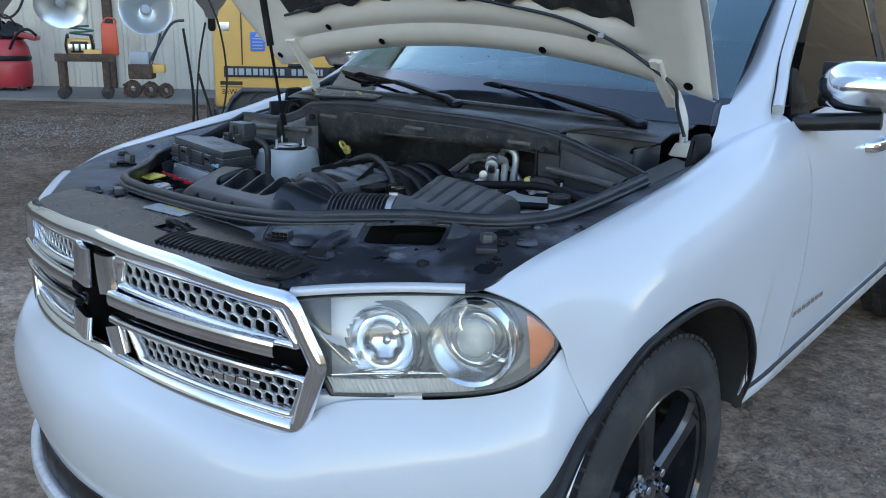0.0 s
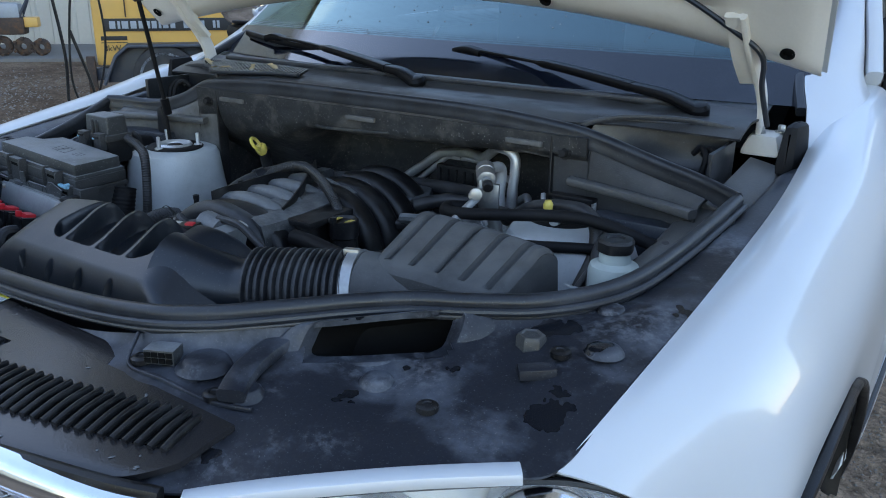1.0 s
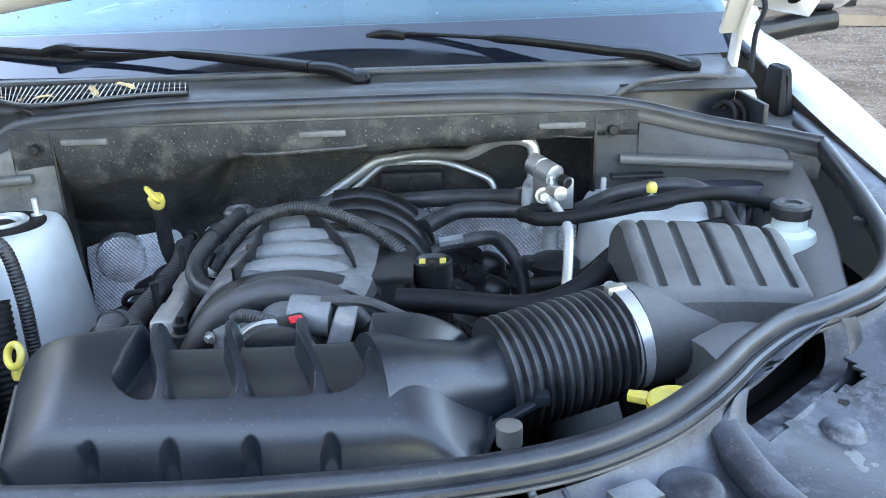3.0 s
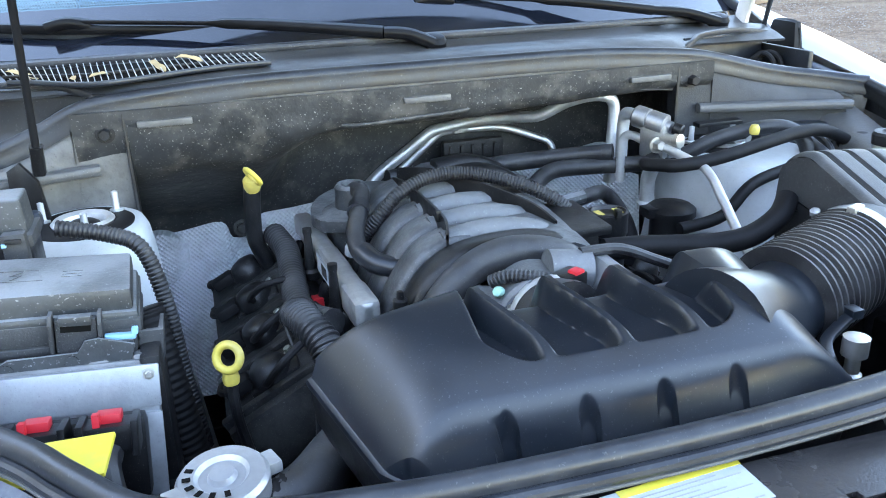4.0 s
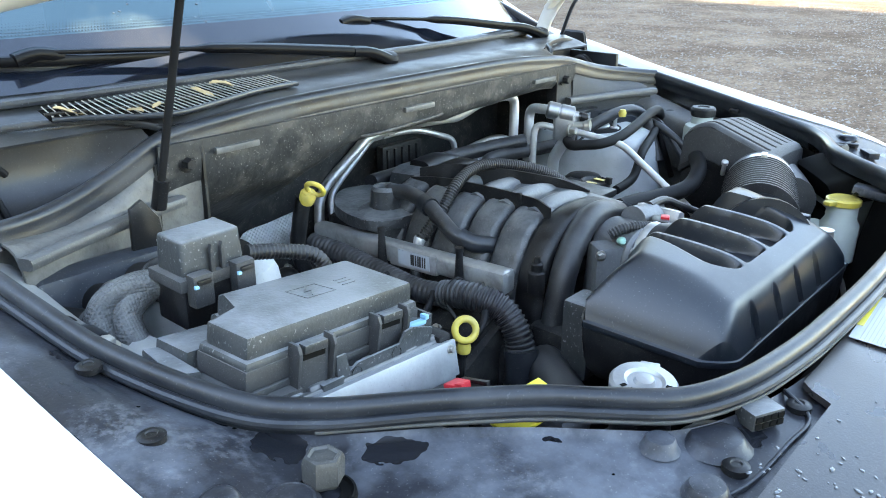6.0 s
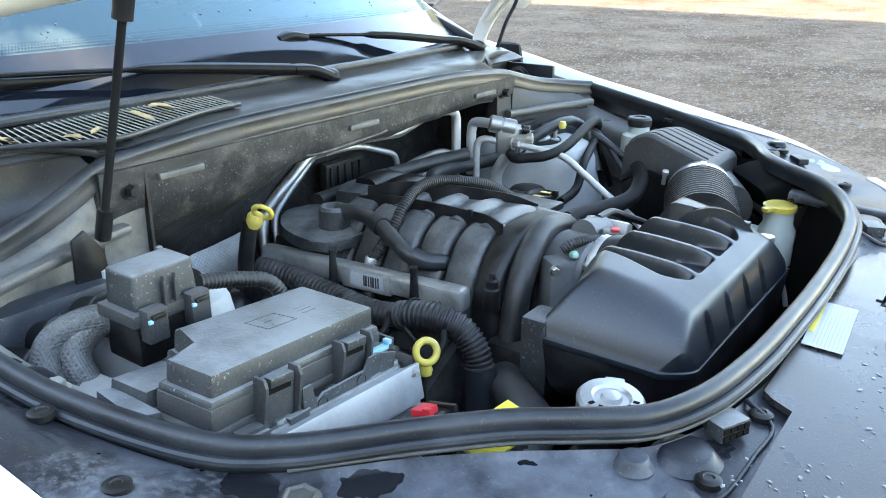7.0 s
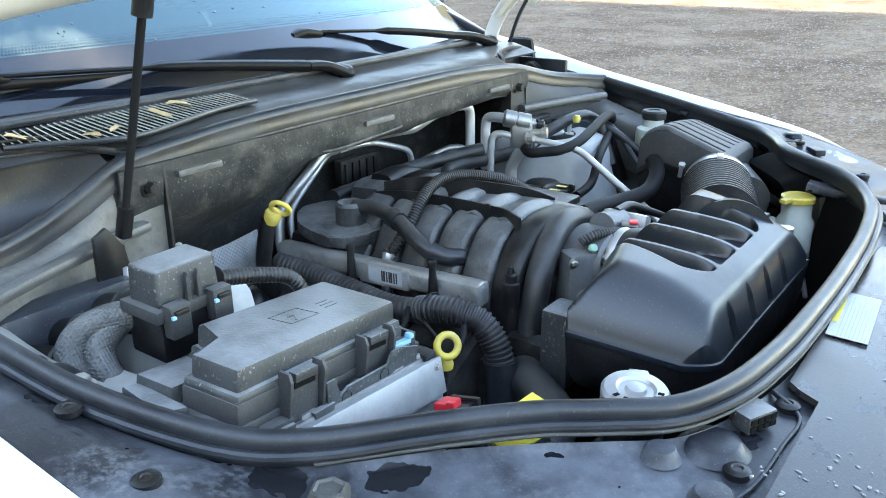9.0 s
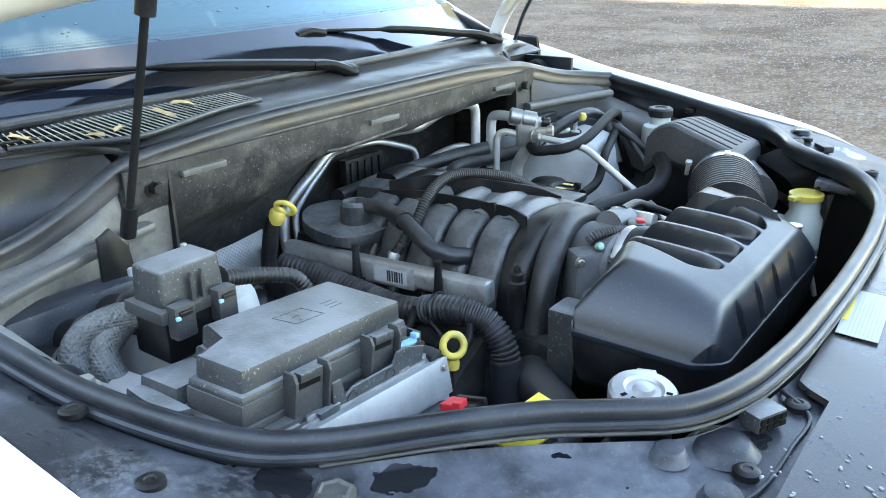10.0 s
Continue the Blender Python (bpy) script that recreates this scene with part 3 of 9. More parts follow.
def prism(poly, z0, z1, bevel=0.003, bm=None, m=None, top_scale=1.0):
    """A plate with the plan poly, from z0 up to z1."""
    bm = bm or bmesh.new()
    cx, cy = sum(p[0] for p in poly) / len(poly), sum(p[1] for p in poly) / len(poly)
    lo = [bm.verts.new((x, y, z0)) for x, y in poly]
    hi = [bm.verts.new((cx + (x - cx) * top_scale, cy + (y - cy) * top_scale, z1)) for x, y in poly]
    k = len(poly)
    fs = [bm.faces.new(lo[::-1]), bm.faces.new(hi)] + [bm.faces.new((lo[i], lo[(i + 1) % k], hi[(i + 1) % k], hi[i])) for i in range(k)]
    if m is not None:
        for v in lo + hi:
            v.co = m @ v.co
    if bevel:
        bmesh.ops.bevel(bm, geom=list({e for f in fs for e in f.edges}), offset=bevel, segments=2, affect="EDGES", profile=0.6)
    return bm


def lathe(profile, at, axis=(0, 0, 1), n=24, bm=None, wob=None):
    """Turns (radius, height) points round an axis that starts at at."""
    bm = bm or bmesh.new()
    ax = Vector(axis).normalized()
    e1 = ax.cross(Vector((1, 0, 0)) if abs(ax.x) < 0.9 else Vector((0, 1, 0))).normalized()
    e2 = ax.cross(e1)
    at = Vector(at)
    rings = []
    for r, h in profile:
        if r < 1e-5:
            rings.append([bm.verts.new(at + ax * h)])
        else:
            rings.append([bm.verts.new(at + ax * h + (e1 * math.cos(2 * math.pi * i / n) + e2 * math.sin(2 * math.pi * i / n)) * (r * (wob(i, n) if wob else 1))) for i in range(n)])
    for a, b in zip(rings, rings[1:]):
        for i in range(n):
            j = (i + 1) % n
            if len(a) == 1 and len(b) == 1:
                continue
            if len(a) == 1:
                bm.faces.new((a[0], b[i], b[j]))
            elif len(b) == 1:
                bm.faces.new((a[i], b[0], a[j]))
            else:
                bm.faces.new((a[i], b[i], b[j], a[j]))
    return bm


def grid_mesh(rows, bm=None, close=False):
    """Faces between rows of points."""
    bm = bm or bmesh.new()
    V = [[bm.verts.new(p) for p in r] for r in rows]
    m = len(V[0])
    for a, b in zip(V, V[1:]):
        for j in range(m if close else m - 1):
            k = (j + 1) % m
            try:
                bm.faces.new((a[j], a[k], b[k], b[j]))
            except ValueError:
                pass
    return bm


def loft(columns, nu=5, nv=5, bm=None):
    """A smooth sheet through columns of control points."""
    cols = [smooth_line(c, nv) for c in columns]
    rows = [smooth_line([c[k] for c in cols], nu) for k in range(len(cols[0]))]
    return grid_mesh(rows, bm)


def thicken(bm, t):
    """Gives a sheet a thickness, away from its normals."""
    bmesh.ops.recalc_face_normals(bm, faces=bm.faces[:])
    bmesh.ops.solidify(bm, geom=bm.faces[:], thickness=t)
    return bm


def flip_x(bm):
    for v in bm.verts:
        v.co.x = -v.co.x
    bmesh.ops.reverse_faces(bm, faces=bm.faces[:])
    return bm


def both(pts):
    """A half outline (x >= 0, from the middle out) and its mirror image, as one line from -x to +x."""
    return [(-x, y, z) for x, y, z in pts[::-1] if x > 1e-6] + list(pts)


def bolt(at, r=0.007, h=0.008, axis=(0, 0, 1), washer=1.5, bm=None):
    """A hexagon head with its washer."""
    bm = lathe([(0, 0), (r * washer, 0), (r * washer, h * 0.25), (r * 1.02, h * 0.25)], at, axis, 14, bm)
    a = Vector(axis).normalized()
    return lathe([(r, 0), (r, h * 0.85), (r * 0.85, h), (0, h)], Vector(at) + a * (h * 0.25), axis, 6, bm)


def step(a, b, t):
    """0 before a, 1 past b, smooth between."""
    u = max(0, min(1, (t - a) / (b - a)))
    return u * u * (3 - 2 * u)


# ---- the car: body ----
car = empty("suv", "white sport utility vehicle with its hood propped open, parked on dirt", "car")


def mirrored(build, name, material, parent, label=""):
    """The same part on the driver's side and, turned over, on the passenger's."""
    a = part(name, build(), material, parent, label)
    b = part(name, flip_x(build()), material, parent, label)
    return a, b


FENDER = [
    [(.749, -.146, .985), (.788, -.122, .970), (.823, -.090, .941), (.8505, -.054, .888), (.8675, -.038, .826), (.903, -.018, .752)],
    [(.766, -.02, 1.022), (.80, -.01, 1.022), (.845, .02, 1.0), (.888, .05, .94), (.910, .06, .88), (.916, .08, .815)],
    [(.775, .15, 1.048), (.81, .15, 1.054), (.86, .17, 1.036), (.906, .2, .975), (.919, .2, .915), (.921, .2, .862)],
    [(.78, .32, 1.072), (.815, .32, 1.082), (.865, .33, 1.066), (.912, .34, .995), (.926, .34, .935), (.926, .34, .877)],
    [(.782, .5, 1.098), (.815, .5, 1.112), (.868, .5, 1.095), (.918, .5, 1.02), (.931, .5, .94), (.926, .5, .850)],
    [(.778, .66, 1.130), (.81, .66, 1.148), (.865, .66, 1.132), (.92, .66, 1.05), (.936, .66, .92), (.926, .66, .765)],
    [(.77, .8, 1.165), (.80, .8, 1.177), (.86, .8, 1.16), (.92, .78, 1.07), (.938, .77, .88), (.924, .768, .62)],
    [(.765, .9, 1.185), (.79, .9, 1.196), (.855, .9, 1.18), (.92, .86, 1.07), (.938, .83, .85), (.900, .768, .505)],
    [(.76, 1.03, 1.20), (.785, 1.03, 1.212), (.85, 1.03, 1.195), (.92, 1.03, 1.07), (.938, 1.02, .82), (.919, .98, .540)],
]
mirrored(lambda: thicken(loft(FENDER, 5, 5), 0.004), "fender", M_PAINT, car, "white painted front fender with a round wheel arch")

BUMPER = [
    [(0, -.472, .745), (0, -.522, .70), (0, -.55, .64), (0, -.545, .54), (0, -.52, .45)],
    [(.25, -.445, .728), (.25, -.495, .69), (.25, -.518, .62), (.25, -.512, .53), (.25, -.487, .44)],
    [(.470, -.378, .708), (.485, -.425, .68), (.49, -.450, .61), (.485, -.445, .52), (.475, -.415, .43)],
    [(.560, -.318, .768), (.59, -.352, .715), (.61, -.370, .63), (.61, -.365, .52), (.595, -.335, .43)],
    [(.70, -.190, .775), (.74, -.222, .715), (.77, -.22, .62), (.765, -.215, .52), (.74, -.195, .43)],
    [(.788, -.124, .796), (.818, -.146, .73), (.835, -.155, .64), (.83, -.16, .54), (.81, -.165, .44)],
    [(.830, -.082, .830), (.866, -.092, .76), (.888, -.10, .65), (.884, -.12, .55), (.865, -.14, .45)],
    [(.850, -.046, .873), (.870, -.024, .828), (.903, -.002, .754), (.914, -.10, .63), (.90, -.15, .47)],
]
part("bumper", thicken(loft([[(-x, y, z) for x, y, z in c] for c in BUMPER[:0:-1]] + BUMPER, 5, 5), 0.004), M_PAINT, car, "white painted front bumper cover")
low = both([(0, -.50, .405), (.25, -.47, .40), (.47, -.39, .39), (.60, -.31, .39), (.75, -.19, .40), (.86, -.13, .42)])
part("valance", sweep(bmesh.new(), smooth_line(low, 6), rect(.05, .09, .012), up=(0, 0, 1)), M_BLACK, car, "black lower valance")
part("skid_strip", sweep(bmesh.new(), smooth_line([(x, y - .035, z - .035) for x, y, z in low], 6), rect(.035, .035, .012), up=(0, 0, 1)), M_ALU, car, "silver lower trim strip")


# grille
def yg(x):
    return -.452 + .36 * x * x


def on_grille(x, z, d=0.0):
    return Vector((x, yg(x) - d, z))


# this root mesh is a black sheet that paints the shade behind the grille
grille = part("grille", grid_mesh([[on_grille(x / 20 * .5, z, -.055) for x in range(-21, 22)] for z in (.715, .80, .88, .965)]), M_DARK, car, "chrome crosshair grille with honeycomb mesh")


def outline(pts, n=6):
    """A closed outline over the grille's curved face, from (x, z) corners, with cut corners."""
    out = []
    for i, (x, z) in enumerate(pts):
        x1, z1 = pts[(i + 1) % len(pts)]
        for k in range(n):
            t = .06 + .88 * k / (n - 1)
            out.append((x + (x1 - x) * t, z + (z1 - z) * t))
    return out


def loop(name, pts, w, h, d, material, label=""):
    corners = [Vector((x, z, 0)) for x, z in outline(pts, 4)]
    line = [on_grille(p.x, p.y, d) for p in smooth_line(corners, 3, True)]
    bm = bmesh.new()
    cx, cz = sum(p[0] for p in pts) / len(pts), sum(p[1] for p in pts) / len(pts)
    n = len(line)
    # rounded band
    rings = []
    for k, p in enumerate(line):
        t = line[(k + 1) % n] - line[k - 1]
        a = Vector((t.z, 0, -t.x)).normalized()
        if a.dot(Vector((p.x - cx, 0, p.z - cz))) < 0:
            a = -a
        rings.append([p + a * (w / 2 * math.cos(u)) - Vector((0, h * .75 * math.sin(u) - h * .5, 0)) for u in [math.pi * q / 8 for q in range(9)]])
    grid_mesh([[r[k] for r in rings] for k in range(9)], bm, close=True)
    return part(name, bm, material, grille, label, 50)


loop("surround", [(-.545, .845), (-.495, .952), (-.25, .980), (0, .992), (.25, .980), (.495, .952), (.545, .845), (.505, .712), (.25, .728), (0, .742), (-.25, .728), (-.505, .712)], .040, .026, .012, M_CHROME, "polished chrome grille surround")
UPPER = [(.078, .966), (.30, .956), (.468, .938), (.508, .872), (.30, .890), (.078, .905)]
LOWER = [(.095, .833), (.30, .826), (.520, .810), (.495, .738), (.30, .750), (.135, .762)]


def hex_mesh(poly, cell, d):
    """Honeycomb that fills the outline poly (x, z)."""
    bm = bmesh.new()

    def inside(x, z):
        c = False
        for (x0, z0), (x1, z1) in zip(poly, poly[1:] + poly[:1]):
            if (z0 > z) != (z1 > z) and x < (x1 - x0) * (z - z0) / (z1 - z0) + x0:
                c = not c
        return c
    xs, zs = [p[0] for p in poly], [p[1] for p in poly]
    dz = cell * .80
    r = 0
    z = min(zs)
    while z < max(zs) + dz:
        x = min(xs) - (cell / 2 if r % 2 else 0)
        while x < max(xs) + cell:
            if inside(x, z):
                ring = []
                for k in range(6):
                    a = radians(60 * k + 30)
                    ring.append((math.cos(a) * cell * .56, math.sin(a) * cell * .50))
                rows = [[on_grille(x + u * s, z + v * s, d + e) for u, v in ring] for s, e in ((1.0, -.003), (.985, .003), (.90, .0035), (.845, .002), (.835, -.003))]
                grid_mesh(rows, bm, close=True)
            x += cell
        z += dz
        r += 1
    return bm


for sx in (1, -1):
    for nm, poly in (("upper", UPPER), ("lower", LOWER)):
        q = [(x * sx, z) for x, z in poly][::sx]
        part("mesh_insert", hex_mesh(q, .0275 if nm == "upper" else .0235, -.012), M_MESH, grille, "honeycomb grille mesh", 30)
        loop("quadrant_frame", q, .018, .022, .004, M_CHROME, "chrome frame of a grille quadrant")
    # blades above and below the dark cross
    for z0, z1, w in ((.885, .868, .034), (.842, .822, .016)):
        line = [on_grille(sx * x, z0 + (z1 - z0) * x / .48, .018) for x in [.07 + .41 * k / 12 for k in range(13)]]
        part("blade", sweep(bmesh.new(), line, rect(.022, w, min(.010, w * .45)), up=(0, 0, 1)), M_CHROME, grille, "polished chrome crossbar")
    for z0, z1 in ((.965, .885), (.82, .765)):
        line = [on_grille(sx * ((.044 + .008 * (k / 4) ** 2) if z0 > .9 else .062 + .018 * (k / 4)), z0 + (z1 - z0) * k / 4, .010) for k in range(5)]
        part("upright", sweep(bmesh.new(), line, rect(.060, .024, .010), up=(0, 1, 0)), M_CHROME, grille, "chrome centre bar")
# raised lettering plates on the lower mesh, as plain shapes
for k in range(5):
    x = .325 + k * .026
    part("letter_plate", sweep(bmesh.new(), [on_grille(x - .009, .787, .010), on_grille(x + .009, .786, .010)], rect(.004, .015, .0015), up=(0, 0, 1)), M_CHROME, grille, "small raised chrome plate")


mirrored(lambda: sweep(bmesh.new(), smooth_line([(.505, -.335, .758), (.545, -.300, .760), (.597, -.252, .760), (.66, -.20, .764)], 5), rect(.030, .040, .008), up=(0, 0, 1)), "lamp_filler", M_PAINT, car, "white filler below the headlight")

# headlights
HL_LOW = [(.545, -.318, .776), (.597, -.270, .774), (.676, -.203, .778), (.741, -.152, .786), (.790, -.117, .802), (.828, -.078, .834), (.847, -.054, .876)]
HL_TOP = [(.478, -.352, .950), (.545, -.298, .961), (.624, -.240, .969), (.728, -.162, .973), (.780, -.125, .966), (.820, -.088, .938), (.849, -.050, .894)]



def hl_point(u, v, d=0.0):
    lo, hi = smooth_line(HL_LOW, 8), smooth_line(HL_TOP, 8)
    k = min(int(u * (len(lo) - 1)), len(lo) - 2)
    f = u * (len(lo) - 1) - k
    a, b = lo[k].lerp(lo[k + 1], f), hi[k].lerp(hi[k + 1], f)
    p = a.lerp(b, v)
    out = Vector((.55, -.83, .0)).lerp(Vector((.95, -.3, 0)), max(0, (u - .6) / .4)).normalized()
    return p + out * (.028 * math.sin(math.pi * min(1, max(0, v))) ** .7 * min(1, 3 * (1 - u) + .02) * min(1, 6 * u + .3) + d)


def hl_sheet(u0, u1, v0, v1, d, nu=24, nv=10, ridge=0.0):
    return grid_mesh([[hl_point(u0 + (u1 - u0) * i / nu, v0 + (v1 - v0) * j / nv, d + (ridge if i % 2 else 0)) for i in range(nu + 1)] for j in range(nv + 1)])


def build_headlight(side):
    fx = (lambda bm: bm) if side > 0 else flip_x
    body = hl_sheet(0, 1, 0, 1, -.055, 72, 24)
    holes = ((Vector((.590, -.222, .868)), Vector((.30, -.95, .02)).normalized(), .064), (Vector((.735, -.150, .890)), Vector((.38, -.92, .02)).normalized(), .068))
    bmesh.ops.delete(body, geom=[f for f in body.faces if any(((f.calc_center_median() - c) - ax * (f.calc_center_median() - c).dot(ax)).length < r for c, ax, r in holes)], context="FACES")
    housing = part("headlight", fx(body), M_BEZEL, car, "clear headlight unit with two lamps and an amber corner reflector")
    lens = part("lens", fx(hl_sheet(0, 1, 0, 1, 0)), M_LENS, housing, "clear plastic lens, whitened to brighten the lamp")
    lens.visible_shadow = False
    rim = [hl_point(u / 24, 0, -.004) for u in range(25)] + [hl_point(1, v / 4, -.004) for v in range(1, 4)] + [hl_point(u / 24, 1, -.004) for u in range(24, -1, -1)] + [hl_point(0, v / 6, -.004) for v in range(5, 0, -1)]
    part("gasket", fx(sweep(bmesh.new(), rim, circle(.005, 8), closed=True)), M_BLACK, housing, "thin dark gasket round the lens")
    part("rear_shell", fx(grid_mesh([[hl_point(u / 24, v, d) for u in range(25)] for v, d in ((0, -.003), (0, -.055))])), M_BEZEL, housing)
    part("top_shell", fx(grid_mesh([[hl_point(u / 24, v, d) for u in range(25)] for v, d in ((1, -.003), (1, -.055))])), M_BEZEL, housing)
    ax = Vector((.30, -.95, .02)).normalized()
    # low beam bowl
    c = Vector((.590, -.222, .868))
    part("reflector_bowl", fx(lathe([(.064, .024), (.062, .004), (.056, -.012), (.042, -.028), (.022, -.038), (.008, -.040)], c, ax, 32)), M_BOWL, housing, "fluted silver reflector bowl")
    part("bowl_rim", fx(lathe([(.062, .020), (.070, .026), (.071, .018), (.064, .0)], c, ax, 32)), M_CHROME, housing, "chrome rim")
    part("bulb", fx(lathe([(.008, -.038), (.009, -.01), (.008, .004), (0, .010)], c, ax, 14)), M_CHROME, housing, "bulb cap")
    part("shroud", fx(lathe([(.074, -.002), (.086, .006), (.088, -.03), (.074, -.04)], c - Vector((0, 0, .012)), ax, 32)), M_SHROUD, housing, "dark shroud round the bowl")
    part("bowl_collar", fx(lathe([(.062, .002), (.074, .004), (.078, -.004)], c - ax * .006, ax, 32)), M_BOWL, housing, "silver collar round the bowl")
    # projector
    c = Vector((.735, -.150, .890))
    ax2 = Vector((.38, -.92, .02)).normalized()
    part("projector_bowl", fx(lathe([(.070, .030), (.064, .004), (.058, -.004), (.056, -.02), (.030, -.03), (.03, -.05)], c, ax2, 32)), M_BOWL, housing, "silver projector bowl")
    part("projector_lens", fx(lathe([(0, .026), (.012, .0245), (.024, .019), (.032, .008), (.034, 0), (.034, -.02)], c, ax2, 32)), mat_projector, housing, "round glass projector lens")
    part("projector_ring", fx(lathe([(.034, .004), (.039, .010), (.042, .004), (.042, -.02)], c, ax2, 32)), M_CHROME, housing, "chrome ring round the projector lens")
    part("bezel", fx(lathe([(.070, .030), (.076, .036), (.080, .026), (.084, -.02)], c, ax2, 32)), M_BOWL, housing, "silver bezel ring")
    part("corner_reflector", fx(hl_sheet(.775, .965, .10, .93, -.010, 10, 8)), M_AMBER, housing, "amber corner reflector")
    part("ribbed_strip", fx(hl_sheet(.02, .50, .02, .20, -.012, 60, 3, .0025)), M_BEZEL, housing, "ribbed clear turn signal strip")
    part("trim_fin", fx(sweep(bmesh.new(), smooth_line([hl_point(.05, .22, -.02), hl_point(.25, .23, -.03), hl_point(.5, .20, -.03), hl_point(.62, .10, -.03)], 6), rect(.02, .006, .002), up=(0, 0, 1))), M_CHROME, housing, "chrome trim fin")
    part("trim_fin", fx(sweep(bmesh.new(), smooth_line([hl_point(.50, .95, -.03), hl_point(.46, .72, -.035), hl_point(.50, .5, -.035), hl_point(.60, .36, -.035)], 6), rect(.03, .006, .002))), M_CHROME, housing, "chrome trim fin")
    part("trim_fin", fx(sweep(bmesh.new(), smooth_line([hl_point(.03, .9, -.02), hl_point(.08, .6, -.03), hl_point(.14, .35, -.03)], 6), rect(.03, .006, .002))), M_CHROME, housing, "chrome trim fin")
    # painted filler strip over the lamp
    part("filler_strip", fx(sweep(bmesh.new(), smooth_line([(.480, -.350, .964), (.55, -.296, .974), (.64, -.228, .982), (.722, -.166, .984)], 8), rect(.024, .014, .005), up=(0, 0, 1))), M_PAINT, housing, "white painted strip over the lens")


mat_projector = mat("projector_glass", (0.62, 0.64, 0.60), 0.06, 0.0, coat=1.0)
build_headlight(1)
build_headlight(-1)

# hood: opened about its hinges, the front edge high up
HOOD_ANGLE = 50.0
HC, HS = math.cos(radians(HOOD_ANGLE)), math.sin(radians(HOOD_ANGLE))


def hood_point(x, s, d=0.0):
    """x across, s along the hood from its rear edge, d towards the engine."""
    k = abs(x) / .80
    rear_y, rear_z = .725 - .055 * k ** 2.2, 1.352 - .096 * k ** 2.0
    crown = .10 * (1 - k * k) * (1 - math.exp(-s * 3)) * 0.5
    return Vector((x, rear_y - s * HC - d * HS + crown * HS * .3, rear_z + s * HS - d * HC + crown * HC * .3))


def hood_half(s):
    return .79 + .03 * min(1, s / .3) - .22 * max(0, (s - .75) / .45) ** 2


hood_rows = lambda d, edge=1.0: [[hood_point(hood_half(s) * edge * i / 20, s, d) for i in range(-20, 21)] for s in [1.18 * j / 16 for j in range(17)]]
hood = part("hood", thicken(grid_mesh(hood_rows(-.012)), .002), M_PAINT, car, "white hood propped open, cream underside")


def inner_depth(x, s):
    """The pressed inner panel: a raised rim and cross beam round hollow pockets."""
    k = abs(x) / hood_half(s)
    e = min(s / .045, (1 - k) / .05, 1.0)
    d = .030 * max(0, e) ** .6
    pocket = max(0, min(1, (s - .16) / .05)) * max(0, min(1, (.80 - k) / .08)) * max(0, min(1, (1.0 - s) / .06))
    d -= .030 * pocket
    groove = math.exp(-((s - .10) / .016) ** 2) * max(0, min(1, (.86 - k) / .1))
    return d - .010 * groove


S_IN = [0, .01, .02, .035, .05, .07, .085, .10, .115, .13, .15, .17, .19, .21, .25, .35, .5, .7, .9, .95, 1.0, 1.06, 1.12, 1.165, 1.18]
part("inner_panel", thicken(grid_mesh([[hood_point(hood_half(s) * .992 * i / 48, s, inner_depth(hood_half(s) * i / 48.5, s) - .004) for i in range(-48, 49)] for s in S_IN]), -.0015), M_INNER, hood, "cream painted pressed steel inner panel")
pad = grid_mesh([[hood_point(x / 30 * .62 * (1 - .25 * max(0, (s - .6) / .5)), s + .012 * math.cos(x * .9) * (s < .2), .012 + .006 * math.sin(x * .7) * math.sin(s * 12)) for x in range(-30, 31)] for s in [.19 + .80 * j / 14 for j in range(15)]])
part("insulation_pad", thicken(pad, .008), M_INSUL, hood, "black insulation pad")
for x, s in ((.481, .125), (.74, .06), (-.481, .125), (-.74, .06), (.30, .05), (-.30, .05)):
    p = hood_point(x, s, inner_depth(x, s) + .001)
    part("drain_hole", lathe([(.011, .0), (.0115, .0025), (.008, .003), (.007, -.002), (0, -.002)], p, (0, -HS, -HC), 16), M_DARK, hood, "dark round hole")
hose_line = [hood_point(x, s, .034) for x, s in ((-.2, .22), (.0, .205), (.12, .20), (.26, .185), (.42, .17), (.56, .13), (.66, .075), (.70, .04))] + [Vector((.70, .66, 1.235)), Vector((.71, .69, 1.17))]
part("washer_hose", tube(hose_line, .0045, 8), M_RUBBER, hood, "thin black washer hose")
part("washer_hose", tube([hood_point(x, s, .034) for x, s in ((-.62, .2), (-.45, .205), (-.3, .215), (-.2, .22))], .0045, 8), M_RUBBER, hood, "thin black washer hose")
for x, s in ((.12, .20), (.52, .145), (-.3, .215)):
    p = hood_point(x, s, .034)
    part("hose_clip", box(-.008, .008, -.008, .008, -.006, .006, .002, m=Matrix.Translation(p)), M_WHITE_LABEL, hood, "small white clip")


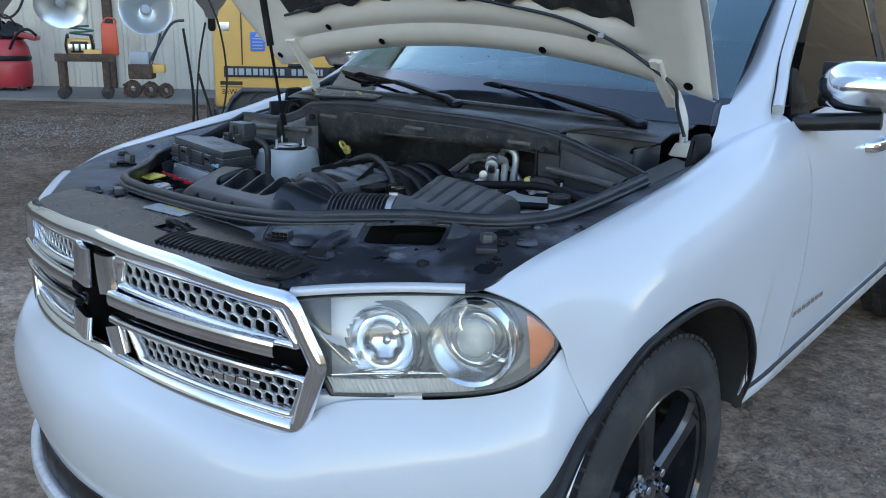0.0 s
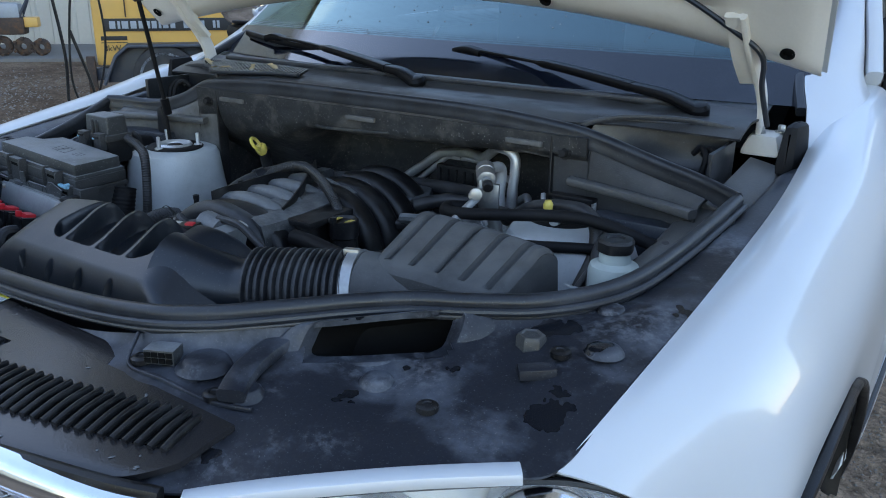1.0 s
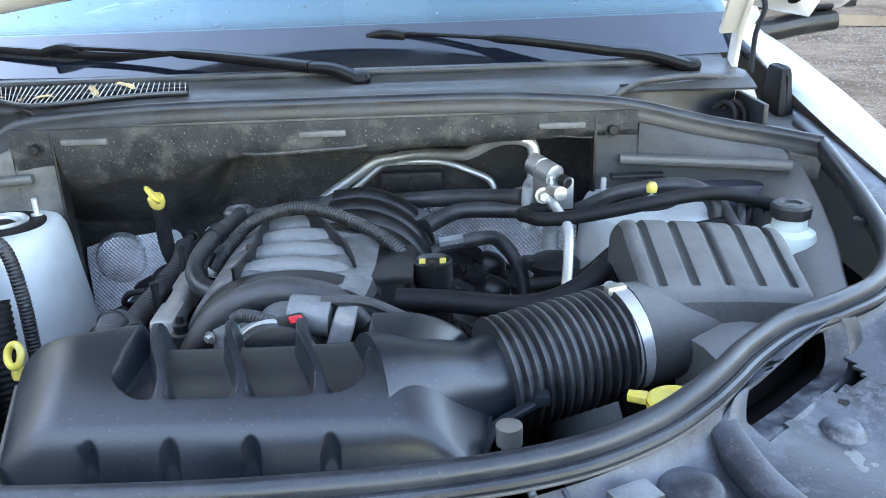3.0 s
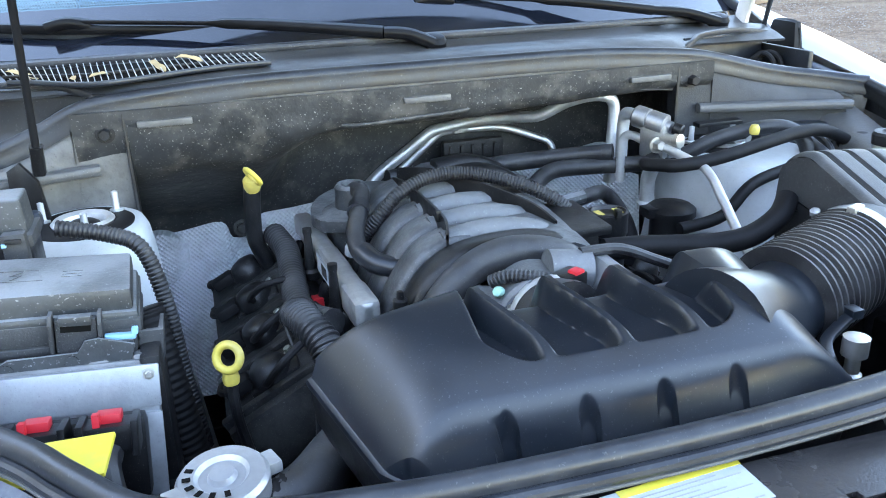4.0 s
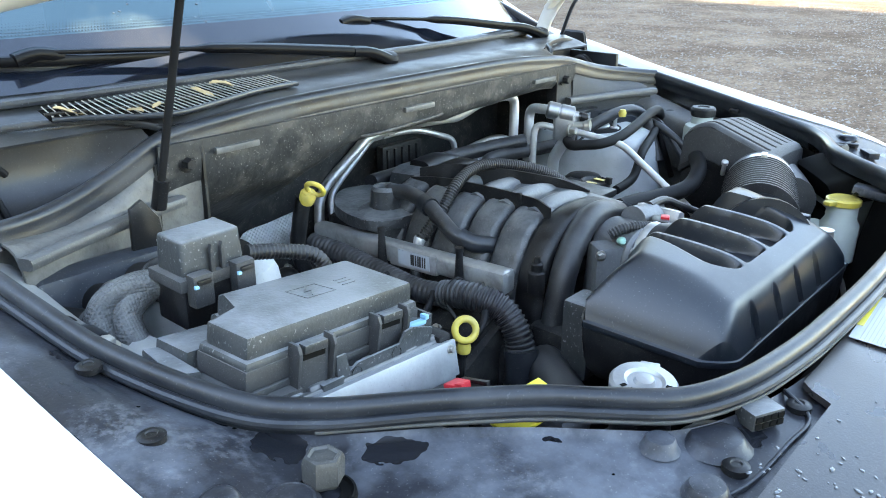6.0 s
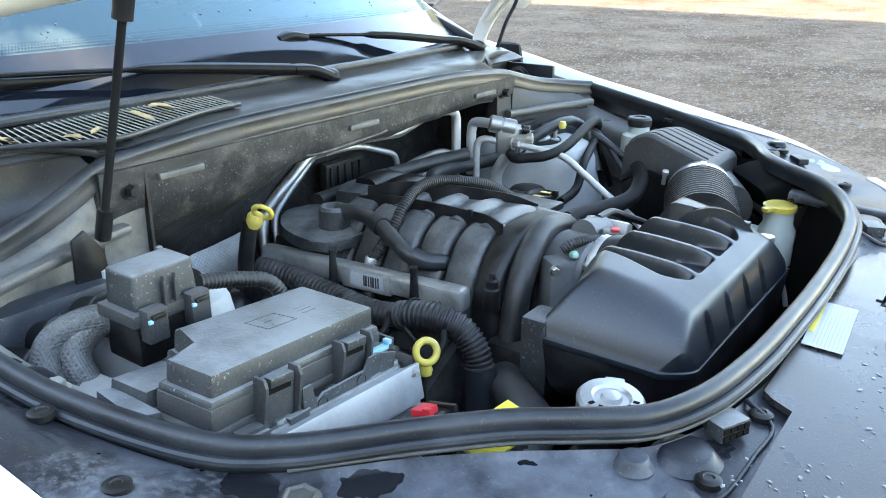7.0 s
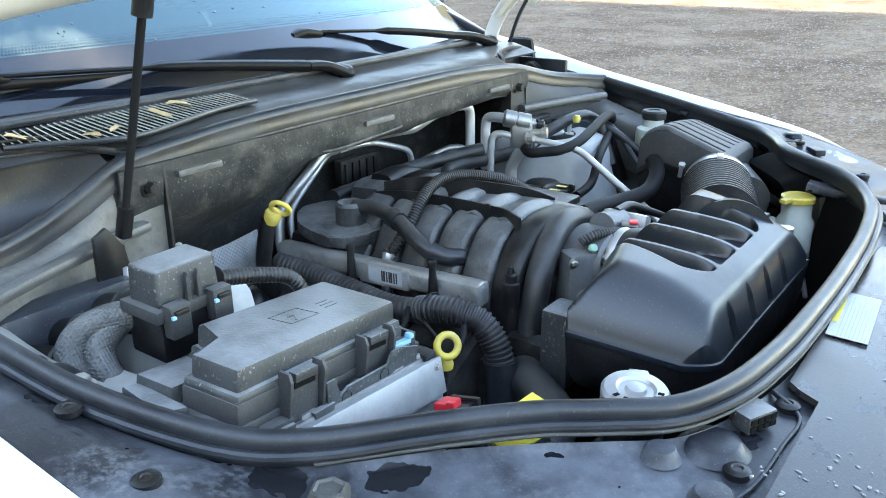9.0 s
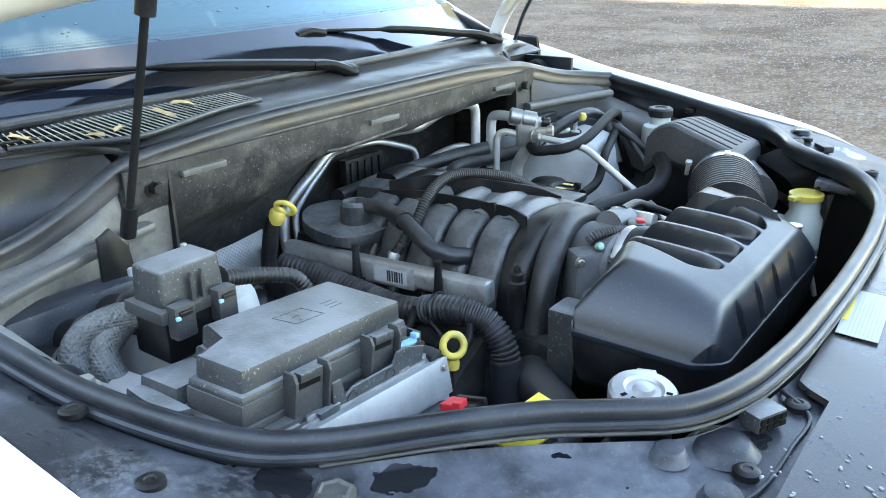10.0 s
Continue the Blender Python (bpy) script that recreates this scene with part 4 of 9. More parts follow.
def build_hinge(side):
    fx = (lambda bm: bm) if side > 0 else flip_x
    arm = [(.690, .735, 1.145), (.690, .725, 1.20), (.684, .69, 1.255), (.678, .645, 1.30), (.674, .60, 1.355)]
    h = part("hood_hinge", fx(sweep(bmesh.new(), smooth_line(arm, 6), rect(.034, .010, .003), up=(1, 0, 0))), M_INNER, car, "cream painted steel hood hinge")
    part("hinge_flange", fx(sweep(bmesh.new(), smooth_line([(.668, .70, 1.24), (.662, .655, 1.285), (.658, .60, 1.35)], 5), rect(.012, .03, .003), up=(1, 0, 0))), M_INNER, h)
    part("hinge_base", fx(box(.665, .735, .70, .79, 1.115, 1.150, .008, taper=.012)), M_INNER, h, "cream hinge base bolted to the fender rail")
    for p in ((.690, .73, 1.15), (.72, .76, 1.15)):
        part("hinge_bolt", fx(bolt(p, .007, .010)), M_STEEL, h)
    for p in ((.664, .66, 1.287), (.661, .615, 1.34)):
        part("hinge_bolt", fx(bolt(p, .008, .008, (-.8, -.45, .3))), M_INNER, h)


build_hinge(1)
build_hinge(-1)
# black weather blocks beside the hinges
for side in (1, -1):
    bm = prism([(.738, .63), (.770, .64), (.782, .70), (.768, .74), (.740, .73)], 1.10, 1.182, .014, top_scale=.70)
    part("corner_seal_block", bm if side > 0 else flip_x(bm), M_DULL, car, "black rubber corner block")

# gas strut and its bracket
strut = part("gas_strut", tube([(-.511, .437, 1.110), (-.490, .378, 1.346)], .0047, 12), M_DULL, car, "black gas strut holding the hood")
part("cylinder", tube([(-.4905, .3795, 1.340), (-.470, .322, 1.58)], .011, 16), M_BLACK, strut, "thick black strut cylinder")
part("ball_socket", sweep(bmesh.new(), [Vector((-.5125, .441, 1.094)), Vector((-.509, .432, 1.130))], rect(.016, .015, .004)), M_BLACK, strut, "black plastic ball socket")
part("bracket", prism([(0, 0), (.055, 0), (.040, .13), (.022, .155), (.006, .145)], -.004, .004, .002, m=Matrix.Translation((-.555, .445, .955)) @ Matrix.Rotation(radians(90), 4, "X") @ Matrix.Rotation(radians(-8), 4, "Y")), M_BLACK, strut, "black upright strut bracket")


# wheels
def build_wheel(y, side, label=""):
    xo = .875
    fx = (lambda bm: bm) if side > 0 else flip_x
    R = .386
    tyre = [(.262, .0), (.275, .006), (.30, .012), (.335, .010), (.362, -.002), (.380, -.022), (R, -.045), (R, -.19), (.362, -.233), (.30, -.245), (.262, -.235)]
    wheel = part("wheel", fx(lathe(tyre, (xo, y, R), (1, 0, 0), 72)), M_TYRE, car, label or "black alloy wheel with a road tyre", 40)
    bm = bmesh.new()
    for k in range(72):
        a = 2 * math.pi * k / 72
        for off, w in ((-.030, .036), (-.085, .030), (-.15, .036), (-.205, .036)):
            mm = Matrix.Translation((xo + off, y, R)) @ Matrix.Rotation(a + (.02 if off < -.1 else 0), 4, "X") @ Matrix.Translation((0, 0, R - .003 - (.008 if off in (-.030, -.205) else 0)))
            box(-w / 2, w / 2, -.0125, .0125, 0, .009, 0, bm, mm)
    tread = part("tread", fx(bm), M_TYRE, wheel, "worn tread blocks")
    tread["kind"] = "stuff"
    rim = [(.258, -.004), (.262, .004), (.266, .002), (.262, -.010), (.250, -.018), (.246, -.06), (.238, -.20), (.255, -.225)]
    part("rim", fx(lathe(rim, (xo, y, R), (1, 0, 0), 64)), M_RIM, wheel, "gloss black alloy rim")
    part("brake_disc", fx(lathe([(.05, -.10), (.16, -.10), (.16, -.115), (.05, -.115)], (xo, y, R), (1, 0, 0), 40)), M_CAST, wheel, "grey brake disc")
    part("hub", fx(lathe([(.085, -.10), (.082, -.034), (.070, -.026), (.035, -.024), (.033, -.016), (0, -.014)], (xo, y, R), (1, 0, 0), 32)), M_RIM, wheel)
    for k in range(5):
        a = radians(90 + 72 * k + 14)
        bm = bmesh.new()
        rows = []
        for r, w, d in ((.05, .035, -.022), (.10, .030, -.020), (.16, .030, -.016), (.21, .036, -.014), (.252, .05, -.016)):
            row = []
            for t, dd in ((-1, -.045), (-1, -.006), (-.62, .004), (0, -.004), (.62, .004), (1, -.006), (1, -.045)):
                row.append(Vector((xo + d + dd, y + r * math.cos(a) - t * w * math.sin(a), R + r * math.sin(a) + t * w * math.cos(a))))
            rows.append(row)
        part("spoke", fx(grid_mesh(rows, bm)), M_RIM, wheel, "", 30)
        b = radians(90 + 72 * k + 50)
        part("lug_nut", fx(bolt((xo - .026, y + .058 * math.cos(b), R + .058 * math.sin(b)), .011, .022, (1, 0, 0), 1.2)), M_CHROME, wheel, "chrome lug nut")
    return wheel


for y in (.375, 3.42):
    build_wheel(y, 1)
    build_wheel(y, -1)

# arch flares and liners
ARCH = [(.905, -.165, .50), (.915, -.128, .630), (.920, -.03, .752), (.925, .11, .843), (.930, .22, .868), (.932, .33, .877), (.932, .45, .866), (.932, .56, .830), (.932, .665, .768), (.930, .742, .675), (.924, .766, .60), (.912, .770, .54), (.898, .758, .495)]
mirrored(lambda: sweep(bmesh.new(), smooth_line([(x - .004, y, z - .012) for x, y, z in ARCH], 6), rect(.014, .018, .005), up=(1, 0, 0)), "arch_flare", M_BLACK, car, "black plastic wheel arch flare")
mirrored(lambda: grid_mesh([[(x, .34 + (y - .34) * k, .36 + (z - .36) * k) for _, y, z in smooth_line(ARCH, 4)] for x, k in ((.915, .97), (.86, .99), (.62, .99))]), "arch_liner", M_LINER, car, "dark wheel arch liner")

# doors, sill, pillars, glass and roof
SIDE = [
    [(.850, 1.036, 1.193), (.92, 1.036, 1.07), (.938, 1.026, .82), (.919, .988, .542)],
    [(.848, 1.5, 1.225), (.92, 1.5, 1.09), (.940, 1.5, .82), (.921, 1.5, .570)],
    [(.846, 2.05, 1.245), (.92, 2.05, 1.10), (.940, 2.05, .82), (.921, 2.05, .585)],
]
mirrored(lambda: thicken(loft(SIDE, 6, 5), .004), "front_door", M_PAINT, car, "white front door")
SIDE2 = [[(x, y + 1.02, z + .01 * (z > 1)) for x, y, z in c] for c in SIDE[:2]] + [[(.846, 2.96, 1.26), (.92, 2.93, 1.11), (.940, 2.90, .86), (.921, 2.86, .55)]]
mirrored(lambda: thicken(loft(SIDE2, 6, 5), .004), "rear_door", M_PAINT, car, "white rear door")
QUARTER = [
    [(.846, 2.965, 1.26), (.92, 2.94, 1.11), (.94, 2.91, .93), (.925, 2.95, .72)],
    [(.842, 3.4, 1.27), (.92, 3.4, 1.12), (.94, 3.4, .97), (.93, 3.4, .88)],
    [(.835, 3.9, 1.28), (.91, 3.9, 1.12), (.93, 3.9, .88), (.92, 3.88, .62)],
    [(.79, 4.2, 1.28), (.85, 4.22, 1.12), (.87, 4.25, .88), (.86, 4.25, .55)],
    [(.45, 4.30, 1.28), (.45, 4.36, 1.12), (.45, 4.42, .88), (.45, 4.40, .45)],
    [(0, 4.31, 1.28), (0, 4.38, 1.12), (0, 4.45, .88), (0, 4.42, .45)],
]
mirrored(lambda: thicken(loft(QUARTER, 6, 5), .004), "rear_quarter", M_PAINT, car, "white rear quarter and tailgate")
mirrored(lambda: sweep(bmesh.new(), smooth_line([(.882, .775, .505), (.896, .90, .520), (.902, 1.08, .536), (.908, 1.6, .560), (.905, 2.4, .580), (.895, 2.9, .59)], 6), rect(.05, .05, .014), up=(0, 0, 1)), "sill", M_PAINT, car, "white sill")
mirrored(lambda: sweep(bmesh.new(), smooth_line([(.900, .785, .503), (.914, .90, .517), (.922, 1.08, .532), (.929, 1.6, .556), (.928, 2.4, .576), (.920, 2.9, .588)], 6), rect(.012, .034, .005), up=(0, 0, 1)), "sill_strip", M_ALU, car, "silver sill trim strip")
mirrored(lambda: sweep(bmesh.new(), smooth_line([(.904, .79, .524), (.918, .90, .538), (.925, 1.08, .555), (.930, 1.6, .580), (.929, 2.4, .600), (.921, 2.9, .612)], 6), rect(.010, .010, .003), up=(0, 0, 1)), "door_gap_seal", M_RUBBER, car)


def ws_point(u, v):
    """Windshield: u across from -1 to 1, v from its base up to the roof."""
    k = u * u
    y = .690 + .15 * k + (1.58 - .690 - .04 * k) * v
    z = 1.198 + .012 * (1 - k) + .50 * v - .05 * (v - .5) ** 2 * 0 + .05 * math.sin(math.pi * v)
    return Vector((u * (.745 - .14 * v), y, z))


glass = part("windshield", grid_mesh([[ws_point(i / 16, j / 12) for i in range(-16, 17)] for j in range(13)]), M_GLASS, car, "windshield reflecting the blue sky, wet with drops")
glass.visible_shadow = False
part("frit_band", grid_mesh([[ws_point(i / 16, v) + Vector((0, -.003, .003)) for i in range(-16, 17)] for v in (-.02, .0, .02, .04, .06, .078)]), M_FRIT, glass, "black border band of the windshield")
bm = bmesh.new()
for j in range(5):
    for i in range(320):
        u = -.97 + 1.94 * (i + .5 * (j % 2)) / 320
        p = ws_point(u, .084 + .0055 * j) + Vector((0, -.0025, .0025))
        r = .0016 - .00022 * j
        bm.faces.new([bm.verts.new(p + Vector((r * math.cos(a), r * .87 * math.sin(a), r * .5 * math.sin(a)))) for a in (0, 1.05, 2.09, 3.14, 4.19, 5.24)])
dots = part("frit_dots", bm, M_FRIT, glass, "rows of black dots on the glass")
dots["kind"] = "stuff"
for k in range(420):
    u, v = random.uniform(-.95, .95), .01 + .5 * random.random() ** 2.4
    r = random.uniform(.0008, .0026)
    p = ws_point(u, v)
    part("water_drop", lathe([(r, 0), (r * .85, r * .35), (r * .5, r * .55), (0, r * .6)], p, (0, -.5, .86), 8), M_DROP, glass)
P_IN = [(.772, .69, 1.139), (.752, .78, 1.188), (.724, .87, 1.233), (.714, .97, 1.272), (.700, 1.103, 1.339), (.680, 1.22, 1.420), (.660, 1.344, 1.511), (.635, 1.50, 1.605), (.61, 1.64, 1.692)]
P_OUT = [(.850, .79, 1.158), (.838, .92, 1.186), (.806, .995, 1.226), (.790, 1.050, 1.282), (.772, 1.105, 1.342), (.748, 1.215, 1.430), (.722, 1.335, 1.513), (.696, 1.475, 1.598), (.668, 1.62, 1.68)]
mirrored(lambda: thicken(loft([[a, tuple(Vector(a).lerp(Vector(b), .35) + Vector((.014, -.012, .012)) * min(1, (k + .5) / 3)), tuple(Vector(a).lerp(Vector(b), .75) + Vector((.014, -.006, .008)) * min(1, (k + .5) / 3)), b] for k, (a, b) in enumerate(zip(P_IN, P_OUT))], 5, 4), .004), "a_pillar", M_PAINT, car, "white windshield pillar")
mirrored(lambda: sweep(bmesh.new(), smooth_line([tuple(Vector(p) + Vector((-.010, .004, -.004))) for p in P_IN[1:]], 6), rect(.016, .018, .004), up=(0, 0, 1)), "windshield_trim", M_RUBBER, car, "black windshield trim")
mirrored(lambda: sweep(bmesh.new(), smooth_line([tuple(Vector(p) + Vector((.013, .017, -.003))) for p in P_OUT[2:]], 6), rect(.030, .042, .010), up=(0, 0, 1)), "door_frame", M_PAINT, car, "white upper door frame")
roof = [[(x / 8 * (.64 - .04 * abs(y - 2.6) / 1.6), y, 1.74 - .05 * (x / 8) ** 2 - .05 * max(0, (1.9 - y) / .4) ** 2 - .04 * max(0, (y - 3.4) / .7) ** 2) for x in range(-8, 9)] for y in (1.50, 1.6, 1.75, 1.9, 2.4, 2.9, 3.4, 3.8, 4.1)]
part("roof", thicken(grid_mesh(roof), .02), M_PAINT, car, "white roof")
WIN = [((.775, 1.14, 1.25), (.834, 1.06, 1.200), (.838, 2.0, 1.25), (.712, 1.56, 1.645), (.68, 2.0, 1.69)), ((.84, 2.10, 1.255), (.84, 2.10, 1.255), (.835, 2.9, 1.27), (.685, 2.06, 1.69), (.685, 2.9, 1.69)), ((.835, 3.0, 1.275), (.835, 3.0, 1.275), (.80, 3.95, 1.285), (.685, 3.0, 1.69), (.66, 3.8, 1.67))]
for a0, a, b, c, d in WIN:
    def pane():
        return grid_mesh([[Vector(a).lerp(Vector(b), i / 8).lerp(Vector(c).lerp(Vector(d), i / 8), j / 6) for i in range(9)] for j in range(7)])
    for ob in mirrored(pane, "side_window", M_TINT, car, "dark tinted side window"):
        ob.visible_shadow = False
mirrored(lambda: thicken(grid_mesh([[(.846, 1.050, 1.172), (.846, 1.20, 1.200)], [(.838, 1.060, 1.215), (.836, 1.20, 1.235)], [(.812, 1.105, 1.330), (.816, 1.135, 1.325)]]), .006), "mirror_patch", M_BLACK, car, "black corner patch of the side window")
for y0, y1 in ((2.0, 2.10), (2.9, 3.0), (3.9, 4.15)):
    mirrored(lambda: grid_mesh([[(.842, y0, 1.24), (.842, y1, 1.24)], [(.684, y0, 1.70), (.684, y1 - (.2 if y0 > 3.5 else 0), 1.70)]]), "side_pillar", M_BLACK if y0 < 3.5 else M_PAINT, car)
part("rear_window", grid_mesh([[(-.76, 4.2, 1.28), (0, 4.31, 1.28), (.76, 4.2, 1.28)], [(-.62, 4.02, 1.69), (0, 4.06, 1.71), (.62, 4.02, 1.69)]]), M_TINT, car, "dark tinted rear window")
part("beltline", grid_mesh([[(s * .846, y, 1.235) for y in (1.03, 2.0, 3.0, 4.0)] for s in (1,)] + [[(.70, y, 1.20) for y in (1.03, 2.0, 3.0, 4.0)]]), M_BLACK, car)
part("beltline", grid_mesh([[(-.846, y, 1.235) for y in (1.03, 2.0, 3.0, 4.0)], [(-.70, y, 1.20) for y in (1.03, 2.0, 3.0, 4.0)]]), M_BLACK, car)
part("dashboard", loft([[(x, .72 + .12 * (x / .7) ** 2, 1.10), (x, .90, 1.17), (x, 1.15, 1.22), (x, 1.30, 1.17), (x, 1.33, .8)] for x in (-.70, -.35, 0, .35, .70)], 4, 4), M_BLACK, car, "black dashboard")
part("cabin_floor", box(-.72, .72, .75, 4.2, .30, .36, .01), M_LINER, car, "dark floor pan")
for sx in (.38, -.38):
    part("seat", box(sx - .25, sx + .25, 1.65, 2.2, .55, .78, .06), M_BLACK, car, "black front seat")
    part("seat", box(sx - .24, sx + .24, 2.05, 2.22, .75, 1.38, .06), M_BLACK, car, "black front seat back")
# mirrors
for side in (1, -1):
    fx = (lambda bm: bm) if side > 0 else flip_x
    base = part("door_mirror", fx(sweep(bmesh.new(), smooth_line([(.835, 1.090, 1.188), (.880, 1.105, 1.190), (.95, 1.135, 1.197), (1.04, 1.150, 1.205)], 5), rect(.085, .042, .016), up=(0, 0, 1))), M_BLACK, car, "door mirror with a chrome cap")
    cap = bmesh.new()
    rows = []
    for k in range(9):
        t = k / 8
        x = .862 + .255 * t
        w = (1 - abs(2 * t - 1) ** 4.5)
        rows.append([(x, 1.165 + .01 * t - .080 * w * math.cos(a) ** .6 if math.cos(a) > 0 else 1.165, 1.288 + .066 * w * math.sin(a)) for a in [radians(-90 + 180 * j / 10) for j in range(11)]])
    part("mirror_cap", fx(grid_mesh(rows, cap)), M_CHROME, base, "polished chrome mirror cap")
    part("mirror_back", fx(box(.870, 1.108, 1.165, 1.185, 1.228, 1.348, .006)), M_BLACK, base)
    h = part("door_handle", fx(sweep(bmesh.new(), smooth_line([(.918, 1.55, 1.082), (.948, 1.58, 1.084), (.948, 1.72, 1.086), (.918, 1.75, 1.088)], 5), rect(.018, .03, .006), up=(0, 0, 1))), M_CHROME, car, "chrome door handle")
    for k in range(7):
        part("badge_plate", fx(box(.9375, .9415, .985 + k * .039, 1.012 + k * .039, .680, .694, .001)), M_CHROME, car, "small chrome badge plate")
mirrored(lambda: box(.60, .64, .30, .42, .34, .46, .01), "axle_stub", M_DARK, car)
part("underbody", box(-.55, .55, -.25, 4.1, .28, .33, .01), M_DARK, car, "dark underbody")


# ---- the car: engine bay ----
SEAL_D = [(.15, -.222, 1.030), (.26, -.210, 1.038), (.33, -.183, 1.044), (.378, -.148, 1.048), (.412, -.113, 1.049), (.447, -.073, 1.049), (.50, -.025, 1.049), (.565, .012, 1.049), (.63, .062, 1.049), (.685, .150, 1.053), (.713, .27, 1.070), (.735, .45, 1.098)]
SEAL_P = [(-.15, -.222, 1.022), (-.235, -.216, 1.021), (-.318, -.203, 1.021), (-.384, -.175, 1.021), (-.430, -.125, 1.022), (-.466, -.080, 1.022), (-.530, -.020, 1.022), (-.609, .045, 1.023), (-.652, .108, 1.026), (-.690, .230, 1.040), (-.710, .33, 1.062), (-.735, .45, 1.098)]
SEAL = SEAL_P[::-1] + [(0, -.225, 1.024)] + SEAL_D
SEAL_BACK = [(0, .508, 1.171), (.2, .508, 1.171), (.30, .508, 1.168), (.37, .509, 1.163), (.43, .511, 1.157), (.467, .513, 1.151), (.506, .514, 1.142), (.545, .512, 1.132), (.583, .508, 1.123), (.62, .500, 1.116), (.656, .489, 1.111), (.690, .474, 1.106), (.718, .458, 1.102), (.735, .447, 1.100)]
# on the passenger's side it dips lower into the corner
SEAL_DIP = [0, 0, 0, 0, 0, .002, .012, .018, .021, .020, .016, .008, .002, 0]
SEAL_REAR = [(-x, y, z - d) for (x, y, z), d in zip(SEAL_BACK, SEAL_DIP)][::-1] + SEAL_BACK[1:]
seal_profile = [(.0095 * math.cos(radians(a)), .0105 * math.sin(radians(a)) + .004) for a in range(-30, 211, 30)] + [(-.006, -.006), (-.006, -.016), (.010, -.016), (.010, -.006)]
seal = part("hood_seal", sweep(bmesh.new(), smooth_line(SEAL, 6), seal_profile, up=(0, 0, 1)), M_RUBBER, car, "black bulb rubber seal round the engine bay")
lip = [Vector(p) + Vector((t.y, -t.x, 0)).normalized() * .0115 + Vector((0, 0, -.004)) for p, t in zip(SEAL, [Vector(SEAL[min(i + 1, len(SEAL) - 1)]) - Vector(SEAL[max(i - 1, 0)]) for i in range(len(SEAL))])]
part("seal_lip", sweep(bmesh.new(), smooth_line(lip, 6), circle(.0052, 10)), M_RUBBER, seal, "narrow outer lip of the seal")
part("cowl_seal", sweep(bmesh.new(), smooth_line(SEAL_REAR, 6), seal_profile, up=(0, 0, 1)), M_RUBBER, car, "black bulb rubber seal along the cowl")

carrier = [Vector(p) + Vector((0, 0, -.010)) for p in SEAL]
carrier = [p + Vector((t.y, -t.x, 0)).normalized() * .0135 for p, t in zip(carrier, [Vector(SEAL[min(i + 1, len(SEAL) - 1)]) - Vector(SEAL[max(i - 1, 0)]) for i in range(len(SEAL))])]
part("seal_carrier", sweep(bmesh.new(), smooth_line([p for p in carrier if p.y < .05], 6), rect(.005, .003, .001), up=(0, 0, 1)), M_PLATE, seal, "thin pale lip of the seal")

# radiator shield: from under the seal out to grille, lamps and fenders
def outward(line, d, dz):
    """The line moved out from the middle of the bay by d, and by dz in height."""
    out = []
    for i, p in enumerate(line):
        t = Vector(line[min(i + 1, len(line) - 1)]) - Vector(line[max(i - 1, 0)])
        n = Vector((t.y, -t.x, 0)).normalized()
        out.append(Vector(p) + n * d + Vector((0, 0, dz)))
    return out


S_IN2 = [Vector((-.752, .60, 1.10))] + [p - Vector((0, 0, (.014 * (1 - step(.20, .30, abs(p.x))) + .007 * step(.20, .30, -p.x)) * (1 - step(.48, .58, -p.x)))) for p in outward(SEAL, .012, -.013)] + [Vector((.752, .60, 1.10))]
S_OUT = [(0, -.446, .983), (.18, -.434, .980), (.32, -.410, .977), (.42, -.382, .973), (.48, -.346, .970), (.54, -.300, .976), (.62, -.240, .983), (.69, -.188, .986), (.748, -.148, .986), (.763, -.03, 1.018), (.772, .13, 1.042), (.777, .30, 1.064), (.779, .5, 1.092), (.776, .66, 1.115)]
ins, outs = smooth_line(S_IN2, 10), smooth_line(both(S_OUT), 10)


MOUTH = [(.433, -.141, 1.001), (.470, -.113, .999), (.515, -.073, .999), (.551, -.040, 1.001), (.559, -.026, 1.020), (.556, -.012, 1.043), (.535, -.026, 1.046), (.498, -.060, 1.045), (.462, -.095, 1.042), (.436, -.117, 1.038), (.429, -.132, 1.018)]


def in_poly(x, y, poly):
    c = False
    for (x0, y0), (x1, y1) in zip(poly, poly[1:] + poly[:1]):
        if (y0 > y) != (y1 > y) and x < (x1 - x0) * (y - y0) / (y1 - y0) + x0:
            c = not c
    return c


def shield_z(x, y):
    """Shallow hollow round the scoop."""
    return -.017 * math.exp(-(((x - .505) + (y + .105)) / .08) ** 2 - (((x - .505) - (y + .105)) / .16) ** 2) * (x > 0)


rows = []
for j in range(41):
    t = j / 40
    row = []
    for a, b in zip(ins, outs):
        p = a.lerp(b, t)
        p.z = a.z + (b.z - a.z) * t ** .4
        p.z += .006 * math.sin(math.pi * t) * (1 if p.y < .2 else .2) + shield_z(p.x, p.y)
        row.append(p)
    rows.append(row)
rows_shield = rows
bm = grid_mesh(rows)
m_along, m_up = Vector((.117, .101, 0)).normalized(), Vector((.0, .022, .043)).normalized()
m_face = m_along.cross(m_up).normalized()
m_mid = Vector((.494, -.077, 1.021))
mouth_flat = [((Vector(p) - m_mid).dot(m_along), (Vector(p) - m_mid).dot(m_up)) for p in MOUTH]


def in_mouth(p):
    d = p - m_mid
    return abs(d.dot(m_face)) < .045 and in_poly(d.dot(m_along), d.dot(m_up), mouth_flat)


bmesh.ops.delete(bm, geom=[f for f in bm.faces if in_mouth(f.calc_center_median())], context="FACES")
shield = part("radiator_shield", thicken(bm, .003), M_SHIELD, car, "dusty black plastic radiator shield with water spots")
# down-turned inner edge of the shield
bm = grid_mesh([[p for p in ins], [p + Vector((0, 0, -.03)) for p in ins]])
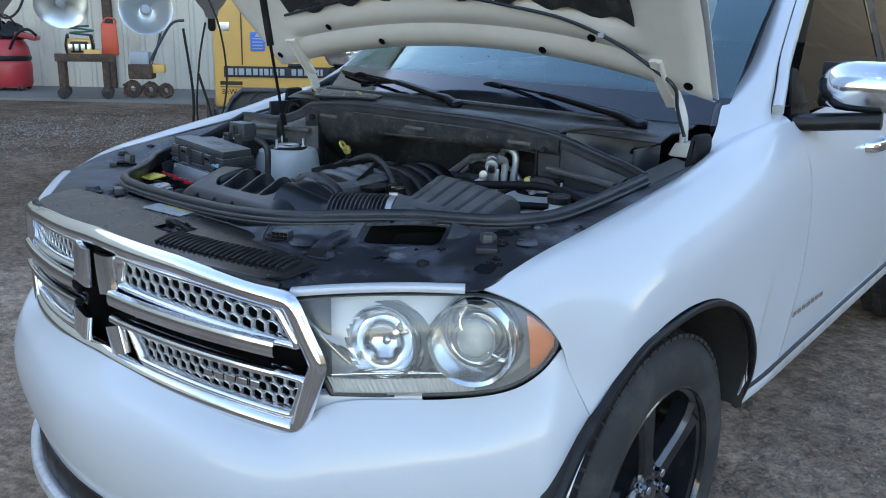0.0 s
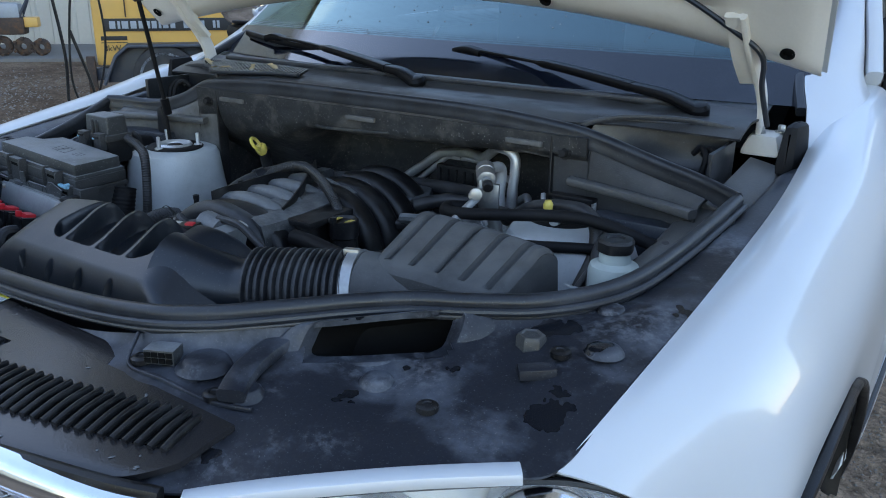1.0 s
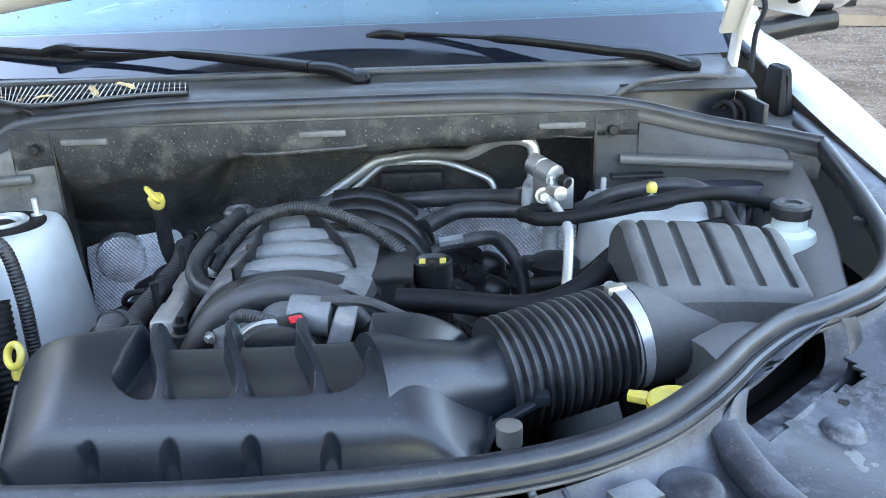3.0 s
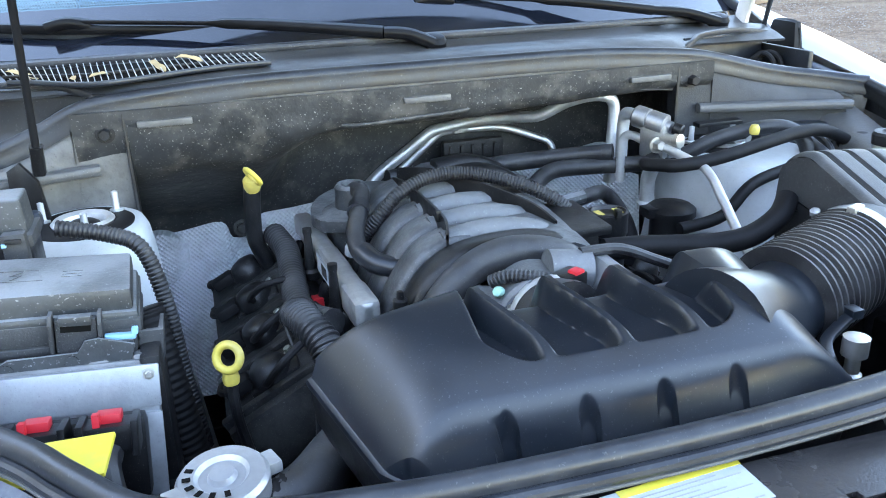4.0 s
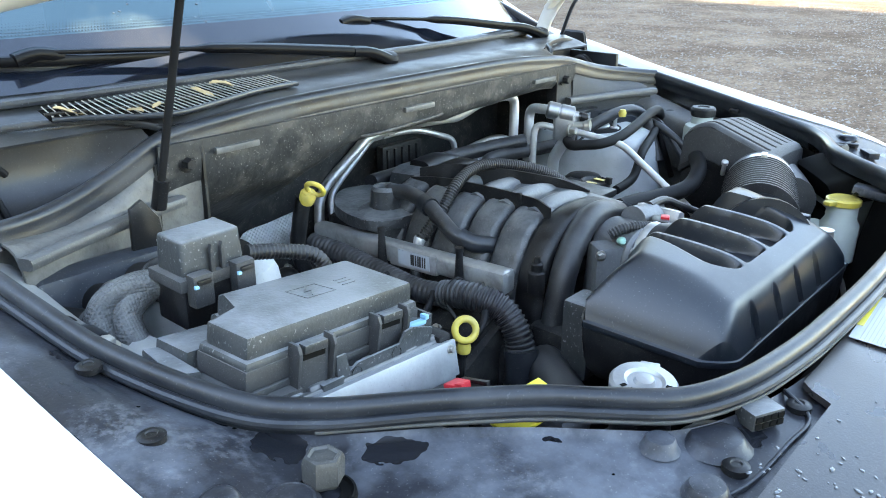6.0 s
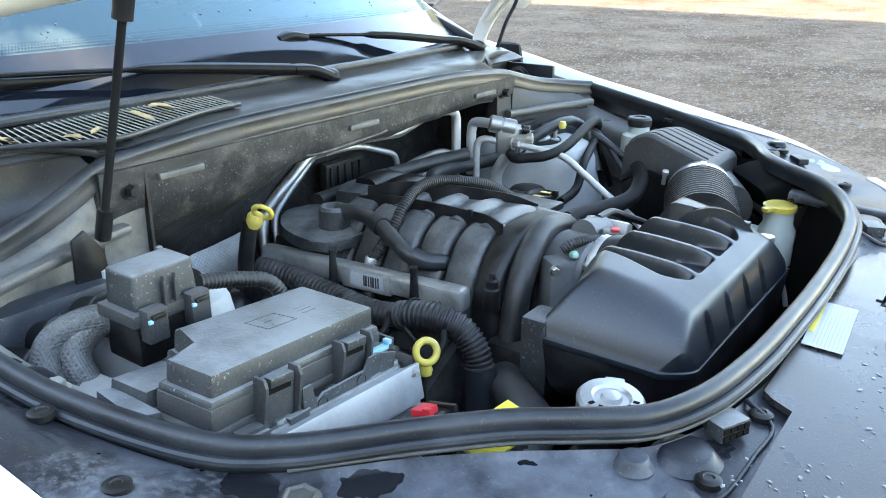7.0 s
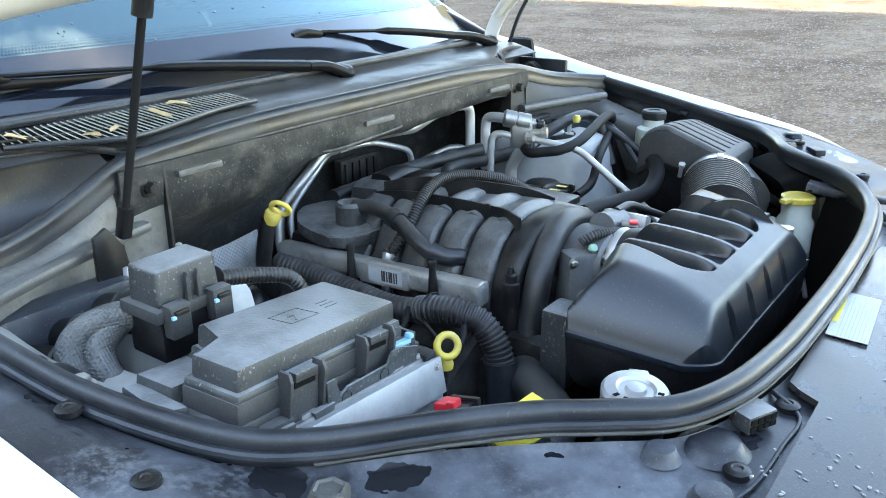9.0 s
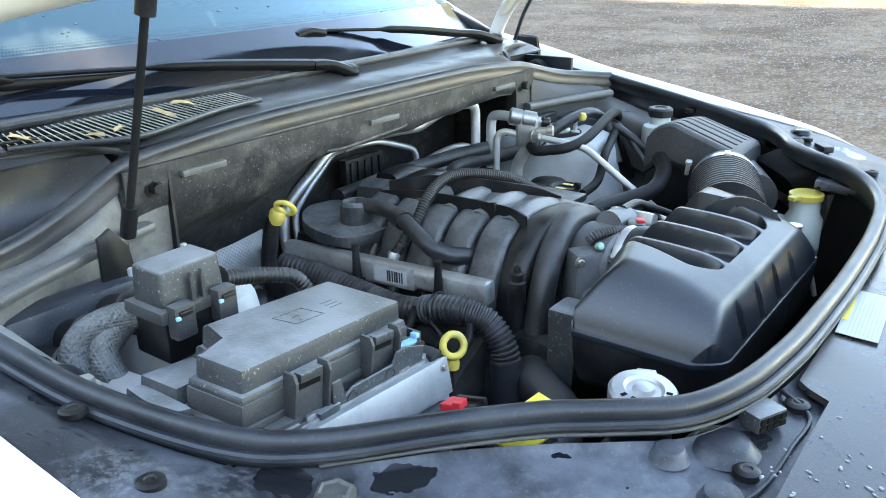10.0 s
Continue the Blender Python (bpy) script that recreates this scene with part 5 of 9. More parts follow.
bmesh.ops.delete(bm, geom=[f for f in bm.faces if .40 < f.calc_center_median().x < .59 and f.calc_center_median().y < .1], context="FACES")
part("shield_edge", bm, M_SHIELD, shield)
# air scoop in the shield
scoop_line = smooth_line(MOUTH, 5, True)
mid = Vector((.494, -.077, 1.021))
rings = []
for k, push, dz in ((.90, .016, -.002), (1.0, .004, 0), (1.05, -.002, .002), (1.16, -.004, .001), (1.36, -.003, -.001), (1.50, -.002, -.009)):
    ring = []
    for p in scoop_line:
        d = p - mid
        q = mid + Vector((d.x * k, d.y * k, d.z * min(k, 1.08))) + Vector((-.5, .8, 0)) * push
        q.z += dz
        ring.append(q)
    rings.append(ring)
part("scoop", grid_mesh(rings, close=True), M_SHIELD, shield, "black air scoop with an open mouth")
# black duct and back sheet stand in for the shade inside the mouth
part("scoop_duct", grid_mesh([[p for p in rings[0]], [p + Vector((.1, .8, -.3)) * .03 for p in rings[0]], [p + Vector((.1, .8, -.4)) * .075 for p in rings[0]]], close=True), M_DARK, shield, "black duct behind the scoop, added to keep its mouth dark")
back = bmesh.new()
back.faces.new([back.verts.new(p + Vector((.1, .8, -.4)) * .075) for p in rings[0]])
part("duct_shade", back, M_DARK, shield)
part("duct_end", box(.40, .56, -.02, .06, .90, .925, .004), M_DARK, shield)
part("scoop_ridge", sweep(bmesh.new(), smooth_line([(.400, -.092, 1.022), (.402, -.14, 1.018), (.41, -.20, 1.012), (.43, -.245, 1.005)], 6), rect(.030, .016, .005), up=(0, 0, 1)), M_SHIELD, shield, "raised ridge beside the scoop")

# raised centre cover with louvers: T-shaped, full depth in the middle, wings along the lamps
def cover_z(x, y):
    f = yg(x) + .010
    t = max(0, min(1, (y - f) / .20))
    return .986 + .019 * t ** .6 - .004 * (abs(x) / .45) ** 2


bm = bmesh.new()
NX, NY = 92, 30
rows = []
for j in range(NY + 1):
    row = []
    for i in range(NX + 1):
        x = -.46 + .92 * i / NX
        w = max(0, min(1, (abs(x) - .245) / .014))
        back = -.236 - .032 * w
        f = yg(x) + .010 + .03 * max(0, (abs(x) - .42) / .04) ** 2
        y = f + (back - f) * j / NY
        row.append((x, y, cover_z(x, y)))
    rows.append(row)
grid_mesh(rows, bm)
HOLE = [(.035, -.345), (.115, -.345), (.12, -.300), (.06, -.285), (.03, -.305)]
bmesh.ops.delete(bm, geom=[f for f in bm.faces if in_poly(f.calc_center_median().x, f.calc_center_median().y, HOLE)], context="FACES")
cover = part("grille_cover", thicken(bm, .007), M_BROWN, car, "brownish black plastic cover over the grille, with louvers and a label")
for i in range(24):
    x = .125 + i * .0135
    y0, y1 = yg(x) + .050, min(-.280, yg(x) + .112)
    ym = (y0 + y1) / 2
    part("louver", sweep(bmesh.new(), smooth_line([(x, y0, cover_z(x, y0) + .001), (x - .005, ym, cover_z(x, ym) + .004), (x - .012, y1, cover_z(x, y1) + .001)], 4), rect(.0065, .009, .0025), up=(0, 0, 1)), M_BLACK, cover)
# no slots are cut: a black sheet on the cover paints their shade
part("louver_shade", grid_mesh([[(x, yg(x) + .055 - .001, cover_z(x, yg(x) + .055) + .0012) for x in (.125, .18, .24, .30, .36, .43)], [(x - .012, min(-.283, yg(x) + .108), cover_z(x, min(-.283, yg(x) + .108)) + .0012) for x in (.125, .18, .24, .30, .36, .43)]]), M_DARK, cover, "black sheet painted as the shade between the louvers")
front_lip = smooth_line(both([(0, -.450, .986), (.20, -.436, .983), (.40, -.393, .978), (.47, -.366, .972)]), 10)
part("front_lip", sweep(bmesh.new(), front_lip, rect(.014, .022, .006), up=(0, 0, 1)), M_BLACK, cover, "rolled front lip")
lab = Matrix.Translation((-.054, -.257, 1.0058)) @ Matrix.Rotation(radians(4), 4, "Z") @ Matrix.Rotation(radians(3), 4, "X")
part("label_plate", box(-.066, .066, -.021, .021, 0, .0008, 0, m=lab), M_WHITE_LABEL, cover, "white printed label")
part("label_stripe", box(-.030, .066, .014, .021, .0009, .0014, 0, m=lab), M_YELLOW_TAG, cover, "yellow stripe of the label")
for i in range(8):
    part("text_bar", box(-.062, .060 - .018 * (i % 3), -.018 + i * .0040, -.0172 + i * .0040, .0009, .0013, 0, m=lab), M_TRAY, cover)
# walls and floor of the well near-black, its shade put into the colour
part("latch_well", grid_mesh([[(x, y, 1.0) for x, y in HOLE], [(x, y, .955) for x, y in HOLE]], close=True), M_DARK, cover, "dark hood latch opening")
part("latch_floor", box(.03, .12, -.345, -.285, .95, .957, .002), M_DARK, cover)
part("latch_hook", tube([(.045, -.31, .99), (.055, -.325, 1.012), (.08, -.325, 1.014), (.095, -.31, 1.0), (.10, -.295, .98)], .006, 10), M_BLACK, cover, "hood latch hook")
part("latch_body", box(.065, .10, -.315, -.292, .96, .998, .004), M_BLACK, cover, "hood latch body")

rd = random.Random(21)
for k in range(240):
    x = rd.uniform(-.44, -.05) if k < 200 else rd.uniform(.05, .44)
    y = yg(x) + .02 + rd.random() ** 1.6 * .13
    r = rd.uniform(.0006, .0020)
    a = rd.uniform(0, 3.14)
    bm = lathe([(r, 0), (r * .88, r * .16), (r * .5, r * .26), (0, r * .3)], (0, 0, 0), (0, 0, 1), 9)
    bmesh.ops.transform(bm, matrix=Matrix.Translation((x, y, cover_z(x, y) + .0005)) @ Matrix.Rotation(a, 4, "Z") @ Matrix.Diagonal((1, rd.uniform(1, 2.2), 1, 1)), verts=bm.verts[:])
    part("water_drop", bm, M_DROP, cover)

# fasteners, moulded pads and clips on the shield
def shield_at(x, y):
    """Height of the shield below a point."""
    best = min((abs(p.x - x) + abs(p.y - y), p.z) for row in rows_shield[::2] for p in row[::2])
    return best[1]


# moulded pads: place, radius, height
PADS = [(-.418, -.178, .0145, .011), (-.375, -.209, .026, .010), (-.444, -.233, .018, .013), (-.686, -.014, .020, .004), (-.729, .009, .013, .006),
        (.72, .018, .018, .006), (.518, -.118, .017, .008), (.359, -.215, .026, .010), (.430, -.222, .016, .010), (.690, .110, .014, .006)]
for x, y, r, h in PADS:
    part("moulded_pad", lathe([(r * 1.25, -.003), (r * 1.10, .0006), (r, .003), (r * .92, h * .6), (r * .80, h * .78), (r * .4, h * .82), (0, h * .82)], (x, y, shield_at(x, y) + .0015), (0, 0, 1), 28), M_SHIELD, shield, "moulded round pad")
for sx in (1, -1):
    ridge = [(.262, -.226), (.284, -.258), (.34, -.258), (.405, -.254), (.455, -.240)]
    part("panel_ridge", sweep(bmesh.new(), smooth_line([(sx * x, y, shield_at(sx * x, y) + .002) for x, y in ridge], 5), rect(.004, .005, .0015), up=(0, 0, 1)), M_SHIELD, shield, "raised border ridge")

# hood stops, a black disc painted as one's shaded recess, push clips and small blocks
M_STOP = mat("dusty_steel_bolt", (0.065, 0.065, 0.064), 0.48, 0.35, grain=0.3, dirt=0.6, dirt_color=(0.085, 0.083, 0.078), dirt_scale=60, bump=0.25, bump_scale=500, speck=0.5)
for x, y, z in ((-.651, -.013, 1.010), (.638, .006, 1.014)):
    if x < 0:
        part("stop_shade_disc", lathe([(.025, -.004), (.024, .001), (.022, .0015), (.020, -.001), (.012, -.001)], (x - .004, y - .006, shield_at(x, y) + .002), (0, 0, 1), 24), M_DARK, shield, "black disc painted as the shaded recess round the hood stop")
    part("hood_stop", lathe([(.0135, -.004), (.0165, .0), (.0170, .016), (.0150, .0205), (.0125, .0215), (.0105, .0195), (0, .0195)], (x, y, z), (.04, .02, 1), 6), M_STOP, shield, "dusty hexagon head of the hood stop", 25)
for x, y in ((-.397, -.237), (-.272, -.244), (-.714, .228), (-.728, .100), (.68, -.005), (.291, -.246), (.700, .240), (.735, .40), (.405, -.245), (.60, -.14)):
    part("push_clip", lathe([(.0115, -.003), (.0115, .003), (.0085, .0048), (.005, .0048), (.004, .0035), (0, .0035)], (x, y, shield_at(x, y) + .0025), (0, 0, 1), 18), M_BLACK, shield, "black push clip")
for x, y, a in ((-.324, -.226, -25), (.313, -.233, 25)):
    cm = Matrix.Translation((x, y, shield_at(x, y) + .001)) @ Matrix.Rotation(radians(a), 4, "Z")
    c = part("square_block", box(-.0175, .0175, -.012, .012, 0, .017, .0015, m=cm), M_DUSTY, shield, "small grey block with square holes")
    for i in range(4):
        for j in range(2):
            part("block_hole", box(-.0034, .0034, -.0135, -.0115, -.0027, .0027, 0, m=cm @ Matrix.Translation((-.0125 + i * .0083, 0, .0050 + j * .0070))), M_DARK, c)
for x, y, a in ((-.677, -.047, -40), (.67, -.04, 40)):
    part("square_block", box(-.020, .020, -.010, .010, -.002, .010, .002, m=Matrix.Translation((x, y, shield_at(x, y))) @ Matrix.Rotation(radians(a), 4, "Z")), M_SHIELD, shield, "small black block")

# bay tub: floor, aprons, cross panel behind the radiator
# floor and radiator support near-black: the bay's deep shade is in their colour
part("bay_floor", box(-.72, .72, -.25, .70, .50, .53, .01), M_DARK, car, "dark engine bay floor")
APRON = ((.06, .612, 1.00), (.11, .634, 1.005), (.18, .655, 1.012), (.26, .680, 1.024), (.36, .700, 1.045), (.47, .712, 1.075))


def apron():
    return thicken(loft([[(x, y, z), (x - .008, y, z - .02), (x - .03, y, z - .10), (.60, y, .80), (.58, y, .53)] for y, x, z in APRON], 4, 4), .003)


def apron_rail(w=1.0, drop=0.0):
    return thicken(loft([[(x - .004, y, z + .004), (x - .050 * w, y + .005, z - .004 - drop), (x - .070 * w, y, z - .03 - drop), (x - .078 * w, y, z - .10)] for y, x, z in APRON[1:]], 4, 3), .003)


part("inner_apron", apron(), M_PLATE, car, "dusty dark inner fender apron")
# darker than the driver's: paints shade into the gap behind the rail
part("inner_apron", flip_x(apron()), M_NAVY, car, "dark blue-grey inner fender apron")
part("apron_rail", apron_rail(), M_PLATE, car, "dusty dark rail along the fender apron")
part("apron_rail", flip_x(apron_rail(.68, .008)), M_TRAY, car, "pale grey rail along the fender apron")
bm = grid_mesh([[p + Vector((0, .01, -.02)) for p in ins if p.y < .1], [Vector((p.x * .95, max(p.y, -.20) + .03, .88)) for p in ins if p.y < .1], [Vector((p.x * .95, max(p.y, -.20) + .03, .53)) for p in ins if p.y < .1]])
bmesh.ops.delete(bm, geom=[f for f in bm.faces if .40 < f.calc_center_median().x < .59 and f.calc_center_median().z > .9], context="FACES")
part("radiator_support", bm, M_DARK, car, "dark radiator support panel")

# firewall: deep stained insulation in the middle, plates at the sides
fw_cols = []
for x in (-.475, -.44, -.40, -.36, -.32, -.28, -.24, -.20, -.17, -.15, -.11, -.08, -.04, 0, .04, .08, .11, .17, .22, .26, .31, .36, .40, .44, .475):
    lipz = 1.090 + .012 * step(-.22, -.13, x) + .012 * step(.05, .36, x) + .004 * noise.noise((x * 20, 0, 0))
    lip = [(x, .498, 1.152), (x, .499, 1.130), (x, .502 + .005 * noise.noise((x * 13, 3, 0)), lipz + .006), (x, .516, lipz - .002), (x, .560, lipz + .006), (x, .660, lipz + .004), (x, .692, lipz - .03), (x, .700, .98), (x, .704, .80), (x, .704, .53)]
    slope = [(x, .498, 1.152), (x, .499, 1.130), (x, .503 + .006 * noise.noise((x * 13, 3, 0)), 1.100), (x, .520 + .006 * noise.noise((x * 17, 5, 0)), 1.065), (x, .556 + .008 * noise.noise((x * 11, 7, 0)), 1.035), (x, .605, 1.005), (x, .652, .970), (x, .684, .93), (x, .698, .80), (x, .704, .53)]
    k = step(-.26, -.13, x)
    fw_cols.append([tuple(Vector(a).lerp(Vector(b), k)) for a, b in zip(slope, lip)])
# black boxes added to hide the bright ground, in place of shade
mirrored(lambda: box(.665, .775, .06, .70, .90, .93, .01), "gap_blind", M_DARK, car, "black sheet added to block the ground below the rail")
part("firewall", thicken(loft(fw_cols, 4, 4), .004), M_INSUL, car, "stained dark firewall insulation")
mirrored(lambda: grid_mesh([[(.478, .50, z), (.478, .60, z), (.478, .705, z)] for z in (1.13, .9, .53)]), "firewall_cheek", M_INSUL, car)
part("firewall_ledge", sweep(bmesh.new(), smooth_line([(-.150, .512, 1.112), (-.125, .503, 1.104), (-.09, .497, 1.103), (.0, .496, 1.107), (.06, .498, 1.110), (.085, .508, 1.118)], 5), rect(.005, .006, .002), up=(0, 0, 1)), M_INSUL, car, "raised ledge of the firewall pad")
for x in (-.36, -.0, .36):
    part("insulation_tab", box(x - .035, x + .035, .488, .499, 1.128, 1.137, .002), M_FLANGE, car, "grey retaining tab")
top_rail = [(x, y - .002, z - .032) for x, y, z in SEAL_REAR]
part("cowl_flange", sweep(bmesh.new(), smooth_line(top_rail, 6), rect(.008, .040, .003), up=(0, 0, 1)), M_FLANGE, car, "dusty flange under the cowl seal")


def side_plate(dip=0.0):
    cols = [[(.412, .500, 1.150), (.412, .502, 1.09), (.412, .506, .98), (.412, .51, .80)], [(.50, .508, 1.128 - dip * .6), (.50, .500, 1.085), (.50, .496, .98), (.50, .50, .80)],
            [(.60, .498, 1.104 - dip), (.60, .470, 1.07), (.60, .460, .98), (.60, .46, .80)], [(.685, .468, 1.092), (.682, .430, 1.075), (.68, .418, .98), (.68, .42, .80)]]
    return thicken(loft(cols, 5, 4), .003)


part("firewall_plate", side_plate(), M_LID, car, "dark plastic side plate of the firewall")
part("firewall_plate", flip_x(side_plate(.021)), M_FLANGE, car, "dusty grey side plate of the firewall")
mirrored(lambda: sweep(bmesh.new(), smooth_line([(.450, .493, 1.078), (.52, .477, 1.077), (.60, .452, 1.077), (.682, .418, 1.078)], 6), rect(.020, .014, .005), up=(0, 0, 1)), "plate_rib", M_PLATE, car, "moulded rib")
mirrored(lambda: box(.515, .676, .418, .465, .995, 1.050, .006, taper=.004), "plate_ledge", M_NAVY, car, "moulded ledge")
mirrored(lambda: bolt((.436, .498, 1.124), .008, .012, (0, -1, 0), 1.6), "plate_screw", M_BLACK, car, "black plastic screw")
mirrored(lambda: box(.409, .414, .494, .520, .86, 1.150, .002), "plate_edge", M_BLACK, car)

# suspension towers: steep on the engine's side, broad towards the fender
for cx, cy in ((.466, .442), (-.472, .420)):
    sx = 1 if cx > 0 else -1

    def ring_at(a_in, a_out, b, z, n=40):
        out = []
        for k in range(n):
            t = 2 * math.pi * k / n
            c, s_ = math.cos(t), math.sin(t)
            out.append((cx + sx * (a_out if c > 0 else a_in) * abs(c) ** .8 * (1 if c > 0 else -1), cy + b * abs(s_) ** .8 * (1 if s_ > 0 else -1), z))
        return out
    rings = [ring_at(a, o * (1 if cx > 0 else .62), b * (1 if cx > 0 else .85), z) for a, o, b, z in ((.125, .22, .20, .60), (.105, .20, .17, .76), (.090, .18, .145, .86), (.083, .155, .125, .95), (.080, .145, .119, .990), (.077, .136, .114, 1.010), (.072, .126, .107, 1.021), (.062, .105, .092, 1.027), (.050, .072, .070, 1.029), (.040, .045, .044, 1.029), (.036, .036, .036, 1.022), (.010, .010, .010, 1.020))]
    t = part("suspension_tower", grid_mesh(rings, close=True), M_TOWER, car, "pale painted suspension tower")
    for k in range(3):
        a = radians(120 * k + 40)
        p = Vector((cx + .050 * math.cos(a), cy + .050 * math.sin(a), 1.028))
        part("tower_stud", lathe([(.009, 0), (.009, .007), (.0042, .008), (.0042, .030), (0, .032)], p, (0, 0, 1), 12), M_ALU, t, "threaded stud with a nut")
    part("tower_ring", lathe([(.034, .0), (.038, .008), (.034, .012), (.028, .008), (.026, 0)], (cx, cy, 1.026), (0, 0, 1), 32), M_ALU, t, "bright steel ring")
    part("strut_mount", lathe([(.060, -.003), (.061, .001), (.056, .004), (.040, .004), (.036, .001)], (cx, cy, 1.029), (0, 0, 1), 36), M_DULL, t, "black rubber strut mount")
    part("tower_cap", lathe([(.020, -.004), (.020, .004), (.014, .008), (0, .009)], (cx, cy, 1.026), (0, 0, 1), 20), M_BLACK, t, "black centre cap")

M_SLAT = mat("grey_slat_plastic", (0.40, 0.40, 0.385), 0.35, grain=0.2, dirt=0.5, dirt_color=(0.24, 0.23, 0.21), dirt_scale=40)
# cowl panel, its vent slats and the leaves in it
cowl_rows = []
for t, z in ((0, 1.173), (.10, 1.182), (.25, 1.185), (.48, 1.183), (.58, 1.194), (.70, 1.188), (.84, 1.199), (1.0, 1.212)):
    row = []
    for i in range(-30, 31):
        x = i / 30 * .690
        k = max(0, min(1, (abs(x) - .40) / .12))
        f = .510 + .075 * k * k * (3 - 2 * k) + .02 * max(0, (abs(x) - .5) / .2)
        e = .715 + .145 * (x / .715) ** 2
        row.append((x, f + (e - f) * t, z - .012 * (x / .715) ** 2 - .006 * k * (t < .2)))
    cowl_rows.append(row)
cowl = part("cowl_panel", thicken(grid_mesh(cowl_rows), -.004), M_COWL, car, "black plastic cowl panel below the windshield")
part("cowl_ridge", sweep(bmesh.new(), smooth_line(both([(0, .632, 1.202), (.25, .642, 1.200), (.45, .67, 1.196), (.60, .71, 1.19)]), 6), rect(.020, .012, .005), up=(0, 0, 1)), M_COWL, cowl, "moulded ridge of the cowl")


def vent_edge(x):
    """Front and rear edge of the air intake, with their heights."""
    k = step(.42, .56, -x)
    return Vector((x, .548 - .035 * step(.22, .46, -x) + .085 * k, 1.190 - .008 * step(.25, .5, -x))), Vector((x - .012, .592 + .012 * step(.2, .3, -x), 1.199))


xs = [-.555 + .345 * i / 12 for i in range(13)]
# black sheet laid over the cowl, in place of shade between the slats
part("vent_shade", grid_mesh([[vent_edge(x)[0] - Vector((0, 0, .0005)) for x in xs], [vent_edge(x)[1] - Vector((0, 0, .002)) for x in xs]]), M_DARK, cowl, "black sheet below the slats, painted as the shade of the intake")
for i in range(40):
    x = -.550 + i * .0086
    a, b = vent_edge(x)
    part("vent_slat", sweep(bmesh.new(), [a + Vector((0, 0, .003)), b + Vector((0, 0, .002))], rect(.0012, .0014, .0003), up=(0, 0, 1)), M_SLAT, cowl)
part("vent_rail", sweep(bmesh.new(), [vent_edge(x)[0] + Vector((0, -.003, .002)) for x in xs], rect(.007, .007, .002), up=(0, 0, 1)), M_AIRBOX, cowl)
part("vent_rail", sweep(bmesh.new(), [vent_edge(x)[0].lerp(vent_edge(x)[1], .5) + Vector((0, 0, .0005)) for x in xs], rect(.003, .004, .001), up=(0, 0, 1)), M_BLACK, cowl)


def end_tray(dip=0.0):
    cols = [[(.440, .532, 1.168), (.444, .540, 1.152), (.450, .552, 1.150), (.458, .560, 1.164), (.460, .566, 1.178)],
            [(.500, .532, 1.146 - dip * .7), (.500, .542, 1.108), (.505, .566, 1.098), (.510, .590, 1.112), (.510, .598, 1.174)],
            [(.600, .522, 1.120 - dip), (.600, .536, 1.084 - dip * .5), (.600, .575, 1.078 - dip * .5), (.600, .612, 1.104), (.600, .618, 1.170)],
            [(.665, .500, 1.108 - dip * .6), (.665, .516, 1.080 - dip * .5), (.665, .580, 1.076 - dip * .5), (.665, .628, 1.104), (.665, .636, 1.164)]]
    return thicken(loft(cols, 6, 5), .003)


part("cowl_end_tray", end_tray(), M_RUBBER, car, "smooth black tub at the end of the cowl")
part("cowl_end_tray", flip_x(end_tray(.024)), M_RUBBER, car, "smooth black tub at the end of the cowl")
mirrored(lambda: prism([(.668, .512), (.676, .510), (.676, .640), (.668, .640)], 1.07, 1.150, .003), "tray_end", M_RUBBER, car, "end wall of the tub")
for x0 in (.640, .655):
    mirrored(lambda: tube([(x0, .560, 1.085), (x0 + .008, .575, 1.125), (x0 - .005, .590, 1.140), (x0 - .020, .598, 1.128)], .005, 10), "tub_cable", M_DULL, car, "black cable in the tub")
mirrored(lambda: thicken(grid_mesh([[(x + .012 * (y - .44) / .26 * (x > .7), y, 1.090 + .105 * (y - .45) - .010 * math.sin(math.pi * (x - .69) / .085)) for x in (.690, .705, .720, .735, .750, .765)] for y in (.452, .49, .53, .57, .61, .65, .69)]), .003), "rail_plate", M_PLATE, car, "smooth dark plate over the fender rail")
mirrored(lambda: sweep(bmesh.new(), smooth_line([(.43, .530, 1.160), (.465, .550, 1.172), (.51, .588, 1.178), (.60, .618, 1.178), (.672, .634, 1.168)], 6), rect(.008, .010, .003), up=(0, 0, 1)), "cowl_lip", M_COWL, cowl, "rolled lip of the cowl")


def leaf(x, y, z, size, turn):
    bm = bmesh.new()
    rows = []
    for j in range(7):
        t = j / 6
        w = size * (.17 + .05 * math.sin(9 * t)) * math.sin(math.pi * min(1, t * .95 + .04)) ** .7
        rows.append([(u * w, (t - .5) * size, .5 * w * abs(u) + .10 * size * math.sin(t * 3 + turn)) for u in (-1, -.5, 0, .5, 1)])
    grid_mesh(rows, bm)
    ob = part("dry_leaf", bm, M_LEAF)
    ob.matrix_world = pose(x, y, z, 8, -12, turn)
    return tagged(ob, "curled dry brown leaf lying in the cowl vent", "leaf", "leaves in the cowl vent")


leaf(-.361, .562, 1.196, .036, 30)
leaf(-.318, .578, 1.198, .040, 75)
leaf(-.435, .550, 1.190, .030, 120)
leaf(-.47, .55, 1.189, .03, 20)
leaf(-.535, .590, 1.193, .04, 80)


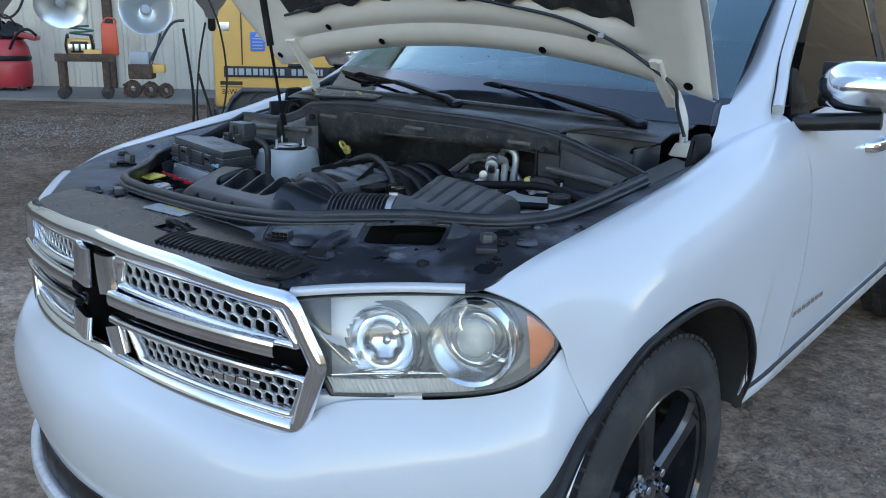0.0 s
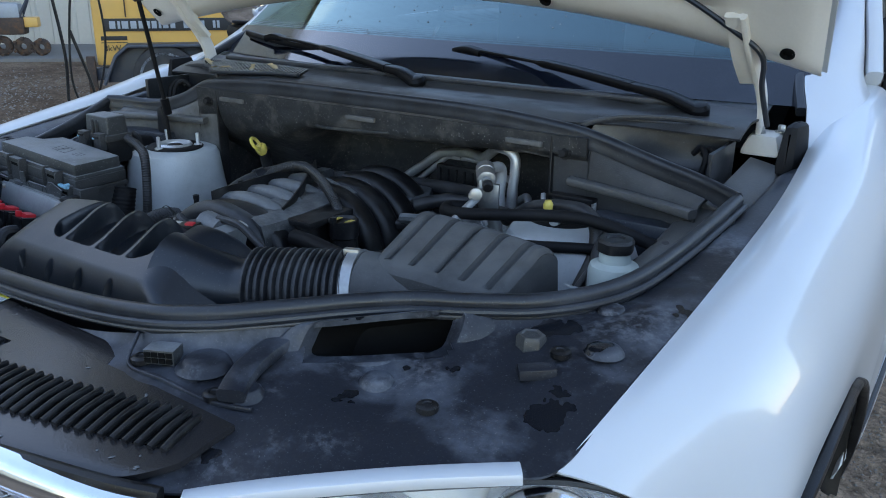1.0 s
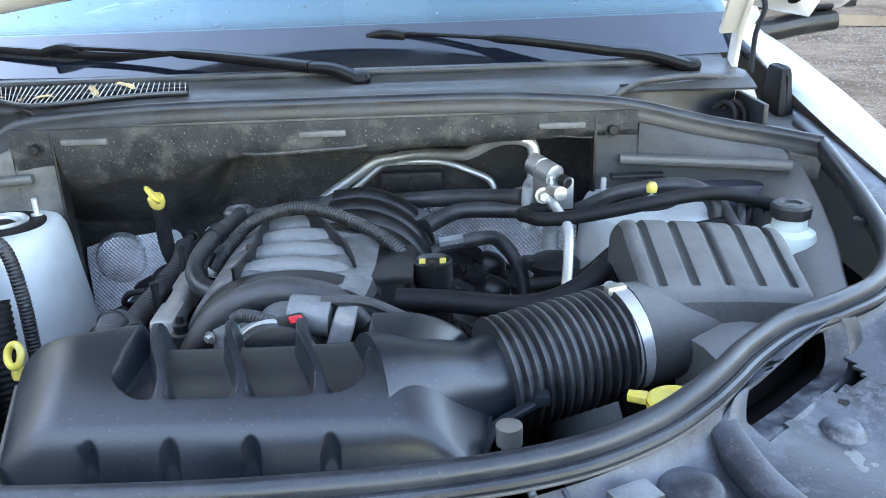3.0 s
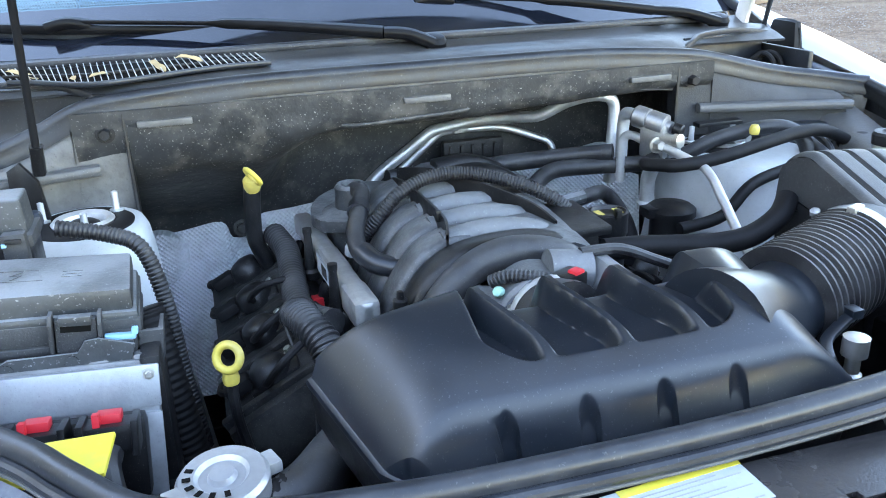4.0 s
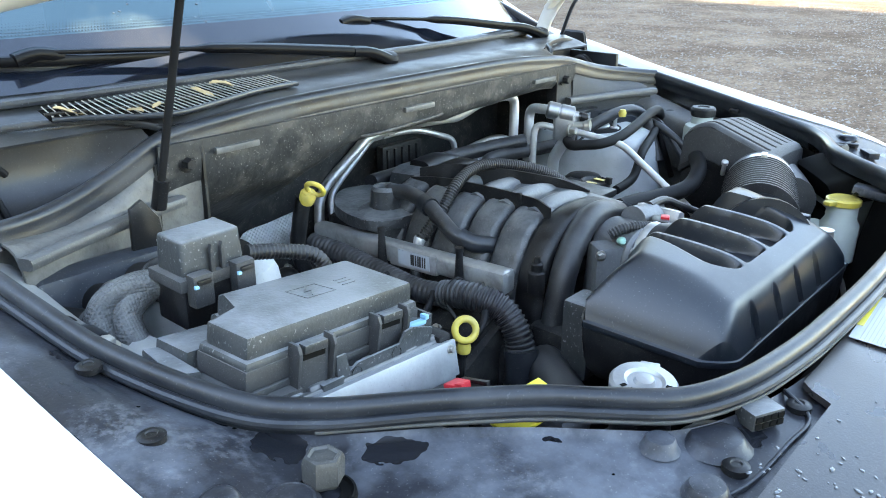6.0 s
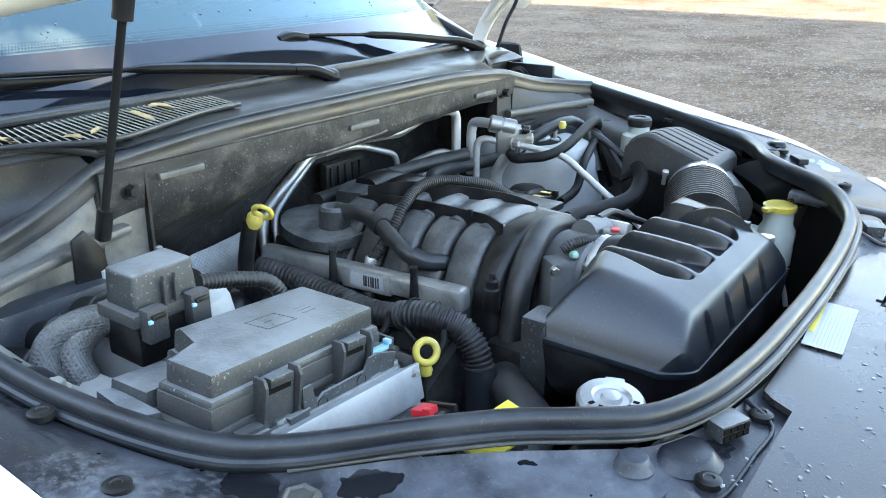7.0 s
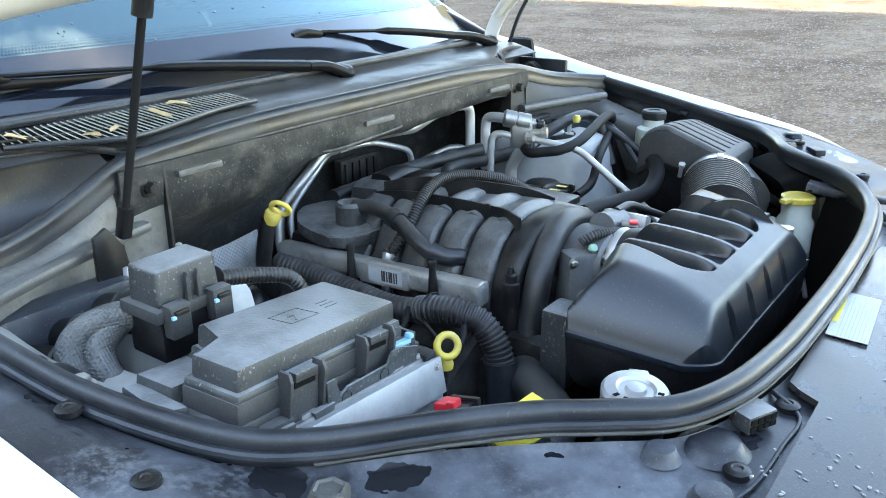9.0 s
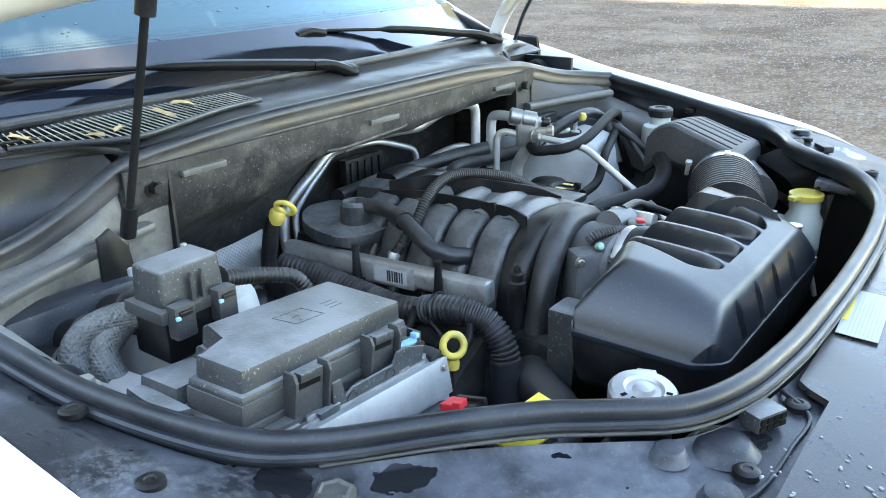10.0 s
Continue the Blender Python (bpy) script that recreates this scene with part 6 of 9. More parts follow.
# wipers
def wiper(pivot, elbow, tip, blade):
    """Arm from its pivot over the elbow to the holder, and the blade under it."""
    pivot, elbow, tip = Vector(pivot), Vector(elbow), Vector(tip)
    head = pivot.lerp(elbow, .0)
    w = part("wiper_arm", sweep(bmesh.new(), smooth_line([head, head.lerp(elbow, .5) + Vector((0, 0, .006)), elbow], 5), rect(.036, .020, .007), up=(0, 0, 1), scale=lambda t: 1 - .22 * t), M_WIPER, car, "black windshield wiper")
    part("pivot_cap", lathe([(.017, -.01), (.018, .006), (.013, .013), (0, .015)], pivot, (0, -.3, .95), 20), M_WIPER, w, "round pivot cap")
    part("arm_rod", sweep(bmesh.new(), smooth_line([elbow, elbow.lerp(tip, .35) + Vector((0, -.004, .010)), elbow.lerp(tip, .62) + Vector((0, 0, .012)), tip + Vector((0, 0, .012))], 10), rect(.029, .018, .006), up=(0, 0, 1), scale=lambda t: 1 - .16 * step(0, .5, t) - .46 * step(.50, .60, t)), M_WIPER, w, "slender wiper arm rod")
    part("blade_holder", sweep(bmesh.new(), smooth_line([tip + Vector((.035, -.002, .004)), tip + Vector((0, 0, .010)), tip + Vector((-.03, .002, .004))], 4), rect(.024, .018, .006), up=(0, 0, 1)), M_WIPER, w, "blade holder")
    line = smooth_line(blade, 8)
    part("blade", sweep(bmesh.new(), line, rect(.013, .015, .004), up=(0, 0, 1)), M_WIPER, w, "wiper blade")
    part("blade_rubber", sweep(bmesh.new(), [p + Vector((0, .003, -.008)) for p in line], rect(.003, .012, .001), up=(0, 0, 1)), M_RUBBER, w)


wiper((.050, .612, 1.192), (-.030, .622, 1.214), (-.49, .765, 1.232), [(-.66, .835, 1.238), (-.58, .798, 1.236), (-.489, .764, 1.232), (-.36, .744, 1.226), (-.231, .730, 1.219)])
wiper((.600, .672, 1.186), (.470, .690, 1.214), (.085, .742, 1.240), [(-.17, .752, 1.226), (-.05, .745, 1.228), (.085, .742, 1.226), (.22, .750, 1.218), (.350, .764, 1.208)])


# ---- the car: engine and what sits round it ----
# intake air box behind the radiator
def smin(a, b, k=.012):
    h = max(0, min(1, .5 + .5 * (b - a) / k))
    return b + (a - b) * h - k * h * (1 - h)


RIB_X = (-.072, -.001, .068)
SLOT_X = (-.124, -.0555, .0130, .0800)


def box_left(y):
    return -.211 - .29 * (y + .141)


def flange_z(y):
    """The joint of the two shells rises towards the engine."""
    return .967 + .17 * (y + .145)


def airbox_z(x, y):
    base = flange_z(y)
    front = base + .007 + (y + .1500) * 3.0
    brow = 1.0225 + (y + .134) * .60
    top = 1.0405 + .25 * (y + .104) - 2.6 * max(0, y + .045) ** 2 + .004 * step(.02, .12, x)
    d = max(0, x - box_left(y))
    left = base + .005 + d * .98 + .016 * (1 - math.exp(-d / .010))
    right = base + .008 + (.205 + .12 * (y + .145) - x) * 1.02
    back = base + .014 + (.013 + .020 * step(-.20, -.10, x) - y) * 2.2
    h = smin(smin(smin(brow, top, .012), front, .022), smin(left, smin(right, back, .014), .014), .026)
    # hollow in the top, open to the engine, its cells parted by upright ribs
    bow = .016 * max(0, (abs(x + .002) - .080) / .030) ** 2
    hollow = step(-.124, -.114, x - .05 * (y + .10)) * (1 - step(.100, .108, x)) * step(-.1055 + bow, -.0975 + bow, y)
    sag = .010 + .020 * math.sin(math.pi / 2 * max(0, min(1, (y + .106) / .10))) ** .75
    fin = 0.0
    for rx in RIB_X:
        lean = rx - .030 * step(-.10, .0, y)
        fin = max(fin, 1 - step(.0030, .0085 + .006 * step(-.07, -.10, y), abs(x - lean)))
    h -= sag * hollow * (1 - fin)
    # four capsule notches down the front
    for sx in SLOT_X:
        run = 1 - step(-.1368, -.1338, y + .006 * (abs(x - sx) / .009) ** 2)
        h -= .019 * run * (1 - step(.0072, .0090, abs(x - sx)))
    return max(h, base + .002)


def spaced(stops):
    """A line of values, closer together where the stops ask for it: (end, step)."""
    out = [stops[0][0]]
    for end, d in stops[1:]:
        n = max(1, round((end - out[-1]) / d))
        a = out[-1]
        out += [a + (end - a) * k / n for k in range(1, n + 1)]
    return out


poly = []
us_box = spaced([(0, 0), (.03, .006), (.20, .011), (.78, .0026), (1, .011)])
vs_box = spaced([(0, 0), (.10, .0040), (.32, .0065), (.40, .012), (1, .016)])
for v in vs_box:
    row = []
    for u in us_box:
        y0 = -.1505 + .030 * max(0, 1 - u * 11) ** 2.2 + .020 * max(0, (u - .94) / .06) ** 2
        y1 = .013 + .020 * step(.10, .32, u) - .012 * max(0, 1 - u * 14) ** 2 - .025 * max(0, (u - .85) / .15)
        y = y0 + (y1 - y0) * v
        x0, x1 = box_left(y), .205 + .12 * (y + .145)
        x = x0 + (x1 - x0) * u - .030 * step(-.10, .0, y) * step(.10, .26, u) * (1 - step(.74, .90, u))
        row.append((x, y, airbox_z(x, y)))
    poly.append(row)
edge = poly[0] + [r[-1] for r in poly[1:-1]] + poly[-1][::-1] + [r[0] for r in poly[-2:0:-1]]
bm = grid_mesh(poly)
grid_mesh([edge, [(-.012 + (x + .012) * 1.006, -.058 + (y + .058) * 1.006, flange_z(y) + .003) for x, y, z in edge]], bm, close=True)
bmesh.ops.remove_doubles(bm, verts=bm.verts[:], dist=.0001)
bmesh.ops.recalc_face_normals(bm, faces=bm.faces[:])
airbox = part("intake_air_box", bm, M_AIRBOX, car, "satin black intake air box with ribs and notches", 32)
rim_line = [Vector((x, y, flange_z(y))) for x, y, z in edge]


def shrunk(p, k, z):
    return Vector((-.012 + (p.x + .012) * k, -.058 + (p.y + .058) * k, z))


part("flange", grid_mesh([[shrunk(p, k, p.z + dz) for p in rim_line] for k, dz in ((.990, .007), (1.004, .004), (1.020, .0030), (1.024, 0), (1.020, -.004), (1.0, -.006))], close=True), M_AIRBOX, airbox, "flange round the box")
part("lower_shell", grid_mesh([[shrunk(p, k, p.z - dz) for p in rim_line] for k, dz in ((1.012, .002), (1.010, .020), (.995, .042), (.96, .062), (.90, .078), (.60, .085))], close=True), M_BLACK, airbox, "black lower half with mud splashes")
neck = [(.105, -.062, 1.002), (.150, -.044, .996), (.195, -.024, .990), (.225, -.010, .992), (.252, .002, .996)]
part("outlet_neck", sweep(bmesh.new(), smooth_line(neck, 8), circle(.052, 32), scale=lambda t: 1.24 - .36 * step(0, .62, t)), M_AIRBOX, airbox, "tapering outlet neck")
part("neck_flange", sweep(bmesh.new(), smooth_line([(.190, -.150, .968), (.206, -.112, .974), (.222, -.080, .982), (.245, -.068, .990), (.268, -.062, .999)], 6), rect(.012, .006, .002), up=(0, 0, 1)), M_AIRBOX, airbox, "moulded joint line of the neck")
part("neck_clip", box(-.007, .007, -.008, .008, -.004, .006, .002, m=Matrix.Translation((.266, -.062, .999))), M_AIRBOX, airbox)

# bellows hose and clamp
bel = [(.226, -.008, .994), (.255, .003, .996), (.285, .015, .998), (.320, .029, 1.000), (.352, .042, 1.003)]
part("bellows_hose", tube(bel, .0595, 40, 10, ribs=.11, pitch=.0098), M_HOSE, car, "ribbed black rubber intake hose")
clamp = part("hose_clamp", sweep(bmesh.new(), smooth_line([(.352, .042, 1.005), (.366, .047, 1.006)], 2), circle(.0570, 40)), M_RAIL, car, "bright steel hose clamp")
part("clamp_screw", box(-.011, .011, -.005, .005, -.005, .005, .002, m=Matrix.Translation((.352, .042, 1.061)) @ Matrix.Rotation(radians(20), 4, "Z")), M_STEEL, clamp)

# air filter box
AF = [(.383, .034, 1.054), (.566, .050, 1.040), (.570, .205, 1.058), (.378, .196, 1.074)]


def af_top(u, v, d=0.0):
    p = Vector(AF[0]).lerp(Vector(AF[1]), u).lerp(Vector(AF[3]).lerp(Vector(AF[2]), u), v)
    rise = v / .70 if v < .70 else 1 - ((v - .70) / .30) ** 2
    p.z += (.027 - .007 * u) * rise + .003 * math.sin(math.pi * u) + d
    return p


bm = bmesh.new()
N = 90
rows = []
for j in range(33):
    v = j / 32
    row = []
    for i in range(N + 1):
        u = i / N
        d = 0.0
        for g in (.115, .305, .50, .695, .885):
            d -= .0085 * max(0, min(1, (min(v - .10, .93 - v)) / .025)) / (1 + ((u - g) / .020) ** 8)
        edge = min(u, 1 - u, v, 1 - v) / .05
        d -= .007 * max(0, 1 - edge) ** 2
        row.append(af_top(u, v, d))
    rows.append(row)
grid_mesh(rows, bm)
filt = part("air_filter_box", bm, M_LID, car, "dusty black air filter box with grooves in its lid", 50)
ring = [af_top(i / 12, 0, -.007) for i in range(13)] + [af_top(1, i / 8, -.007) for i in range(1, 9)] + [af_top(1 - i / 12, 1, -.007) for i in range(1, 13)] + [af_top(0, 1 - i / 8, -.007) for i in range(1, 8)]
cx, cy = .475, .125
part("lid_skirt", grid_mesh([ring] + [[Vector((cx + (p.x - cx) * k, cy + (p.y - cy) * k, p.z - dz)) for p in ring] for k, dz in ((1.014, .005), (1.035, .050), (1.035, .056))], close=True), M_LID, filt, "sloping skirt of the lid")
part("filter_base", grid_mesh([[Vector((cx + (p.x - cx) * k, cy + (p.y - cy) * k, p.z - dz)) for p in ring] for k, dz in ((1.055, .056), (1.055, .066), (1.0, .068), (.95, .22))], close=True), M_BLACK, filt, "black lower half of the filter box")
part("inlet_spigot", sweep(bmesh.new(), smooth_line([(.362, .046, 1.006), (.385, .054, 1.004), (.415, .066, 1.000), (.46, .085, .995)], 5), circle(.0555, 32), scale=lambda t: 1 - .10 * step(.25, .8, t)), M_LID, filt, "round spigot that flares into the box")
for y, z in ((.115, 1.012), (.10, .985)):
    part("lid_screw", lathe([(.004, 0), (.004, .02), (.006, .022), (.006, .028), (0, .03)], (.368, y, z), (-.3, -.2, .9), 10), M_ALU, filt, "lid screw")
part("breather_hose", tube([(0.366, 0.166, 1.035), (0.340, 0.146, 1.022), (0.300, 0.138, 1.006), (0.260, 0.141, 1.000), (0.210, 0.157, .998), (0.165, 0.166, 1.000), (0.120, 0.173, 1.000)], .0135, 16), M_DULL, car, "black breather hose")

# fuse box with its lid, latches and bracket; it leans down towards the engine
FB = [(-.622, .118), (-.399, .132), (-.403, .232), (-.580, .225), (-.582, .181), (-.626, .174)]


def grown(pts, d):
    """The outline moved out by d on every side."""
    n = len(pts)
    out = []
    for i in range(n):
        p0, p1, p2 = Vector(pts[i - 1]), Vector(pts[i]), Vector(pts[(i + 1) % n])
        a, b = (p1 - p0).normalized(), (p2 - p1).normalized()
        na, nb = Vector((a.y, -a.x)), Vector((b.y, -b.x))
        m = (na + nb).normalized()
        q = p1 + m * (d / max(.4, m.dot(na)))
        out.append((q.x, q.y))
    return out


FBB = [(-.632, .112), (-.394, .127), (-.398, .240), (-.640, .232)]
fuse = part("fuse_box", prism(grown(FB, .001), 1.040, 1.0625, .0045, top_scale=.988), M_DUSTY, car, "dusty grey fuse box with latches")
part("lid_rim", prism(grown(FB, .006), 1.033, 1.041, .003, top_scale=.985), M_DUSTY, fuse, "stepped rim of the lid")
part("lid_band", prism(grown(FB, .007), 1.013, 1.034, .003), M_LID, fuse, "lower band of the lid")
part("body_rim", prism(grown(FBB, .003), 1.004, 1.0125, .003), M_LID, fuse, "black edge of the housing")
part("box_body", prism(FBB, .915, 1.005, .005), M_LID, fuse, "black lower housing")
part("body_band", prism(grown(FBB, .003), .966, .974, .002), M_LID, fuse)
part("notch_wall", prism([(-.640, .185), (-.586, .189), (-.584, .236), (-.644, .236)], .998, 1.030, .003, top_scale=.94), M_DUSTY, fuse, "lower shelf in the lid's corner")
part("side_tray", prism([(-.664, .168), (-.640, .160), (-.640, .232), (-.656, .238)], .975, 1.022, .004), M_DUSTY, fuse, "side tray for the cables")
for x, y, w in ((-.556, .1115, .036), (-.448, .1185, .036)):
    l = part("latch", box(x - w / 2, x + w / 2, y - .006, y + .002, .988, 1.042, .002), M_LID, fuse, "plastic latch")
    part("latch_bar", box(x - w / 2 + .004, x + w / 2 - .004, y - .010, y, 1.037, 1.046, .0015), M_DUSTY, l)
    part("latch_slot", box(x - w / 2 + .005, x + w / 2 - .005, y - .0068, y - .0055, 1.030, 1.036, 0), M_DARK, l)
    for sx in (-1, 1):
        part("latch_ear", prism([(-.004, .004), (.010, .008), (.013, .052), (.009, .060), (-.004, .060)], -.0018, .0018, .0006, m=Matrix.Translation((x + sx * (w / 2 + .003), y, .988)) @ Matrix(((0, 0, 1, 0), (-1, 0, 0, 0), (0, 1, 0, 0), (0, 0, 0, 1)))), M_LID, l)
for x0, x1, z0, z1, y in ((-.606, -.572, .978, 1.006, .106), (-.420, -.396, 1.000, 1.024, .118)):
    cl = part("side_clip", box(x0, x1, y - .006, y + .010, z0, z1, .003), M_LID, fuse, "slotted side clip")
    part("clip_bar", box(x0 + .003, x1 - .003, y - .010, y - .005, z1 - .009, z1 - .004, .001), M_DUSTY, cl)
    part("clip_bar", box(x0 + .003, x1 - .003, y - .010, y - .005, z0 + .003, z0 + .008, .001), M_DUSTY, cl)
    part("clip_slot", box(x0 + .004, x1 - .004, y - .0068, y - .0055, z1 - .018, z1 - .010, 0), M_DARK, cl)
part("end_bracket", prism([(-.394, .120), (-.372, .122), (-.372, .160), (-.376, .160), (-.376, .126), (-.394, .124)], .985, 1.022, .001), M_LID, fuse, "black plastic end bracket")
part("blue_clip", box(-.424, -.396, .1085, .116, 1.020, 1.0255, .002), M_BLUE, fuse, "light blue clip")
part("blue_clip", box(-.400, -.394, .107, .116, 1.0255, 1.031, .0015), M_BLUE, fuse, "light blue clip")
br = part("bracket", prism([(-.530, .985), (-.402, .996), (-.397, 1.020), (-.428, 1.028), (-.440, 1.026), (-.446, 1.014), (-.505, 1.012), (-.516, 1.004), (-.522, 1.026), (-.534, 1.025)], -.0015, .0015, .0006, m=Matrix.Translation((0, .100, 0)) @ Matrix.Rotation(radians(90), 4, "X")), M_DUSTY, fuse, "dark steel bracket with holes")
for x, z in ((-.452, 1.006), (-.507, 1.001)):
    part("bracket_hole", lathe([(.0066, -.0022), (.0066, .0022), (0, .0022)], (x, .100, z), (0, 1, 0), 16), M_DARK, br)
part("hook_plate", prism([(-.548, .982), (-.528, .984), (-.524, 1.004), (-.552, 1.002)], -.004, .004, .002, m=Matrix.Translation((0, .100, 0)) @ Matrix.Rotation(radians(90), 4, "X")), M_DUSTY, fuse, "folded steel hook")
part("lower_arm", prism([(-.640, .950), (-.560, .972), (-.535, .985), (-.535, .970), (-.600, .945)], -.003, .003, .001, m=Matrix.Translation((0, .098, 0)) @ Matrix.Rotation(radians(90), 4, "X")), M_DUSTY, fuse, "dusty steel arm under the box")
part("arm_bolt", bolt((-.582, .095, .962), .006, .005, (0, -1, 0)), M_STEEL, fuse)
mark = [[(-.518, .162), (-.480, .163), (-.486, .190), (-.524, .189), (-.518, .162)], [(-.500, .186), (-.510, .176), (-.500, .177), (-.508, .166)]]
for line in mark + [[(-.464, .170 + .007 * k), (-.446, .171 + .007 * k)] for k in range(3)]:
    part("embossed_mark", sweep(bmesh.new(), [Vector((x, y, 1.0625)) for x, y in line], rect(.0016, .0014, .0004), up=(0, 0, 1)), M_DUSTY, fuse, "embossed warning mark")
part("red_cable", tube([(-.646, .165, 1.0), (-.660, .15, .990), (-.664, .15, .95), (-.655, .16, .90)], .0035, 8), M_RED, fuse, "red cable")
fuse.matrix_world = Matrix.Translation((-.51, .175, 1.0625)) @ Matrix.Rotation(radians(5.6), 4, "Y") @ Matrix.Translation((.51, -.175, -1.0625))

# engine control unit in front of the fuse box
ecu_m = Matrix.Translation((-.482, .092, .996)) @ Matrix.Rotation(radians(-1), 4, "Z") @ Matrix.Rotation(radians(3.2), 4, "Y") @ Matrix.Rotation(radians(-14), 4, "X")
ecu = part("control_unit", box(-.097, .097, -.004, .018, -.125, 0, .003, m=ecu_m), M_ECU, car, "finned aluminium control unit with red-locked connectors")
part("face_frame", box(-.099, .099, -.008, -.003, -.039, .001, .0015, m=ecu_m), M_ECU, ecu, "pale aluminium face plate")
part("face_frame", box(.082, .099, -.008, -.003, -.125, -.0445, .0015, m=ecu_m), M_ECU, ecu)
part("cast_edge", box(-.100, .100, .004, .024, -.010, .004, .003, m=ecu_m), M_EDGE, ecu, "cast rear edge with bosses")
for k in range(5):
    part("boss", box(-.088 + k * .041, -.066 + k * .041, .006, .030, -.004, .009, .004, m=ecu_m), M_EDGE, ecu)
part("header", box(-.092, .086, -.026, -.003, -.120, -.040, .008, m=ecu_m), M_BLACK, ecu, "black connector header")
for k in range(3):
    x = -.058 + k * .058
    c = part("connector", box(x - .024, x + .022, -.062, -.028, -.060, -.037, .003, m=ecu_m), M_BLACK, ecu, "black wiring connector")
    part("connector_rib", box(x - .026, x - .020, -.066, -.030, -.064, -.033, .001, m=ecu_m), M_BLACK, c)
    part("connector_rib", box(x + .018, x + .024, -.066, -.030, -.064, -.033, .001, m=ecu_m), M_BLACK, c)
    part("lock_lever", box(x - .011, x + .010, -.052, -.032, -.038, -.029, .002, m=ecu_m), M_RED, c, "red locking lever")
    part("lock_lever", box(x - .013, x - .007, -.060, -.050, -.040, -.026, .001, m=ecu_m), M_RED, c)
    part("wire_loom", tube([ecu_m @ Vector((x, -.060, -.062)), ecu_m @ Vector((x, -.085, -.070)), ecu_m @ Vector((x + .01, -.095, -.12)), ecu_m @ Vector((x + .02, -.09, -.18))], .011, 10), M_HOSE, c)
part("corner_screw", bolt(ecu_m @ Vector((.090, -.008, -.008)), .0035, .003, (0, -1, .2)), M_STEEL, ecu)
part("corner_screw", bolt(ecu_m @ Vector((-.090, -.008, -.008)), .0035, .003, (0, -1, .2)), M_STEEL, ecu)

# relay box and its loom
rm = Matrix.Translation((-.545, .307, 1.071)) @ Matrix.Rotation(radians(0), 4, "Z")
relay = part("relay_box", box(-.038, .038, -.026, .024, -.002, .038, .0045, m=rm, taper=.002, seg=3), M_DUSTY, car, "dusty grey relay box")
part("relay_rim", box(-.046, .043, -.034, .030, -.014, .000, .003, m=rm), M_LID, relay, "rim of the relay box")
part("relay_base", box(-.040, .040, -.030, .028, -.060, -.012, .004, m=rm), M_BLACK, relay, "black base of the relay box")
for x in (-.026, .026):
    l = part("latch", box(x - .012, x + .012, -.046, -.030, -.030, .006, .003, m=rm), M_LID, relay, "plastic latch")
    part("latch_bar", box(x - .008, x + .008, -.049, -.045, -.004, .001, .001, m=rm), M_BLACK, l)
    part("blue_clip", box(x - .012, x - .007, -.0485, -.045, -.007, -.003, .001, m=rm), M_BLUE, l, "light blue clip")
for x in (-.005, .008):
    part("guide_rib", prism([(-.003, 0), (.003, 0), (.002, .034), (0, .040), (-.002, .034)], -.003, .003, .0008, m=rm @ Matrix.Translation((x, -.030, -.010)) @ Matrix.Rotation(radians(90), 4, "X")), M_LID, relay)
part("loom", tube([(-.555, .328, 1.045), (-.60, .352, 1.046), (-.635, .358, 1.030), (-.650, .335, .998), (-.640, .295, .962), (-.62, .25, .91)], .0165, 18), M_BRAID, car, "braided grey wiring loom")
part("loom", tube([(-.590, .350, 1.042), (-.618, .345, 1.022), (-.622, .318, .992), (-.608, .275, .955), (-.59, .23, .90)], .0175, 18), M_BRAID, car, "braided grey wiring loom")
for p, q in (((-.560, .430, 1.020), (-.556, .375, 1.034)), ((-.612, .432, 1.010), (-.606, .385, 1.020)), ((-.655, .415, 1.000), (-.640, .372, 1.004))):
    bt = part("grommet_boot", tube([p, q], .020, 18), M_DULL, car, "dark rubber grommet boot")
    part("boot_lip", lathe([(.020, -.004), (.026, -.002), (.026, .003), (.020, .005), (.012, .003), (0, -.004)], q, Vector(q) - Vector(p), 20), M_HOSE, bt)
part("loom", tube([(-.66, .33, 1.0), (-.68, .32, 1.02), (-.70, .34, 1.0), (-.69, .36, .95)], .02, 14), M_RUBBER, car, "dark rubber grommet boot")
part("battery_tray_edge", prism([(-.690, .46), (-.690, .30), (-.690, .20), (-.66, .125), (-.632, .125), (-.634, .195), (-.606, .278), (-.612, .330), (-.640, .300), (-.648, .36), (-.652, .46)], .995, 1.006, .003), M_TRAY, car, "pale grey shelf beside the fuse box")

# radiator cap, dipsticks, washer filler, reservoir
cap = part("radiator_cap", lathe([(.026, -.02), (.033, -.016), (.034, 0), (.031, .004), (.020, .005), (.017, .002), (.011, .002), (.009, .006), (0, .007)], (-.335, -.118, .996), (-.05, -.1, 1), 40), M_RAIL, car, "bare aluminium radiator cap")
for a in (20, 200):
    part("cap_ear", box(.028, .043, -.010, .010, -.008, .002, .002, m=Matrix.Translation((-.335, -.118, .996)) @ Matrix.Rotation(radians(a), 4, "Z")), M_RAIL, cap)
part("filler_neck", lathe([(.030, 0), (.030, -.05), (.04, -.055), (.04, -.09)], (-.335, -.118, .98), (0, 0, 1), 24), M_BLACK, cap)
for k in range(10):
    a = radians(60 + k * 24)
    part("text_bar", box(.022, .028, -.002, .002, .0045, .0052, 0, m=Matrix.Translation((-.335, -.118, .996)) @ Matrix.Rotation(a, 4, "Z")), M_DARK, cap)

